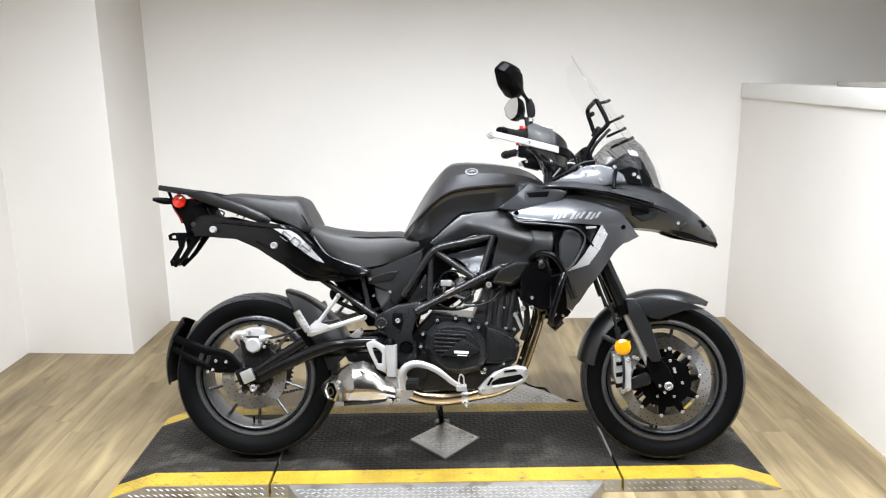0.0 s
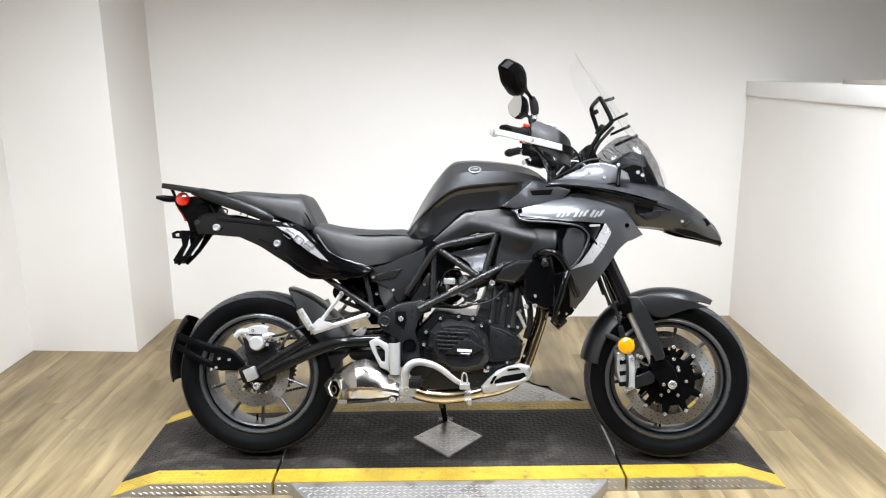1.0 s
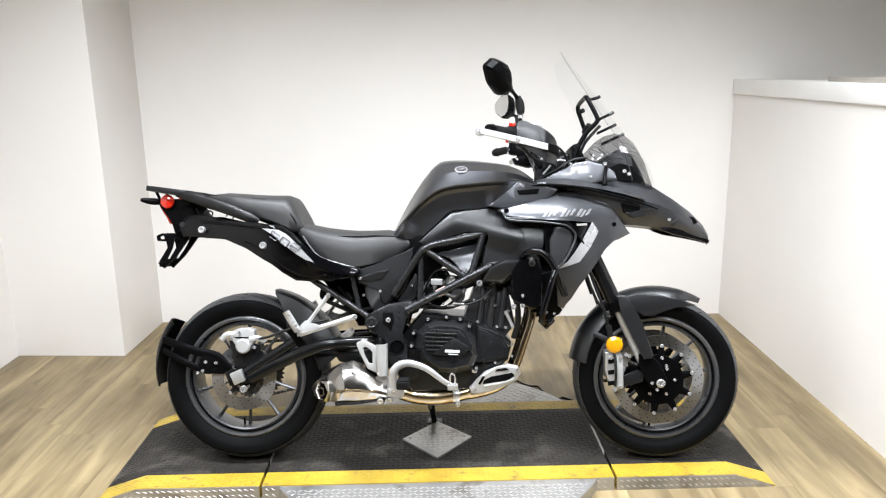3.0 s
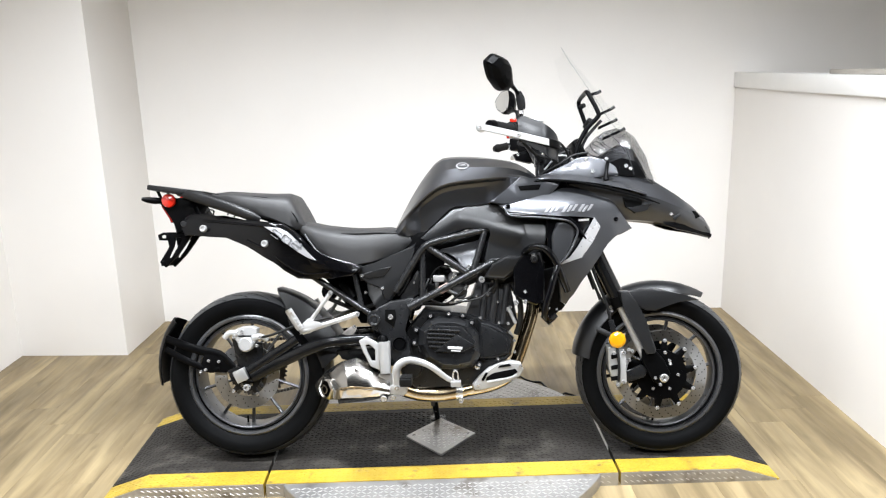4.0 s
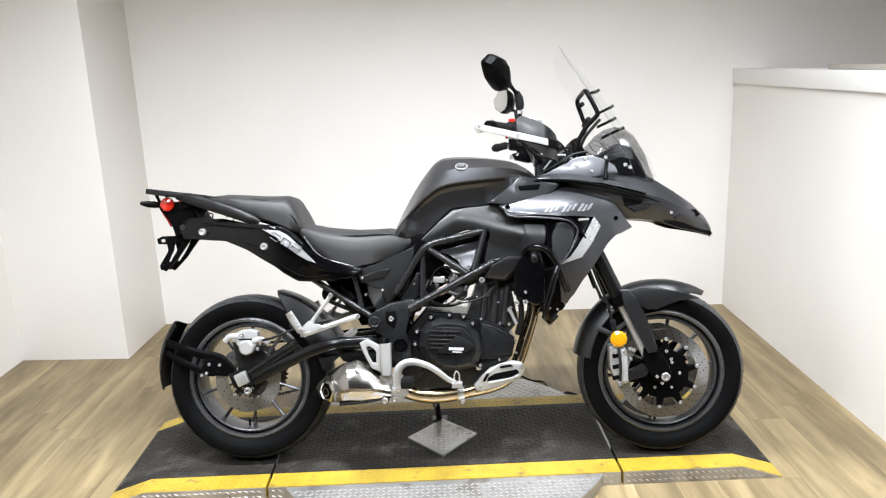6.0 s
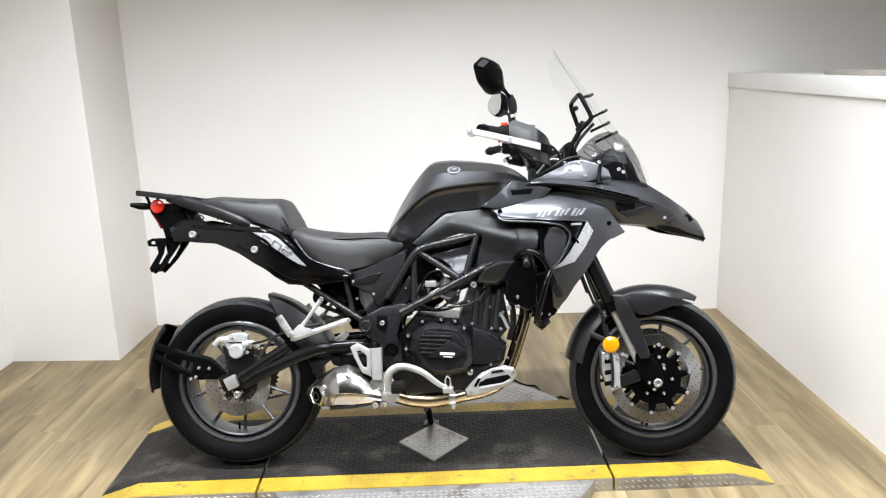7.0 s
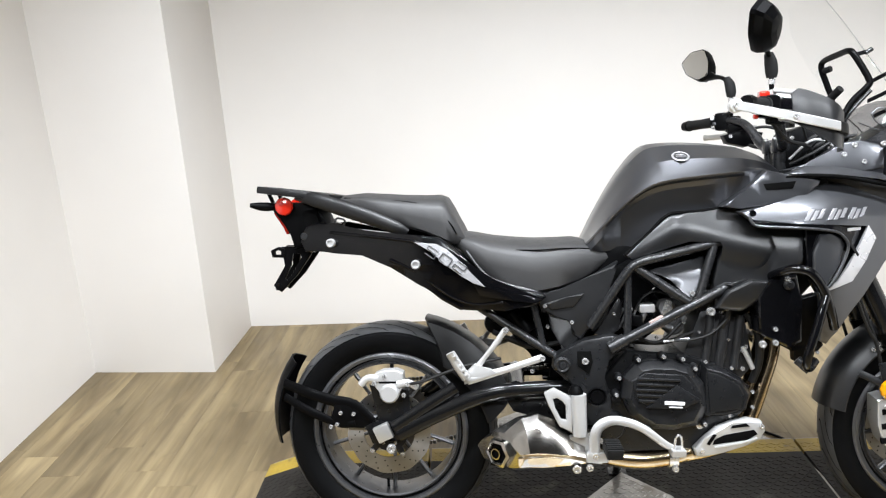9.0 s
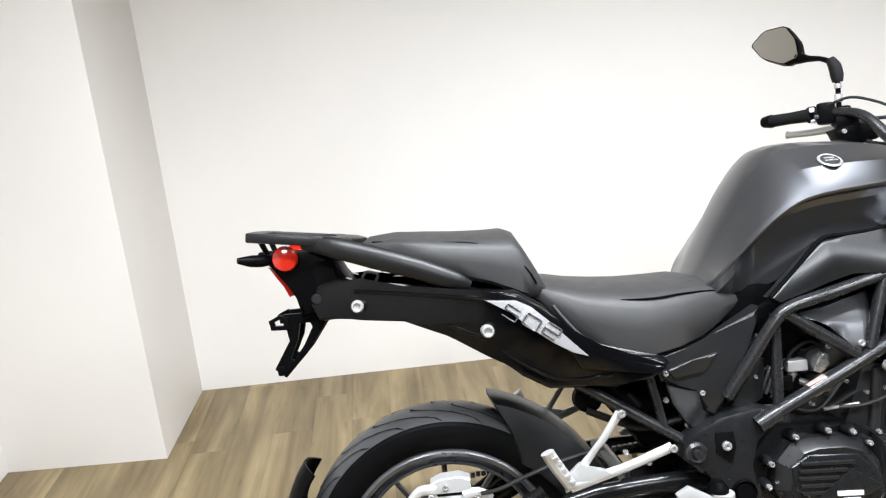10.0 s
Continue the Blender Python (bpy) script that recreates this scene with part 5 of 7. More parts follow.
# ---- bodywork ----
def fuel_tank():
    #        x      top    bottom  half   crease
    rows = [(-0.206, 0.852, 0.812, 0.090, 0.834), (-0.188, 0.888, 0.812, 0.112, 0.856), (-0.172, 0.921, 0.812, 0.124, 0.876), (-0.140, 0.979, 0.815, 0.134, 0.912),
            (-0.093, 1.051, 0.818, 0.145, 0.960), (-0.040, 1.110, 0.84, 0.154, 0.998), (0.012, 1.122, 0.86, 0.160, 1.014), (0.085, 1.121, 0.88, 0.166, 1.022),
            (0.157, 1.113, 0.90, 0.165, 1.028), (0.218, 1.102, 0.93, 0.150, 1.030), (0.270, 1.082, 0.96, 0.128, 1.026), (0.312, 1.050, 0.985, 0.105, 1.015)]
    rings = []
    for x, zt, zb, w, zc in spline(rows, 4):
        deep = 0.028 * max(0.0, min(1.0, (x + 0.16) / 0.05, (0.215 - x) / 0.05))
        fall = (zt - zc) / 0.1
        slim = 1.0 - 0.30 * max(0.0, min(1.0, (0.02 - x) / 0.18))
        half = [(0, zt), (w * 0.28 * slim, zt - 0.003), (w * 0.46 * slim, zt - 0.012 * fall), (w * 0.58 * slim, zt - 0.026 * fall), (w * 0.82 * slim, zt - 0.052 * fall), (w * 0.93, zc + 0.016 * fall),
                (w - 0.0035, zc + 0.006), (w, zc + 0.001), (w - 0.002, zc - 0.004), (w - 0.002 - deep * 0.75, zc - 0.012), (w - 0.002 - deep, zc - 0.026), (w - deep - 0.012, (zc + zb) / 2 - 0.01), (w - deep - 0.022, zb + 0.012), (w - deep - 0.038, zb), (0, zb)]
        rings.append(half_ring(x, half))
    tank = part("fuel_tank", loft(rings), PAINT, bike, "gunmetal metallic fuel tank with sharp creases", 15.0)
    bm = lathe([(0.0005, 0.0), (0.0225, 0.0), (0.0235, 0.002), (0.0215, 0.004), (0.0185, 0.0025), (0.012, 0.0035), (0.0005, 0.0035)], (0, 0, 0), 32, axis="z")
    bm.transform(Matrix.Translation((0.049, -0.1235, 1.0755)) @ Matrix.Rotation(radians(33.5), 4, "X"))
    badges = both("tank_badge", bm, DECAL_SILVER, tank, "round silver tank badge")
    face = lathe([(0.0005, 0.0026), (0.0178, 0.0026), (0.0178, 0.0042), (0.0005, 0.0042)], (0, 0, 0), 28, axis="z")
    bars = box((0, 0.005, 0.0045), (0.020, 0.004, 0.0016), 0.0)
    box((0, -0.004, 0.0045), (0.024, 0.004, 0.0016), 0.0, bm=bars)
    for name, own, mat in (("badge_face", face, GREY_SATIN), ("badge_bar", bars, DECAL_SILVER)):
        own.transform(Matrix.Translation((0.049, -0.1235, 1.0755)) @ Matrix.Rotation(radians(33.5), 4, "X"))
        other = flipped(own)
        part(name, own, mat, badges[0])
        part(name, other, mat, badges[1])
    part("filler_cap", lathe([(0.0005, 0.006), (0.030, 0.005), (0.040, 0.002), (0.042, -0.004), (0.0005, -0.004)], (0.19, 0, 1.099), 36, axis="z"), GLOSS_BLACK, tank, "black fuel filler cap")


fuel_tank()


def hw(x, z):
    """Half width of the front bodywork: fullest beside the radiator, drawn in towards nose and chin."""
    nose = max(0.0, x - 0.40)
    return 0.205 - 0.55 * nose * nose - 0.20 * nose - 0.9 * max(0.0, 0.22 - x) ** 2 - 0.10 * max(0.0, 0.72 - z) - 5.5 * max(0.0, z - 0.882) ** 2 - 0.5 * max(0.0, 0.80 - z) ** 2


def side_panel(name, outline, proud, depth, mat, label="", bevel=0.006, parent=None, cell=0.035, smooth=0, sharp=35.0):
    """A bent panel on both flanks, standing proud of the body's half width."""
    bm = prism(outline, 0.0, depth, bevel, 3, cell, lambda x, z: -hw(x, z) - proud, smooth)
    return both(name, bm, mat, parent or bike, label, sharp)


def flank():
    def cover_y(x, z):
        crease = float(np.interp(x, (-0.10, -0.056, 0.027, 0.103, 0.178, 0.30), (0.812, 0.836, 0.884, 0.866, 0.842, 0.810)))
        over = z - crease
        fold = 0.5 * (over + math.sqrt(over * over + 0.0005))
        under = min(0.060, fold - over)
        return -0.164 - 0.020 * max(0.0, min(1.0, (x - 0.05) / 0.20)) + 0.05 * max(0.0, 0.74 - z) + 0.40 * fold + 0.30 * under
    both("tank_side_cover", prism([(-0.104, 0.816), (-0.045, 0.868), (0.010, 0.919), (0.060, 0.925), (0.104, 0.928), (0.150, 0.934), (0.190, 0.938), (0.225, 0.900), (0.330, 0.880),
                                   (0.345, 0.82), (0.330, 0.78), (0.290, 0.745), (0.250, 0.690), (0.190, 0.660), (0.128, 0.668), (0.122, 0.740), (0.135, 0.800), (0.150, 0.835), (0.142, 0.853), (0.062, 0.856), (-0.045, 0.824), (-0.085, 0.802)],
                                  0.0, 0.03, 0.006, 3, 0.014, cover_y), GREY_PLASTIC, bike, "dark grey plastic tank side cover")
    seam = [(-0.104, 0.818), (-0.045, 0.870), (0.010, 0.921), (0.060, 0.927), (0.104, 0.930), (0.150, 0.936), (0.190, 0.940)]
    both("panel_seam", tube([(x, cover_y(x, z) + 0.004, z) for x, z in seam], 0.0048, 8, 4), RECESS_SHADE, bike)
    # Black block added to close the gap between seat, tank and tubes.
    part("seat_support", prism([(-0.180, 0.735), (-0.175, 0.832), (-0.060, 0.845), (-0.055, 0.760)], -0.098, 0.098, 0.008, 2), BLACK_PLASTIC, bike)
    both("panel_seam", tube([(x, cover_y(x, z) - 0.004, z) for x, z in ((0.262, 0.880), (0.273, 0.833), (0.246, 0.784), (0.196, 0.744), (0.150, 0.733))], 0.0032, 8, 5), RECESS_SHADE, bike)
    both("inner_side_cover", prism([(0.215, 0.890), (0.261, 0.878), (0.272, 0.833), (0.247, 0.785), (0.197, 0.745), (0.150, 0.735), (0.200, 0.71), (0.260, 0.72), (0.335, 0.79), (0.345, 0.88)], -0.011, 0.02, 0.008, 3, 0.04, cover_y), GREY_PLASTIC, bike)
    both("tank_front_shroud", prism([(0.253, 1.032), (0.326, 1.014), (0.390, 1.000), (0.382, 0.990), (0.357, 0.965), (0.284, 0.942), (0.190, 0.932), (0.140, 0.940), (0.172, 0.962), (0.204, 0.986)], -0.168, -0.120, 0.006, 3, 0.04), PAINT, bike, "gunmetal shroud between tank and cowl")
    both("shroud_slot", prism([(0.244, 0.996), (0.325, 1.001), (0.317, 0.982), (0.252, 0.979)], -0.1695, -0.16, 0.001), RECESS_SHADE, bike)
    side_panel("lower_side_fin", [(0.120, 0.672), (0.150, 0.720), (0.205, 0.748), (0.250, 0.745), (0.235, 0.700), (0.190, 0.665)], -0.008, 0.02, GREY_PLASTIC, "", 0.012)
    # the wing-shaped cowl from the tank to the chin
    side_panel("side_cowl", [(0.176, 0.926), (0.240, 0.938), (0.306, 0.950), (0.374, 0.976), (0.423, 0.998), (0.470, 0.994), (0.525, 0.978), (0.580, 0.938), (0.616, 0.882), (0.652, 0.839),
                             (0.606, 0.817), (0.578, 0.812), (0.556, 0.783), (0.527, 0.740), (0.498, 0.697), (0.463, 0.652), (0.429, 0.608), (0.409, 0.569), (0.388, 0.580), (0.383, 0.640), (0.371, 0.712), (0.440, 0.732), (0.490, 0.80), (0.529, 0.845), (0.508, 0.884),
                             (0.402, 0.886), (0.300, 0.893), (0.207, 0.902)], 0.0, 0.03, PAINT, "gunmetal metallic side cowl with pale slanted strokes", 0.006, sharp=30.0)
    side_panel("cowl_edge_line", [(0.205, 0.901), (0.300, 0.892), (0.402, 0.885), (0.425, 0.878), (0.446, 0.855), (0.480, 0.805), (0.474, 0.800), (0.440, 0.845), (0.420, 0.868), (0.400, 0.876), (0.300, 0.884), (0.208, 0.893)], 0.003, 0.012, GLOSS_BLACK, "", 0.002)
    side_panel("black_infill", [(0.340, 0.882), (0.402, 0.884), (0.506, 0.882), (0.527, 0.845), (0.490, 0.795), (0.440, 0.735), (0.400, 0.715), (0.372, 0.712), (0.345, 0.76)], -0.014, 0.02, GLOSS_BLACK, "gloss black infill of the side cowl", 0.003)
    side_panel("grey_scoop", [(0.374, 0.862), (0.400, 0.868), (0.430, 0.856), (0.443, 0.830), (0.424, 0.780), (0.396, 0.728), (0.376, 0.716), (0.358, 0.762), (0.357, 0.815)], -0.004, 0.015, GREY_SATIN, "satin grey scoop inside the cowl", 0.010)
    side_panel("silver_flash", [(0.507, 0.880), (0.530, 0.846), (0.500, 0.790), (0.462, 0.738), (0.372, 0.709), (0.376, 0.716), (0.418, 0.738), (0.446, 0.775), (0.480, 0.830)], 0.0025, 0.010, DECAL_SILVER, "pale silver graphic flash", 0.001)
    chin = side_panel("chin_panel", [(0.310, 0.690), (0.372, 0.708), (0.384, 0.640), (0.392, 0.580), (0.408, 0.566), (0.396, 0.548), (0.372, 0.540), (0.352, 0.512), (0.338, 0.520), (0.330, 0.560), (0.318, 0.62)], -0.012, 0.03, BLACK_PLASTIC, "black chin panel below the cowl", 0.006)
    for c in chin:
        s = -1 if c.name == "chin_panel" else 1
        for x, z in ((0.345, 0.560), (0.372, 0.556)):
            part("panel_screw", bolt((x, s * 0.19, z), 0.0045, 0.006, s), CHROME, c)
    # the model name becomes plain slanted strokes
    strokes = []
    for x0 in (0.330, 0.390, 0.446):
        for xa, va, xb, vb in ((0.000, 0.0, 0.011, 1.0), (0.017, 0.0, 0.026, 0.86), (0.032, 0.14, 0.042, 1.0)):
            strokes.append([(x0 + x + 0.020 * v, 0.899 + 0.028 * v) for x, v in ((xa, va), (xb, va), (xb, vb), (xa, vb))])
    for st in strokes:
        side_panel("slanted_stroke", list(st), 0.0022, 0.004, DECAL_GREY, "", 0.0005, cell=0)
    side_panel("brand_bar", [(0.452, 0.874), (0.490, 0.876), (0.490, 0.868), (0.452, 0.866)], -0.010, 0.004, DECAL_WHITE, "plain white brand bar", 0.0005, cell=0)
    for x, z in ((0.207, 0.922), (0.588, 0.872)):
        for s in (-1, 1):
            part("cowl_screw", bolt((x, s * (hw(x, z) - 0.001), z), 0.0085, 0.006, s), GLOSS_BLACK, bike)
    both("side_cover_screw", bolt((-0.048, -0.148, 0.846), 0.006, 0.004), CHROME, bike)
    # radiator with its side tank
    part("radiator", prism([(0.285, 0.76), (0.325, 0.765), (0.365, 0.56), (0.325, 0.55)], -0.150, 0.150, 0.005), BLACK_PLASTIC, bike, "black radiator core behind the cowls")
    both("radiator_shroud", prism([(0.222, 0.702), (0.235, 0.728), (0.256, 0.750), (0.318, 0.760), (0.330, 0.690), (0.334, 0.585), (0.300, 0.570), (0.240, 0.596), (0.224, 0.610)], -0.196, -0.13, 0.010, 3), GLOSS_BLACK, bike, "gloss black radiator side shroud")
    for x, z, r in ((0.292, 0.750, 0.007), (0.262, 0.620, 0.006), (0.262, 0.585, 0.0075), (0.230, 0.582, 0.0095)):
        both("shroud_bolt", bolt((x, -0.197, z), r, 0.008), CHROME, bike)
    # crash bar: a loop of heavy black tube
    both("crash_bar", tube([(0.258, -0.150, 0.748), (0.270, -0.200, 0.766), (0.294, -0.226, 0.779), (0.326, -0.238, 0.773), (0.352, -0.240, 0.746), (0.374, -0.236, 0.706), (0.391, -0.226, 0.662), (0.408, -0.205, 0.622)], 0.0122, 14, 6), GLOSS_BLACK, bike, "black tubular crash bar")
    both("crash_bar_brace", tube([(0.372, -0.238, 0.712), (0.359, -0.243, 0.675), (0.345, -0.244, 0.625), (0.331, -0.240, 0.578), (0.327, -0.228, 0.536), (0.345, -0.205, 0.520), (0.366, -0.190, 0.535)], 0.0116, 14, 6), GLOSS_BLACK, bike)
    both("bar_clamp", lathe([(0.0005, -0.008), (0.007, -0.008), (0.008, -0.003), (0.013, -0.001), (0.014, 0.016), (0.0005, 0.016)], (0.296, -0.200, 0.735), 20), FRAME, bike, "black crash bar clamp")
    both("cowl_lip", tube([(x, -hw(x, z) - 0.004, z) for x, z in ((0.196, 0.914), (0.206, 0.893), (0.240, 0.886), (0.318, 0.881), (0.402, 0.870), (0.432, 0.854), (0.446, 0.826), (0.424, 0.772), (0.401, 0.736), (0.381, 0.716))], 0.0040, 8, 6), GREY_SATIN, bike)
    both("bar_end_stub", tube([(0.325, -0.175, 0.535), (0.352, -0.19, 0.508)], 0.012, 12, 1), FRAME, bike)
    # cables in front of the fork
    part("fork_cable", steered(tube([(0.470, -0.155, 0.80), (0.500, -0.150, 0.70), (0.535, -0.140, 0.610), (0.558, -0.128, 0.575)], 0.0045, 8, 5)), CABLE, bike)
    part("fork_cable", steered(tube([(0.480, 0.135, 0.80), (0.510, 0.130, 0.70), (0.545, 0.120, 0.60)], 0.0045, 8, 5)), CABLE, bike)


flank()


def nose():
    rows = [(0.40, 1.050, 0.118, 1.012, 0.965), (0.50, 1.056, 0.138, 1.006, 0.900), (0.60, 1.062, 0.140, 0.984, 0.872), (0.68, 1.052, 0.134, 0.966, 0.868), (0.75, 1.016, 0.121, 0.948, 0.860),
            (0.82, 0.972, 0.100, 0.920, 0.842), (0.885, 0.926, 0.076, 0.890, 0.827), (0.930, 0.884, 0.052, 0.862, 0.815), (0.955, 0.842, 0.032, 0.832, 0.806), (0.964, 0.812, 0.014, 0.810, 0.802)]
    rings = [half_ring(x, [(0, zt), (w * 0.45, zt - 0.006), (w * 0.82, zs + (zt - zs) * 0.35), (w, zs - 0.006), (w * 0.985, zs - 0.016), (w * 0.95, zb + (zs - zb) * 0.55), (w * 0.86, zb + (zs - zb) * 0.30), (w * 0.70, zb), (0, zb + 0.012)]) for x, zt, w, zs, zb in rows]
    beak = part("beak", loft(rings), PAINT, bike, "gunmetal beak-shaped front fairing", 20.0)
    # No opening is cut: a dark plate paints the vent's inner shade.
    both("beak_vent", prism([(0.614, 0.950), (0.650, 0.948), (0.682, 0.940), (0.682, 0.921), (0.655, 0.912), (0.625, 0.914)], -0.142, -0.110, 0.002, bulge=lambda x, z: 0.08 * (x - 0.62)), RECESS_SHADE, beak)
    both("beak_lip", prism([(0.628, 0.914), (0.655, 0.913), (0.684, 0.922), (0.720, 0.928), (0.700, 0.900), (0.660, 0.893)], -0.146, -0.115, 0.003, bulge=lambda x, z: 0.14 * (x - 0.62)), GREY_PLASTIC, beak)
    both("beak_keel", prism([(0.772, 0.852), (0.82, 0.855), (0.885, 0.845), (0.93, 0.833), (0.964, 0.811), (0.957, 0.801), (0.93, 0.810), (0.885, 0.821), (0.82, 0.834)], 0.0, 0.03, 0.003, 2, 0.03,
                              lambda x, z: -0.092 + 0.40 * max(0.0, x - 0.80)), BLACK_PLASTIC, beak, "black lower lip of the beak")
    both("beak_screw", bolt((0.795, -0.098, 0.888), 0.0065, 0.005), CHROME, beak)
    both("marker_notch", prism([(0.876, 0.900), (0.890, 0.898), (0.905, 0.878), (0.890, 0.870)], -0.076, -0.03, 0.002), RECESS_SHADE, beak)
    both("beak_reflector", prism([(0.800, 0.875), (0.826, 0.892), (0.830, 0.884), (0.810, 0.864)], -0.0985, -0.08, 0.001), GREY_PLASTIC, beak)
    # cockpit side panels and headlamp
    both("cockpit_panel", prism([(0.300, 1.030), (0.370, 1.045), (0.420, 1.075), (0.455, 1.096), (0.500, 1.102), (0.545, 1.090), (0.590, 1.062), (0.600, 1.030), (0.50, 1.020), (0.40, 1.022)], -0.150, -0.120, 0.006, 3, 0.04, lambda x, z: 0.16 * max(0.0, z - 1.04)), PAINT, bike, "gunmetal cockpit side panel")
    both("cockpit_rail", prism([(0.300, 1.020), (0.345, 1.040), (0.420, 1.042), (0.480, 1.030), (0.560, 1.012), (0.640, 0.990), (0.700, 0.965), (0.696, 0.956), (0.62, 0.980), (0.54, 0.998), (0.46, 1.010), (0.38, 1.017)], -0.170, -0.13, 0.004, 2, 0.02, lambda x, z: 0.10 * max(0.0, x - 0.5) + 0.9 * max(0.0, z - 1.016 + 0.20 * max(0.0, x - 0.42))), PAINT, bike, "gunmetal rail above the cowl")
    # Dark tube laid along the crease to paint its line of shade.
    both("panel_seam", tube([(0.300, -0.166, 1.012), (0.352, -0.169, 1.014), (0.455, -0.169, 1.005), (0.575, -0.162, 0.978), (0.675, -0.151, 0.950), (0.745, -0.134, 0.926)], [0.003, 0.0055, 0.0055, 0.005, 0.004, 0.002], 8, 5), RECESS_SHADE, bike)
    for x, z, m in ((0.457, 1.065, DECAL_SILVER), (0.486, 1.088, CHROME), (0.507, 1.044, CHROME), (0.557, 1.090, CHROME), (0.625, 1.062, DECAL_SILVER), (0.640, 1.052, CHROME)):
        both("panel_screw", bolt((x, -0.150 + 0.16 * max(0, z - 1.04), z), 0.0068, 0.005), m, bike)
    part("headlight_shell", loft([half_ring(x, [(0, zt), (w * 0.55, zt - 0.006), (w * 0.9, zt - 0.030), (w, (zt + zb) / 2), (w * 0.94, zb), (0, zb)]) for x, zt, zb, w in
                                  ((0.47, 1.104, 1.03, 0.104), (0.505, 1.146, 1.03, 0.114), (0.54, 1.184, 1.03, 0.116), (0.575, 1.208, 1.03, 0.116), (0.606, 1.216, 1.03, 0.115), (0.640, 1.208, 1.03, 0.112), (0.673, 1.184, 1.03, 0.110),
                                   (0.711, 1.120, 1.01, 0.100), (0.738, 1.030, 0.995, 0.080), (0.752, 0.995, 0.985, 0.055))]), SMOKE, bike, "smoked see-through headlight cover", 24.0)
    part("headlight_reflector", loft([half_ring(x, [(0, zt), (w * 0.7, zt - 0.008), (w, (zt + zb) / 2), (w * 0.9, zb), (0, zb)]) for x, zt, zb, w in
                                      ((0.50, 1.085, 1.035, 0.085), (0.56, 1.120, 1.035, 0.098), (0.62, 1.155, 1.035, 0.100), (0.665, 1.140, 1.03, 0.095), (0.700, 1.080, 1.01, 0.085), (0.725, 1.012, 1.000, 0.065))]), GREY_PLASTIC, bike, "dark headlight body", 30.0)
    # Pale edge outlines of the smoked lens, drawn as thin tubes.
    for line in ([(0.541, -0.111, 1.170), (0.565, -0.111, 1.186), (0.604, -0.111, 1.154), (0.631, -0.111, 1.116), (0.603, -0.111, 1.119), (0.556, -0.111, 1.147), (0.541, -0.111, 1.170)],
                 [(0.630, -0.111, 1.137), (0.643, -0.111, 1.100), (0.661, -0.111, 1.034)],
                 [(0.510, -0.111, 1.149), (0.560, -0.111, 1.127), (0.635, -0.111, 1.108)]):
        both("headlight_fin", tube(line, 0.0019, 6, 3), GREY_SATIN, bike)
    both("indicator_stalk", tube([(0.560, -0.150, 1.075), (0.552, -0.172, 1.045), (0.548, -0.185, 1.010)], [0.007, 0.006, 0.009], 10, 4), BLACK_PLASTIC, bike)
    part("instrument", box((0.475, 0, 1.135), (0.03, 0.16, 0.08), 0.01, Matrix.Rotation(radians(-25), 4, "Y")), BLACK_PLASTIC, bike, "black instrument panel")


nose()


def windscreen():
    line = [(0.428, 1.508), (0.473, 1.449), (0.514, 1.398), (0.554, 1.345), (0.596, 1.288), (0.636, 1.230), (0.693, 1.156), (0.745, 1.083), (0.765, 1.020)]
    half = [0.085, 0.128, 0.146, 0.158, 0.166, 0.172, 0.176, 0.160, 0.120]
    bm = bmesh.new()
    inner = []
    for off in (0.0, -0.003):
        rows = []
        for (x, z), w in zip(line, half):
            rows.append([bm.verts.new((x + off - 2.6 * (s * w) ** 2, s * w, z + off)) for s in (-1, -0.8, -0.6, -0.4, -0.2, 0, 0.2, 0.4, 0.6, 0.8, 1)])
        for a, b in zip(rows, rows[1:]):
            for j in range(10):
                bm.faces.new((a[j], a[j + 1], b[j + 1], b[j]) if off == 0 else (a[j + 1], a[j], b[j], b[j + 1]))
        inner.append([*[r[0] for r in rows], *rows[-1][1:-1], *[r[-1] for r in rows[::-1]], *rows[0][1:-1][::-1]])
    for j in range(len(inner[0])):
        k = (j + 1) % len(inner[0])
        bm.faces.new((inner[0][j], inner[1][j], inner[1][k], inner[0][k]))
    screen = part("windscreen", bm, SCREEN, bike, "tall clear windscreen")
    screen.visible_shadow = False
    rim = [(x - 2.6 * w * w, -w, z) for (x, z), w in zip(line, half)]
    part("screen_edge", tube(rim, 0.0009, 6, 3), SCREEN_EDGE, screen, "polished screen edge")


windscreen()


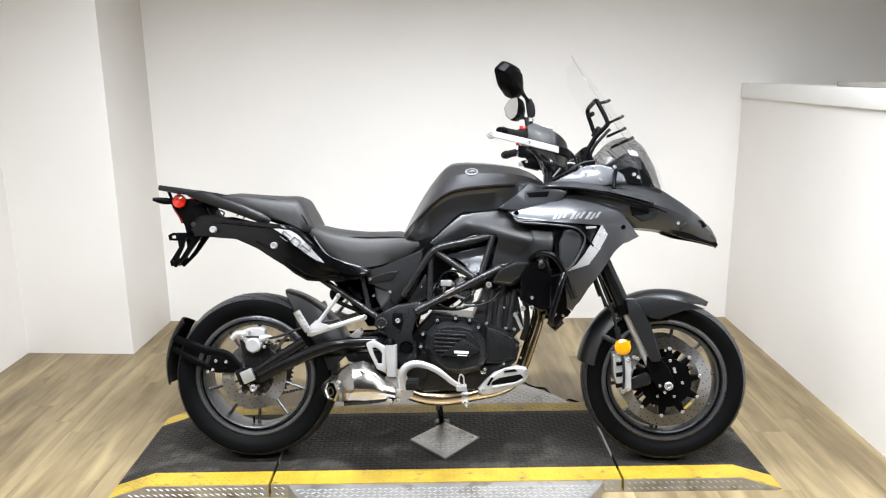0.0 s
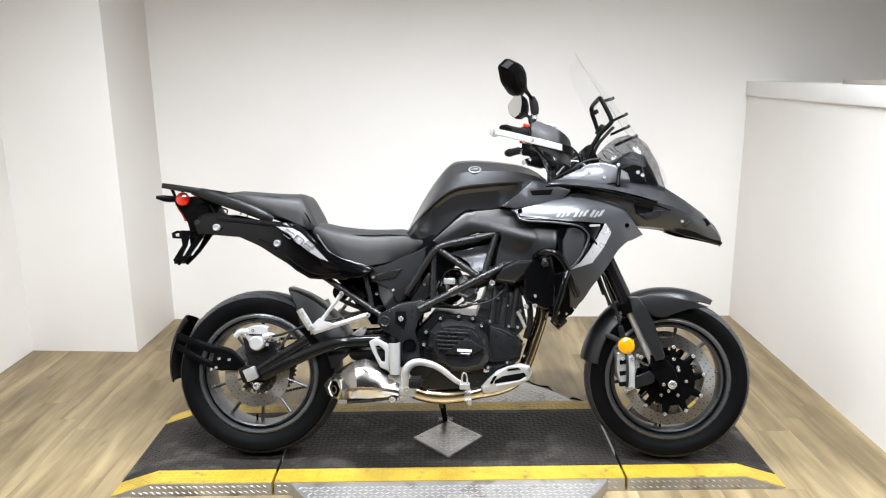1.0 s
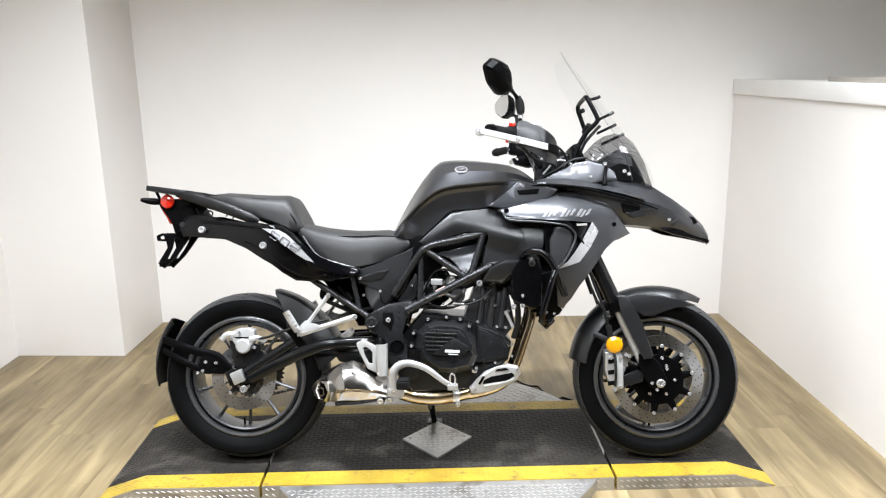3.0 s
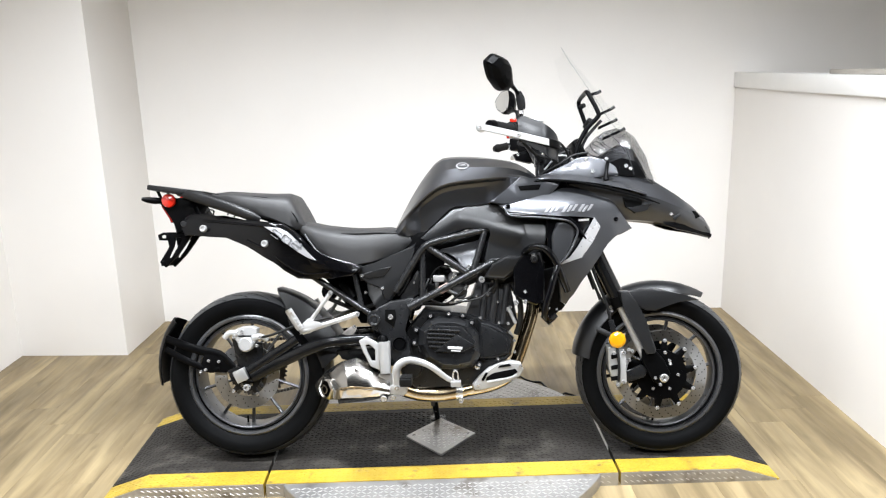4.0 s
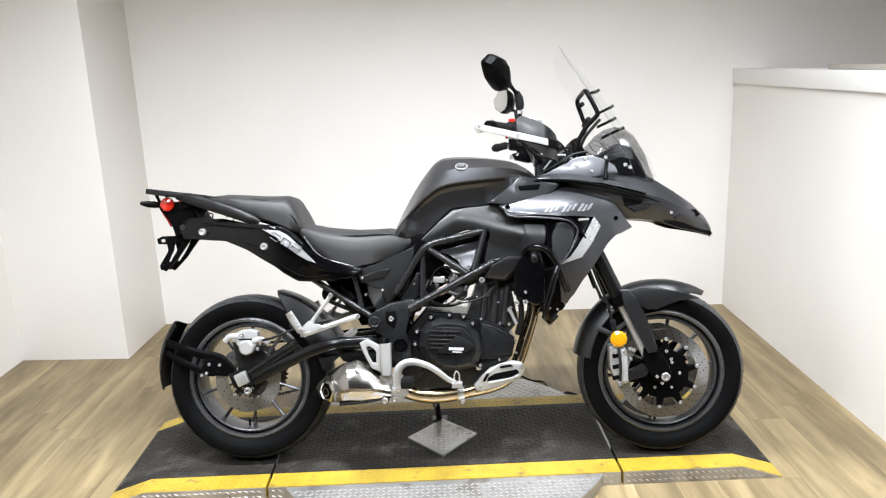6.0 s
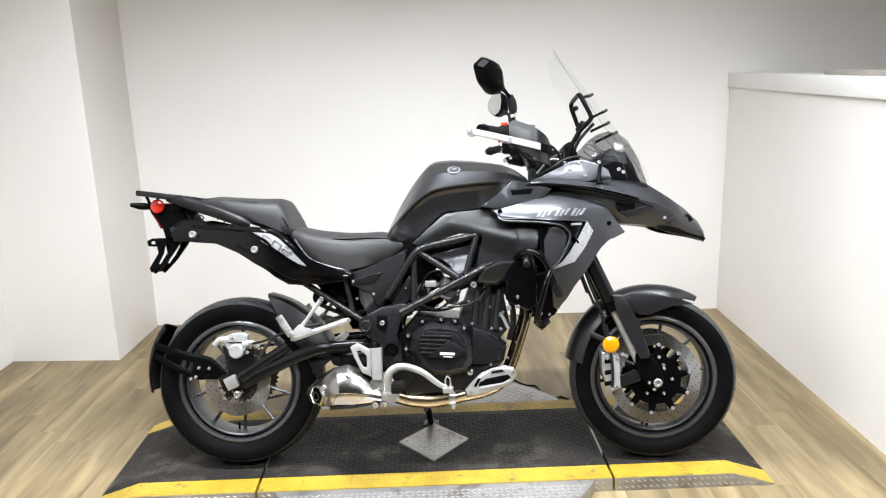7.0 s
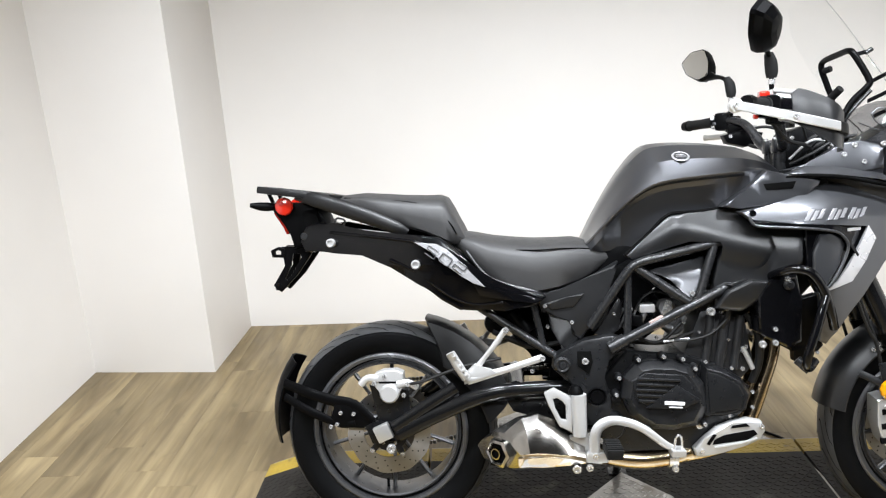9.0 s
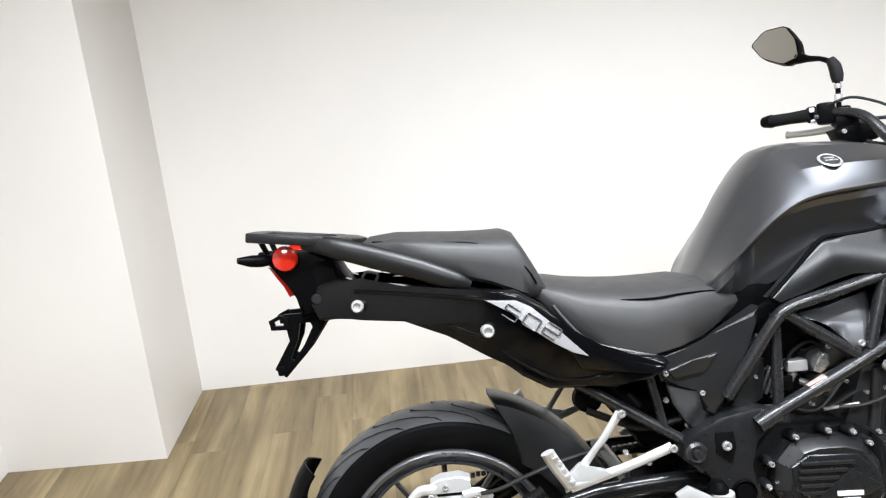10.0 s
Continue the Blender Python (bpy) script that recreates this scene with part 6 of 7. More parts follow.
# ---- front end ----
def fork():
    d = Vector((0.166, 0, -0.358)).normalized()
    top = Vector((0.412, 0, 1.010))
    for s in (-1, 1):
        y = Vector((0, s * 0.098, 0))
        part("fork_upper", steered(tube([top + y, top + y + d * 0.48], 0.0275, 20, 1)), ARM_PAINT, bike, "black upper fork tube")
        part("fork_collar", steered(tube([top + y + d * 0.455, top + y + d * 0.495], 0.031, 20, 1)), BLACK_PLASTIC, bike)
        part("fork_slider", steered(tube([top + y + d * 0.48, top + y + d * 0.70], 0.0175, 20, 1)), SILVER, bike, "bright silver inner fork tube")
        guard = prism([(0.606, 0.618), (0.640, 0.618), (0.672, 0.575), (0.700, 0.520), (0.738, 0.410), (0.735, 0.392), (0.706, 0.388), (0.664, 0.470), (0.624, 0.555)], s * 0.140, s * 0.112, 0.006, 3)
        part("fork_guard", steered(guard), GREY_PLASTIC, bike, "dark grey fork guard")
        lower = prism([(0.690, 0.405), (0.735, 0.405), (0.770, 0.365), (0.792, 0.315), (0.785, 0.285), (0.760, 0.275), (0.735, 0.283), (0.712, 0.320), (0.692, 0.36)], s * 0.124, s * 0.092, 0.008, 3)
        foot = part("fork_foot", steered(lower), BLACK_PLASTIC, bike, "black cast fork foot")
        part("axle_bolt", steered(bolt((0.768, s * 0.124, 0.300), 0.0155, 0.010, s)), CHROME, foot)
        for x, z in ((0.756, 0.276), (0.738, 0.300), (0.772, 0.392), (0.790, 0.352)):
            part("pinch_bolt", steered(bolt((x, s * 0.123, z), 0.006, 0.006, s)), CHROME, foot)
        # radial caliper on the trailing side of the leg
        cal = part("front_caliper", steered(prism([(0.570, 0.410), (0.596, 0.418), (0.628, 0.404), (0.636, 0.360), (0.634, 0.280), (0.608, 0.268), (0.588, 0.290), (0.572, 0.340)], s * 0.128, s * 0.055, 0.007, 3)), ALLOY, bike, "silver front brake caliper")
        part("caliper_plate", steered(prism([(0.612, 0.400), (0.632, 0.398), (0.636, 0.284), (0.614, 0.280)], s * 0.1335, s * 0.120, 0.003, 2)), SILVER, cal)
        for z in (0.385, 0.345, 0.305):
            part("caliper_slot", steered(prism([(0.580, z), (0.604, z + 0.004), (0.604, z - 0.012), (0.582, z - 0.016)], s * 0.1292, s * 0.120, 0.001)), RECESS_SHADE, cal)
        part("caliper_mount", steered(prism([(0.632, 0.318), (0.690, 0.345), (0.715, 0.330), (0.700, 0.300), (0.640, 0.282)], s * 0.116, s * 0.098, 0.004)), ENGINE, cal)
        for x, z in ((0.624, 0.394), (0.624, 0.288), (0.604, 0.276), (0.590, 0.392), (0.643, 0.405), (0.655, 0.400)):
            part("caliper_bolt", steered(bolt((x, s * 0.132, z), 0.0068, 0.008, s)), CHROME, cal)
        part("brake_hose", steered(tube([(0.606, s * 0.137, 0.290), (0.608, s * 0.141, 0.34), (0.604, s * 0.132, 0.395), (0.592, s * 0.110, 0.46), (0.565, s * 0.115, 0.57), (0.53, s * 0.12, 0.66), (0.49, s * 0.115, 0.78)], 0.0048, 8, 6)), CABLE, bike)
        bracket = part("reflector_bracket", steered(box((0.592, s * 0.118, 0.468), (0.020, 0.006, 0.085), 0.002, Matrix.Rotation(radians(-14), 4, "Y"))), ENGINE, bike)
        lens = lathe([(0.0005, s * 0.0), (0.030, s * 0.0), (0.031, s * 0.003), (0.029, s * 0.009), (0.020, s * 0.0125), (0.0005, s * 0.014)], (0.603, s * 0.128, 0.440), 12)
        part("reflector", steered(lens), AMBER_LENS, bracket, "round amber side reflector", 4.0)
    for z, x in ((0.990, 0.405), (0.80, 0.492)):
        part("triple_clamp", steered(box((x - 0.01, 0, z), (0.075, 0.265, 0.035), 0.008, Matrix.Rotation(radians(-24.9), 4, "Y"))), ENGINE, bike, "black fork clamp")
    part("steering_head", tube([(0.365, 0, 1.04), (0.475, 0, 0.79)], 0.032, 20, 1), FRAME, bike)


fork()


def front_fender():
    rows = []
    for i in range(22):
        u = i / 21
        a = radians(168 - 107 * u)
        r = 0.327 + 0.016 * math.sin(math.pi * u) + 0.006 * max(0.0, u - 0.72) / 0.28
        w = 0.076 - 0.010 * max(0.0, u - 0.6) / 0.4 - 0.058 * (max(0.0, u - 0.80) / 0.20) ** 1.5
        side_drop = 0.056 if u < 0.66 else 0.056 - 0.040 * (u - 0.66) / 0.34
        c = FRONT + Vector((r * math.cos(a), 0, r * math.sin(a)))
        d = Vector((math.cos(a), 0, math.sin(a)))
        rows.append([c + Vector((0, s * w, 0)) - d * (side_drop * abs(s) ** 3.0) for s in (-1, -0.97, -0.9, -0.78, -0.6, -0.3, 0, 0.3, 0.6, 0.78, 0.9, 0.97, 1)])
    bm = loft([[*r, *[p - (p - FRONT).normalized() * 0.004 for p in r[::-1]]] for r in rows])
    part("front_fender", steered(bm), GREY_PLASTIC, bike, "dark grey front mudguard", 30.0)
    for s in (-1, 1):
        fin = prism([(0.640, 0.608), (0.690, 0.622), (0.760, 0.620), (0.850, 0.596), (0.900, 0.578), (0.828, 0.571), (0.780, 0.560), (0.750, 0.539), (0.715, 0.540), (0.690, 0.550), (0.660, 0.580)], s * 0.088, s * 0.074, 0.005, 2)
        part("fender_side", steered(fin), GREY_PLASTIC, bike)
        arm = tube([(0.535, s * 0.092, 0.475), (0.580, s * 0.110, 0.455), (0.625, s * 0.115, 0.435)], 0.010, 8, 2, flat=0.5)
        part("fender_stay", steered(arm), GREY_PLASTIC, bike)
        for x, z in ((0.572, 0.538), (0.586, 0.553), (0.588, 0.540)):
            part("fender_bolt", steered(bolt((x, s * 0.082, z), 0.0062, 0.010, s)), CHROME, bike)


front_fender()


# ---- seats and tail ----
def seats():
    def seat_rings(rows):
        rings = []
        for x, zt, zb, w, crown in rows:
            zm = zt - (zt - zb) * 0.30
            rings.append(half_ring(x, [(0, zt + crown), (w * 0.45, zt + crown * 0.7), (w * 0.74, zt - 0.006), (w * 0.90, zt - (zt - zb) * 0.14), (w * 0.985, zm), (w, zt - (zt - zb) * 0.6), (w * 0.97, zb + 0.008), (w * 0.90, zb), (0, zb)]))
        return rings
    rider = [(-0.562, 0.872, 0.852, 0.090, 0.002), (-0.540, 0.884, 0.835, 0.108, 0.004), (-0.50, 0.878, 0.790, 0.122, 0.004), (-0.455, 0.868, 0.748, 0.138, 0.004), (-0.40, 0.861, 0.730, 0.150, 0.004), (-0.34, 0.856, 0.717, 0.152, 0.004),
             (-0.28, 0.856, 0.727, 0.144, 0.004), (-0.225, 0.857, 0.744, 0.128, 0.005), (-0.185, 0.850, 0.764, 0.112, 0.005), (-0.145, 0.832, 0.790, 0.100, 0.004), (-0.120, 0.818, 0.800, 0.090, 0.002)]
    part("rider_seat", loft(seat_rings(rider)), VINYL, bike, "black stitched vinyl rider seat", 40.0)
    rear = [(-0.892, 0.986, 0.972, 0.070, 0.002), (-0.870, 0.998, 0.966, 0.098, 0.004), (-0.815, 1.002, 0.950, 0.112, 0.005), (-0.76, 0.998, 0.930, 0.120, 0.005), (-0.70, 0.993, 0.908, 0.124, 0.005), (-0.64, 0.990, 0.890, 0.126, 0.005),
            (-0.595, 0.990, 0.870, 0.126, 0.005), (-0.580, 0.984, 0.862, 0.125, 0.005), (-0.563, 0.955, 0.856, 0.121, 0.004), (-0.545, 0.918, 0.855, 0.114, 0.003), (-0.530, 0.884, 0.858, 0.104, 0.002), (-0.522, 0.868, 0.860, 0.096, 0.001)]
    part("pillion_seat", loft(seat_rings(rear)), VINYL, bike, "black stitched vinyl pillion seat", 40.0)
    both("seat_seam", tube([(-0.860, -0.093, 0.993), (-0.76, -0.107, 0.985), (-0.66, -0.113, 0.974), (-0.60, -0.118, 0.950), (-0.565, -0.121, 0.912), (-0.550, -0.118, 0.884)], 0.0019, 6, 6), RECESS_SHADE, bike, "stitched seam")
    both("seat_seam", tube([(-0.535, -0.098, 0.862), (-0.45, -0.126, 0.842), (-0.34, -0.140, 0.836), (-0.26, -0.128, 0.838), (-0.18, -0.103, 0.832), (-0.13, -0.092, 0.812)], 0.0019, 6, 6), RECESS_SHADE, bike, "stitched seam")


seats()


def tail():
    def tail_w(x, z):
        middle = 0.865 - 0.60 * max(0.0, x + 0.66)
        return -0.172 + 0.27 * max(0.0, -0.64 - x) - 0.02 * max(0.0, x + 0.50) + 3.0 * min(0.08, abs(z - middle)) ** 2
    panel = prism([(-0.940, 0.930), (-0.893, 0.912), (-0.810, 0.902), (-0.728, 0.893), (-0.660, 0.886), (-0.598, 0.878), (-0.556, 0.850), (-0.520, 0.810), (-0.486, 0.772), (-0.454, 0.752), (-0.390, 0.736), (-0.322, 0.721), (-0.314, 0.710),
                   (-0.334, 0.694), (-0.364, 0.681), (-0.425, 0.684), (-0.470, 0.678), (-0.504, 0.674), (-0.549, 0.677), (-0.600, 0.707), (-0.660, 0.762), (-0.731, 0.806), (-0.813, 0.830), (-0.891, 0.846), (-0.985, 0.838), (-1.000, 0.870), (-0.985, 0.915)],
                  0.0, 0.035, 0.014, 4, 0.04, tail_w)
    both("tail_panel", panel, GLOSS_BLACK, bike, "gloss black tail side panel")
    both("tail_edge", prism([(-0.520, 0.770), (-0.454, 0.738), (-0.390, 0.722), (-0.325, 0.706), (-0.345, 0.694), (-0.42, 0.706), (-0.49, 0.716)], -0.005, 0.02, 0.004, 2, 0.05, tail_w), GLOSS_BLACK, bike)
    both("tail_flash", prism([(-0.664, 0.868), (-0.604, 0.862), (-0.578, 0.848), (-0.546, 0.818), (-0.512, 0.780), (-0.476, 0.742), (-0.506, 0.752), (-0.542, 0.775), (-0.577, 0.803), (-0.618, 0.842)], -0.0075, 0.012, 0.001, 1, 0.02, tail_w), DECAL_SILVER, bike, "white tail graphic with the number 502")
    # Raised tubes added along the panel edges so highlight lines show there.
    for line in (((-0.905, 0.896), (-0.81, 0.886), (-0.73, 0.877), (-0.66, 0.868), (-0.61, 0.852)), ((-0.735, 0.818), (-0.665, 0.785), (-0.60, 0.735), (-0.55, 0.704), (-0.50, 0.692), (-0.43, 0.698))):
        both("tail_rib", tube([(x, tail_w(x, z) - 0.0015, z) for x, z in line], 0.0042, 8, 6), GLOSS_BLACK, bike)
    # the number in squared single-line figures along the flash
    start, run = Vector((-0.638, 0.0, 0.838)), Vector((0.118, 0.0, -0.092)).normalized()
    rise = Vector((-run.z, 0.0, run.x))
    figures = {"5": [(1, 1), (0, 1), (0, 0.55), (1, 0.55), (1, 0), (0, 0)], "0": [(0, 0), (0, 1), (1, 1), (1, 0), (0, 0)], "2": [(0, 1), (1, 1), (1, 0.5), (0, 0.5), (0, 0), (1, 0)]}
    for k, figure in enumerate("502"):
        line = []
        for (ua, va), (ub, vb) in zip(figures[figure], figures[figure][1:]):
            for q in (0.06, 0.5, 0.94):
                p = start + run * (0.042 * k + 0.031 * (ua + (ub - ua) * q)) + rise * (0.003 + 0.024 * (va + (vb - va) * q) + 0.012 * k / 2)
                line.append((p.x, tail_w(p.x, p.z) - 0.0090, p.z))
        both("number", tube(line, 0.0016, 6, 1, straight=True), DECAL_INK, bike, "outlined figure of the number 502")
    both("seat_trim", tube([(-0.525, -0.128, 0.838), (-0.505, -0.134, 0.808), (-0.475, -0.140, 0.772), (-0.44, -0.145, 0.752), (-0.36, -0.148, 0.728), (-0.32, -0.146, 0.716)], 0.0045, 8, 5), GREY_PLASTIC, bike)
    for x, z, r in ((-0.902, 0.866, 0.0128), (-0.662, 0.806, 0.0128)):
        for s in (-1, 1):
            y = s * (-tail_w(x, z) + 0.001)
            part("pannier_mount", lathe([(0.0005, s * 0.012), (0.007, s * 0.012), (0.008, s * 0.016), (r * 0.8, s * 0.016), (r, s * 0.012), (r, s * -0.004), (0.0005, s * -0.004)], (x, y, z), 22), SILVER, bike, "bright round pannier mount")
    both("panel_cap", lathe([(0.0005, -0.003), (0.009, -0.003), (0.011, 0.0), (0.0005, 0.0)], (-0.985, -0.079, 0.886), 18), GREY_PLASTIC, bike)
    part("tail_core", loft([half_ring(x, [(0, zt), (w * 0.8, zt), (w, zt - 0.02), (w * 0.9, zb), (0, zb)]) for x, zt, zb, w in
                            ((-1.02, 0.965, 0.885, 0.055), (-0.98, 0.975, 0.85, 0.07), (-0.945, 0.965, 0.86, 0.080), (-0.925, 0.900, 0.86, 0.085), (-0.75, 0.880, 0.83, 0.095), (-0.60, 0.85, 0.74, 0.10), (-0.50, 0.80, 0.70, 0.10), (-0.38, 0.74, 0.69, 0.10))]), BLACK_PLASTIC, bike)
    # luggage rack with grab handles
    rack = part("luggage_rack", ring_plate([(-1.118, 0.0), (-1.110, -0.100), (-1.02, -0.108), (-0.90, -0.105), (-0.875, 0.0), (-0.90, 0.105), (-1.02, 0.108), (-1.110, 0.100)],
                                           [(-1.088, 0.0), (-1.084, -0.072), (-1.02, -0.078), (-0.95, -0.070), (-0.935, 0.0), (-0.95, 0.070), (-1.02, 0.078), (-1.084, 0.072)], -0.009, 0.011, 0.004), SATIN_BLACK, bike, "black luggage rack over the tail")
    rack.matrix_basis = pose(0, 0, 0) @ Matrix.Translation((-1.0, 0, 1.010)) @ Matrix.Rotation(radians(8), 4, "Y") @ Matrix.Rotation(radians(-90), 4, "X") @ Matrix.Translation((1.0, 0, 0))
    for y in (-0.03, 0.03):
        part("rack_bar", tube([(-1.09, y, 1.022), (-0.94, y, 1.001)], 0.006, 8, 1), BLACK_PLASTIC, bike)
    both("rack_post", tube([(-1.092, -0.05, 1.018), (-1.080, -0.045, 0.985)], 0.006, 8, 1), BLACK_PLASTIC, bike)
    both("rack_post", tube([(-0.985, -0.06, 1.002), (-0.975, -0.055, 0.965)], 0.010, 8, 1), BLACK_PLASTIC, bike)
    both("grab_handle", tube([(-1.00, -0.085, 1.004), (-0.94, -0.108, 0.990), (-0.86, -0.126, 0.964), (-0.78, -0.136, 0.936), (-0.715, -0.140, 0.908), (-0.684, -0.134, 0.894)], [0.013, 0.021, 0.023, 0.022, 0.019, 0.010], 8, 5, flat=0.55), SATIN_BLACK, bike, "dark pillion grab handle", 50.0)
    both("strap_hook", tube([(-0.86, -0.120, 0.915), (-0.855, -0.128, 0.930), (-0.875, -0.128, 0.936), (-0.885, -0.122, 0.925)], 0.003, 8, 4), FRAME, bike)
    # lamps
    lamp = part("tail_lamp", prism([(-1.082, 0.958), (-1.045, 0.950), (-1.036, 0.920), (-1.030, 0.896), (-1.045, 0.892), (-1.053, 0.914), (-1.063, 0.937)], -0.05, 0.05, 0.004), RED_LENS, bike, "red tail lamp lens")
    part("lamp_housing", prism([(-1.085, 0.985), (-0.955, 0.985), (-0.930, 0.935), (-0.905, 0.900), (-0.96, 0.865), (-1.02, 0.850), (-1.035, 0.925), (-1.078, 0.962)], -0.066, 0.066, 0.010, 2), BLACK_PLASTIC, bike)
    for s in (-1, 1):
        part("side_reflector", lathe([(0.0005, s * 0.0), (0.0255, s * 0.0), (0.0265, s * 0.003), (0.024, s * 0.009), (0.015, s * 0.012), (0.0005, s * 0.013)], (-1.040, s * 0.072, 0.974), 30), RED_LENS, bike, "round red side reflector")
        part("rear_indicator", tube([(-1.06, s * 0.055, 0.974), (-1.095, s * 0.085, 0.975), (-1.128, s * 0.105, 0.980)], [0.008, 0.013, 0.012, 0.006], 12, 4), BLACK_PLASTIC, bike, "black rear indicator stalk")
    # number plate holder: two struts and a crossbar
    both("plate_holder", ring_plate([(-1.064, 0.856), (-1.055, 0.800), (-1.092, 0.742), (-1.070, 0.722), (-1.020, 0.772), (-0.970, 0.840), (-0.945, 0.856)],
                                    [(-1.030, 0.835), (-1.038, 0.800), (-1.058, 0.760), (-1.050, 0.757), (-1.025, 0.790), (-1.005, 0.825), (-1.008, 0.835)], -0.05, -0.035, 0.002), BLACK_PLASTIC, bike, "black number plate bracket")
    part("plate_crossbar", box((-1.078, 0, 0.738), (0.016, 0.11, 0.020), 0.004), BLACK_PLASTIC, bike)
    both("plate_clip", ring_plate([(-1.092, 0.846), (-1.070, 0.856), (-1.052, 0.850), (-1.050, 0.824), (-1.088, 0.826)], [(-1.082, 0.842), (-1.070, 0.847), (-1.062, 0.844), (-1.062, 0.833), (-1.080, 0.834)], -0.058, -0.042, 0.001), BLACK_PLASTIC, bike)


tail()


def widen_keeping_view():
    """Widens the body round engine and tank, less towards tail and nose; length and height are scaled to hold its
    outline in the camera's view.
    """
    wheels = {ob for w in (rear_wheel, front_wheel) for ob in (w, *w.children_recursive)}
    for ob in bike.children_recursive:
        if ob in wheels or ob.name.startswith("chain"):
            continue
        m = np.array(ob.matrix_basis)
        co = np.empty(len(ob.data.vertices) * 3)
        ob.data.vertices.foreach_get("co", co)
        x, y, z = m[:3, :3] @ co.reshape(-1, 3).T + m[:3, 3:]
        start = -0.62 - 0.26 * np.clip((z - 0.55) / 0.12, 0, 1)
        swell = 0.20 * np.clip((x - start) / 0.2, 0, 1) * np.clip((0.52 - x) / 0.2, 0, 1) * np.clip((z - 0.2) / 0.15, 0, 1)
        # Wider parts shrink about eye height so they look unmoved from the camera.
        slim = 1 - 0.377 * swell * np.abs(y)
        co = np.stack([x * (1 + 0.0155 * z) * slim, y * (1 + swell), 0.8 + (z - 0.8) * slim])
        ob.data.vertices.foreach_set("co", (np.linalg.inv(m[:3, :3]) @ (co - m[:3, 3:])).T.ravel())
        ob.data.update()


widen_keeping_view()


# ---- handlebar, mirrors and screen bracket ----
def strap(path, high, thick, up=(0, 0, 1), steps=6):
    """A flat bar on edge along a smooth path."""
    line = spline(path, steps)
    rings = []
    for i, c in enumerate(line):
        d = (line[min(i + 1, len(line) - 1)] - line[max(i - 1, 0)]).normalized()
        side = d.cross(Vector(up)).normalized() * (thick / 2)
        rise = Vector(up) * (high / 2)
        rings.append([c + side * a + rise * b for a, b in ((-1, -0.8), (-0.6, -1), (0.6, -1), (1, -0.8), (1, 0.8), (0.6, 1), (-0.6, 1), (-1, 0.8))])
    return loft(rings)


def mirror(s):
    """One mirror: nut, stem, rubber boot, arm, six-cornered shell and glass."""
    stem = part("mirror_stem", steered(tube([(0.274, s * 0.222, 1.205), (0.273, s * 0.222, 1.285)], 0.0062, 12, 1)), BLACK_PLASTIC, bike, "black mirror stem")
    part("stem_nut", steered(tube([(0.274, s * 0.222, 1.216), (0.274, s * 0.222, 1.236)], 0.0098, 6, 1, straight=True)), CHROME, stem, "bright mirror stem nut")
    part("stem_nut", steered(tube([(0.2735, s * 0.222, 1.250), (0.2735, s * 0.222, 1.262)], 0.0088, 12, 1, straight=True)), CHROME, stem)
    part("stem_boot", steered(tube([(0.2735, s * 0.222, 1.266), (0.273, s * 0.223, 1.282), (0.270, s * 0.226, 1.304), (0.263, s * 0.234, 1.324)], [0.0125, 0.0155, 0.0155, 0.011], 14, 4)), GRIP, stem, "black rubber boot")
    part("mirror_arm", steered(tube([(0.266, s * 0.231, 1.316), (0.252, s * 0.258, 1.330), (0.240, s * 0.300, 1.338), (0.230, s * 0.330, 1.346)], [0.0075, 0.0062, 0.0085, 0.016], 12, 4)), BLACK_PLASTIC, stem)
    c = Vector((0.200, 0.404, 1.392)) if s > 0 else Vector((0.186, -0.430, 1.362))
    out = Vector((-0.448, s * 0.894, 0.0))
    up = Vector((0.330, s * 0.166, 0.929))
    back = Vector((0.831, s * 0.417, -0.370))
    shape = [(0.086, 0.019), (0.050, 0.056), (-0.025, 0.054), (-0.072, 0.004), (-0.096, -0.052), (-0.047, -0.064), (0.032, -0.031)]
    shape = [(a[0] + (b[0] - a[0]) * k, a[1] + (b[1] - a[1]) * k) for a, b in zip(shape, shape[1:] + shape[:1]) for k in (0.12, 0.88)]

    shape = shape if s > 0 else [(u, v * 0.9) for u, v in shape]

    def ring(k, depth, lean=0.0):
        return [c + out * (u * k + lean) + up * (v * k) + back * depth for u, v in shape]
    shell = loft([ring(0.955, 0.002), ring(0.985, -0.003), ring(1.0, 0.004), ring(1.0, 0.010), ring(0.90, 0.026, -0.004), ring(0.62, 0.041, -0.010), ring(0.30, 0.047, -0.014)])
    part("mirror_shell", steered(shell), BLACK_PLASTIC, stem, "black faceted mirror shell", 18.0)
    part("mirror_glass", steered(loft([ring(0.93, 0.0005), ring(0.93, -0.0035)])), MIRROR, stem, "silvered mirror glass")


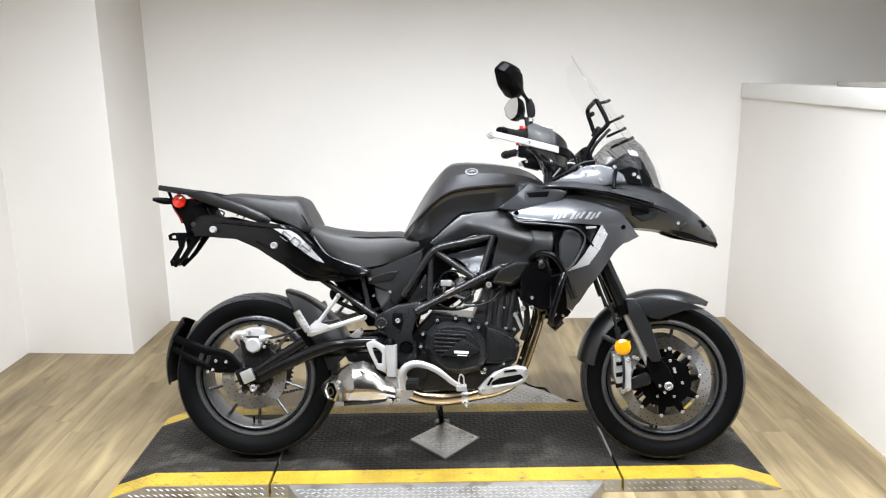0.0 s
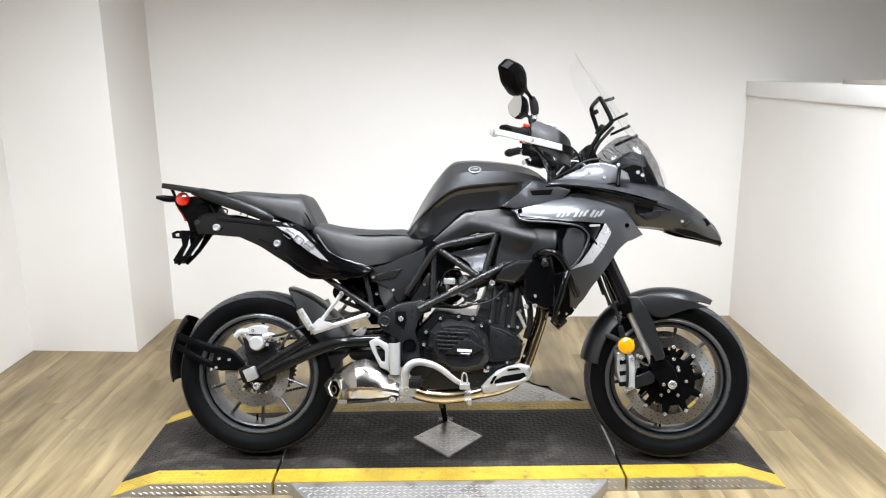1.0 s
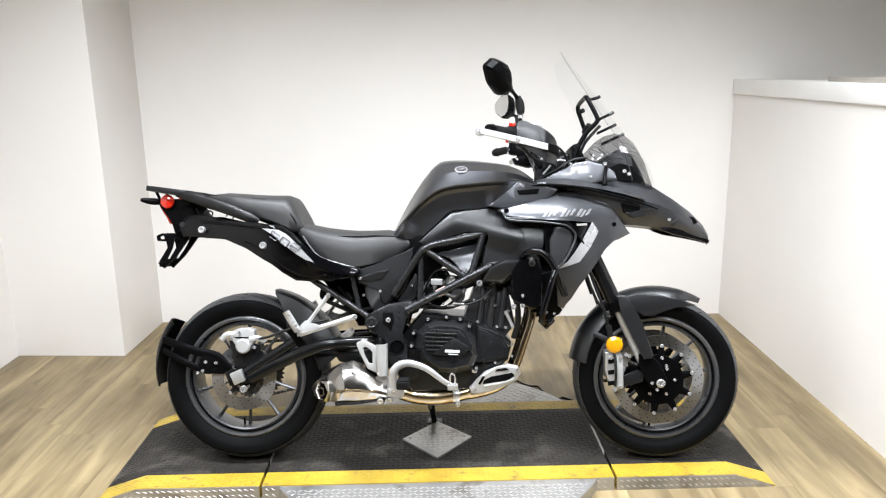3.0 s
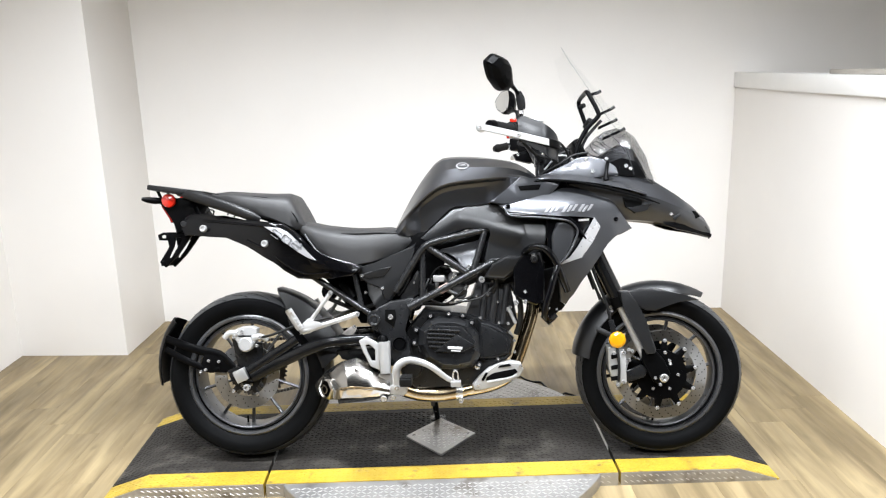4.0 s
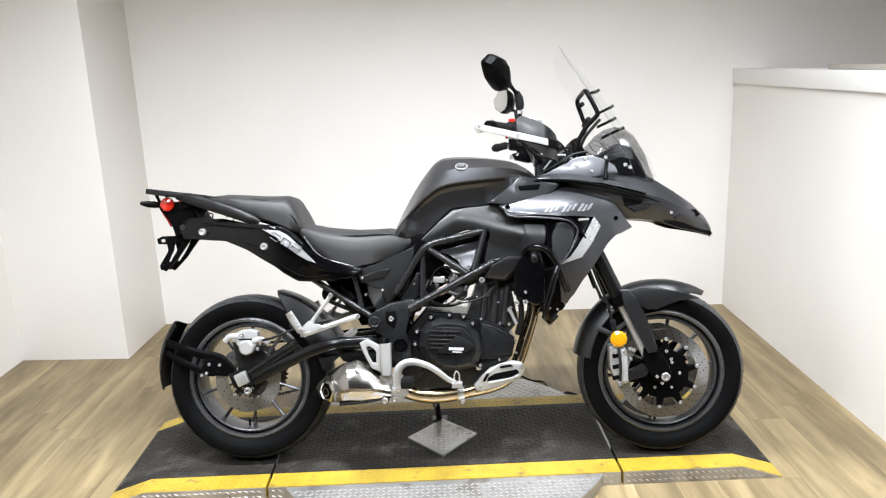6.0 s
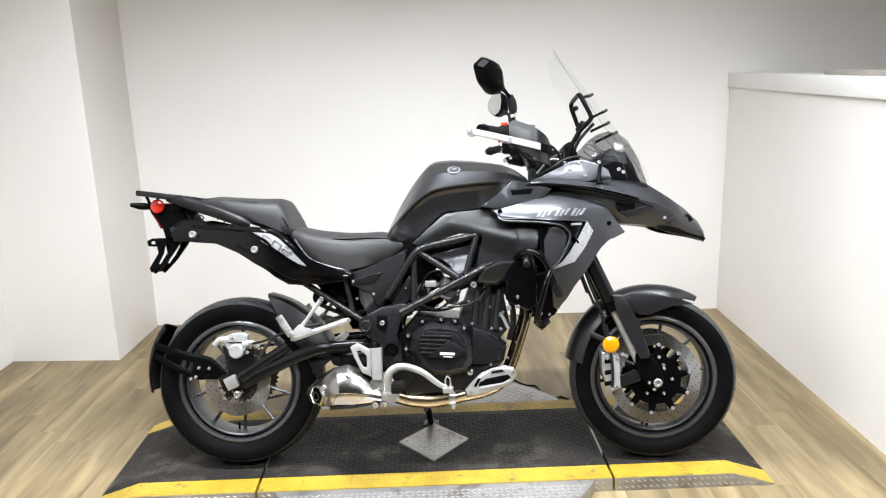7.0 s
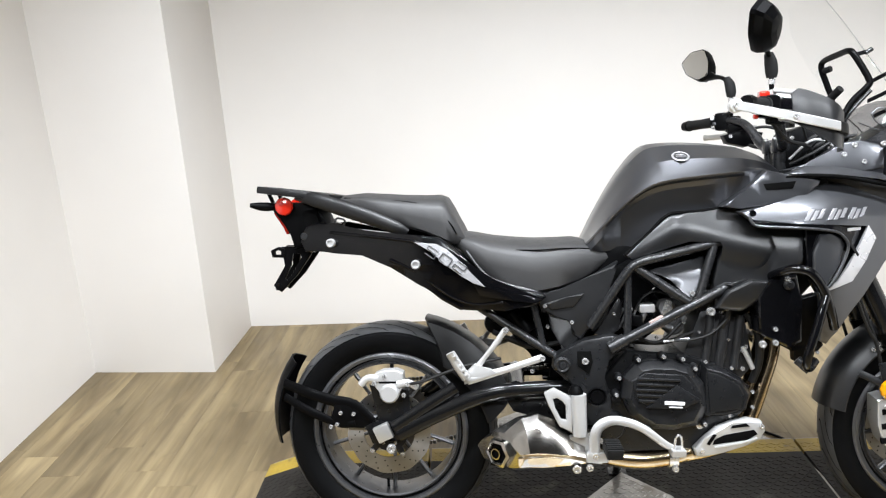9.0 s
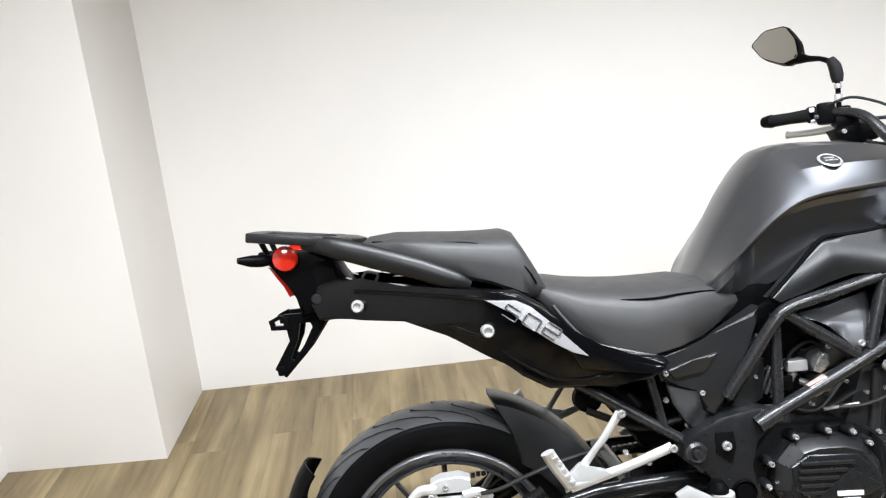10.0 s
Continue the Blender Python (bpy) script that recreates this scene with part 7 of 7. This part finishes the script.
def handlebar():
    half = [(0.345, 0.05, 1.098), (0.335, 0.10, 1.108), (0.305, 0.155, 1.170), (0.280, 0.205, 1.190), (0.246, 0.27, 1.194), (0.172, 0.405, 1.192)]
    pts = [(x, -y, z) for x, y, z in half[::-1]] + half
    part("handlebar", steered(tube(pts, [0.0115] * 3 + [0.014] * 4 + [0.0115] * 3, 14, 6)), FRAME, bike, "black tapered handlebar")
    for s in (-1, 1):
        grip = tube([(0.178, s * 0.396, 1.192), (0.208, s * 0.340, 1.193), (0.238, s * 0.286, 1.194)], [0.0165, 0.0155, 0.0175], 16, 3)
        part("grip", steered(grip), GRIP, bike, "black rubber grip")
        part("grip_flange", steered(tube([(0.234, s * 0.293, 1.194), (0.240, s * 0.282, 1.194)], 0.0215, 18, 1)), GRIP, bike)
        part("bar_end", steered(tube([(0.166, s * 0.417, 1.192), (0.178, s * 0.394, 1.192)], [0.015, 0.0185], 16, 1)), BLACK_PLASTIC, bike)
        house = part("switch_housing", steered(box((0.256, s * 0.252, 1.192), (0.044, 0.050, 0.056), 0.011, Matrix.Rotation(radians(s * -28), 4, "Z"))), BLACK_PLASTIC, bike, "black switch housing")
        for x, y, z, a, b, mat in ((0.226, 0.262, 1.205, 0.012, 0.012, DECAL_WHITE), (0.230, 0.247, 1.186, 0.016, 0.010, GREY_SATIN), (0.228, 0.262, 1.176, 0.010, 0.010, DECAL_SILVER)):
            part("switch_button", steered(box((x, s * y, z), (0.012, a, b), 0.003, Matrix.Rotation(radians(s * -28), 4, "Z"))), mat, house)
        part("lever_perch", steered(box((0.292, s * 0.226, 1.166), (0.054, 0.050, 0.034), 0.009, Matrix.Rotation(radians(s * -20), 4, "Z"))), BLACK_PLASTIC, bike)
        part("lever_pivot", steered(lathe([(0.0005, -0.022), (0.011, -0.022), (0.012, -0.018), (0.012, 0.018), (0.0005, 0.02)], (0.310, s * 0.248, 1.160), 14, axis="z")), ENGINE, bike)
        lever = [(0.312, s * 0.245, 1.160), (0.308, s * 0.300, 1.156), (0.276, s * 0.372, 1.152), (0.244, s * 0.425, 1.152), (0.236, s * 0.440, 1.153)]
        part("lever", steered(tube(lever, [0.009, 0.0075, 0.0062, 0.0058, 0.0075], 10, 5, flat=1.5)), ALLOY, bike, "curved silver hand lever")
        part("control_cable", steered(tube([(0.300, s * 0.215, 1.160), (0.380, s * 0.185, 1.165), (0.440, s * 0.120, 1.110), (0.430, s * 0.060, 0.98)], 0.0045, 8, 6)), CABLE, bike)
        part("control_cable", steered(tube([(0.262, s * 0.235, 1.165), (0.325, s * 0.180, 1.110), (0.400, s * 0.120, 1.085), (0.430, s * 0.070, 0.98)], 0.0055, 8, 6)), CABLE, bike)
        part("control_cable", steered(tube([(0.250, s * 0.230, 1.212), (0.300, s * 0.190, 1.222), (0.370, s * 0.120, 1.170), (0.420, s * 0.07, 1.06)], 0.0035, 8, 6)), CABLE, bike)
        part("bar_riser", steered(tube([(0.345, s * 0.045, 0.99), (0.345, s * 0.045, 1.085)], 0.0195, 16, 1)), ENGINE, bike)
        part("bar_clamp", steered(box((0.345, s * 0.045, 1.100), (0.048, 0.034, 0.040), 0.009)), ENGINE, bike)
        for dx in (-0.015, 0.015):
            part("clamp_bolt", steered(lathe([(0.0005, 0.0), (0.0058, 0.0), (0.0055, 0.005), (0.0005, 0.0055)], (0.345 + dx, s * 0.045, 1.120), 12, axis="z")), CHROME, bike)
        mirror(s)
    # the fluid reservoir stands bare on the near side, with a dark sight glass
    cup = part("brake_reservoir", steered(box((0.312, -0.210, 1.200), (0.070, 0.046, 0.052), 0.008, Matrix.Rotation(radians(8), 4, "Y"))), SILVER, bike, "pale brake fluid reservoir with a dark sight glass")
    part("reservoir_lid", steered(box((0.312, -0.210, 1.229), (0.076, 0.052, 0.010), 0.003, Matrix.Rotation(radians(8), 4, "Y"))), SILVER, cup)
    part("sight_glass", steered(box((0.302, -0.2335, 1.200), (0.040, 0.003, 0.028), 0.004, Matrix.Rotation(radians(8), 4, "Y"))), GLOSS_BLACK, cup)
    # dark clutter under the far grip and between the clamps
    perch = part("clutch_perch", steered(prism([(0.240, 1.146), (0.252, 1.122), (0.306, 1.108), (0.348, 1.118), (0.360, 1.151), (0.300, 1.162)], 0.180, 0.226, 0.010, 2)), BLACK_PLASTIC, bike, "black clutch perch under the far grip")
    part("perch_bolt", steered(bolt((0.262, 0.180, 1.142), 0.006, 0.006)), CHROME, perch)
    part("perch_clamp", steered(box((0.288, 0.232, 1.182), (0.030, 0.030, 0.050), 0.007)), BLACK_PLASTIC, perch)
    # Dark core added to keep the wall from showing between the clamps.
    core = part("instrument_bracket", prism([(0.338, 1.035), (0.336, 1.085), (0.362, 1.138), (0.400, 1.152), (0.452, 1.140), (0.458, 1.045), (0.40, 1.030)], -0.062, 0.062, 0.010, 2), BLACK_PLASTIC, bike, "black block added to fill the gap below the instruments")
    part("ignition_switch", lathe([(0.0005, 0.020), (0.013, 0.020), (0.017, 0.014), (0.017, -0.02), (0.0005, -0.02)], (0.352, -0.020, 1.068), 18, axis="z"), ENGINE, core)
    for k in range(4):
        part("wiring_loom", tube([(0.372 + 0.014 * k, -0.064, 1.050 + 0.010 * (k % 2)), (0.385 + 0.012 * k, -0.086, 1.085), (0.404 + 0.012 * k, -0.092, 1.112 - 0.008 * k), (0.440, -0.084, 1.128 - 0.012 * k)], 0.0062, 8, 5), (CABLE, ENGINE, CABLE, GREY_SATIN)[k], core)
    for x, z in ((0.365, 1.118), (0.392, 1.070), (0.430, 1.098)):
        part("bracket_bolt", bolt((x, -0.063, z), 0.0055, 0.007), CHROME, core)
    part("clutch_adjuster", steered(tube([(0.318, 0.238, 1.166), (0.350, 0.226, 1.168)], 0.0085, 12, 1)), CHROME, bike)
    part("kill_switch", steered(box((0.244, -0.262, 1.222), (0.024, 0.030, 0.014), 0.004)), RED_LENS, bike, "red kill switch")
    part("starter_button", steered(box((0.226, -0.258, 1.168), (0.012, 0.014, 0.012), 0.003)), RED_LENS, bike)
    # handguard round the near grip: a pale flat spine with a black wind shell
    path = [(0.134, -0.424, 1.184), (0.150, -0.440, 1.180), (0.200, -0.449, 1.167), (0.280, -0.453, 1.146), (0.357, -0.450, 1.126)]
    guard = part("handguard", steered(strap(path, 0.021, 0.012)), ALLOY, bike, "silver handguard spine with black shell")
    part("guard_end", steered(lathe([(0.0005, -0.008), (0.013, -0.008), (0.0165, -0.004), (0.0165, 0.010), (0.0005, 0.010)], (0.140, -0.431, 1.183), 22)), ALLOY, guard)
    part("guard_screw", steered(bolt((0.140, -0.4392, 1.183), 0.0075, 0.004)), CHROME, guard)
    part("guard_screw", steered(bolt((0.262, -0.459, 1.151), 0.006, 0.004)), CHROME, guard)
    front = [(0.262, -0.452, 1.151), (0.310, -0.454, 1.138), (0.356, -0.446, 1.126), (0.386, -0.405, 1.120), (0.394, -0.345, 1.117), (0.384, -0.262, 1.117)]
    part("guard_arm", steered(strap(front[2:], 0.026, 0.010)), BLACK_PLASTIC, guard)
    line = spline(front, 6)[:25]
    rings = []
    for i, p in enumerate(line):
        u = i / (len(line) - 1)
        top = 0.064 * (1 - u ** 2.2) * min(1.0, 0.72 + u * 3.0) + 0.006
        low = 0.010 + 0.036 * min(1.0, u * 1.8)
        inward = Vector((-0.35, 1.0, 0.0)).normalized()
        q = [p + inward * (0.007 + 0.30 * max(0.0, h - 0.035)) + Vector((0, 0, h)) for h in (-low, -low * 0.5, 0.0, top * 0.5, top * 0.8, top)]
        rings.append([*q, *[v + inward * 0.004 for v in q[::-1]]])
    part("guard_shell", steered(loft(rings)), GREY_PLASTIC, guard, "black plastic wind shell", 25.0)


handlebar()


def screen_bracket():
    """A bent tube loop behind the screen, with padded stops and bolted tabs."""
    loop = [(0.452, 0.105, 1.10), (0.490, 0.100, 1.165), (0.534, 0.094, 1.226), (0.524, 0.097, 1.275), (0.508, 0.098, 1.325), (0.509, 0.085, 1.345), (0.511, 0.00, 1.347), (0.511, -0.072, 1.344),
            (0.519, -0.092, 1.325), (0.546, -0.108, 1.262), (0.541, -0.108, 1.242), (0.505, -0.104, 1.205), (0.474, -0.104, 1.150), (0.458, -0.105, 1.10)]
    frame_loop = part("screen_bracket", tube(loop, 0.0085, 12, 6), BLACK_PLASTIC, bike, "black tubular windscreen bracket")
    for pts, r in (([(0.530, 0.092, 1.238), (0.545, 0.060, 1.262)], 0.0115), ([(0.512, 0.092, 1.318), (0.525, 0.075, 1.322)], 0.009)):
        part("bracket_pad", tube(pts, r, 12, 1), GRIP, frame_loop)
    for a, b in (((0.519, -0.090, 1.330), (0.548, -0.098, 1.336)), ((0.541, -0.106, 1.250), (0.597, -0.098, 1.277)), ((0.545, -0.104, 1.205), (0.605, -0.100, 1.232)), ((0.560, -0.104, 1.165), (0.632, -0.104, 1.197))):
        part("screen_tab", strap([a, b], 0.011, 0.005), BLACK_PLASTIC, frame_loop)
        part("screen_bolt", tube([Vector(b) - Vector((0.006, 0, 0.004)), Vector(b) + Vector((0.010, 0, 0.006))], [0.0052, 0.0062], 12, 1, straight=True), FRAME, frame_loop)
    part("bracket_stay", tube([(0.470, -0.060, 1.08), (0.500, -0.080, 1.165), (0.540, -0.085, 1.215), (0.560, -0.088, 1.236)], 0.006, 10, 5), FRAME, frame_loop)
    part("loom", tube([(0.340, -0.120, 1.045), (0.400, -0.135, 1.075), (0.450, -0.135, 1.105), (0.505, -0.125, 1.115)], 0.0042, 8, 6), CABLE, bike)
    part("loom", tube([(0.350, -0.090, 1.06), (0.395, -0.115, 1.105), (0.440, -0.110, 1.10), (0.480, -0.100, 1.065)], 0.0036, 8, 6), SILVER, bike, "pale braided cable")


screen_bracket()

planks()
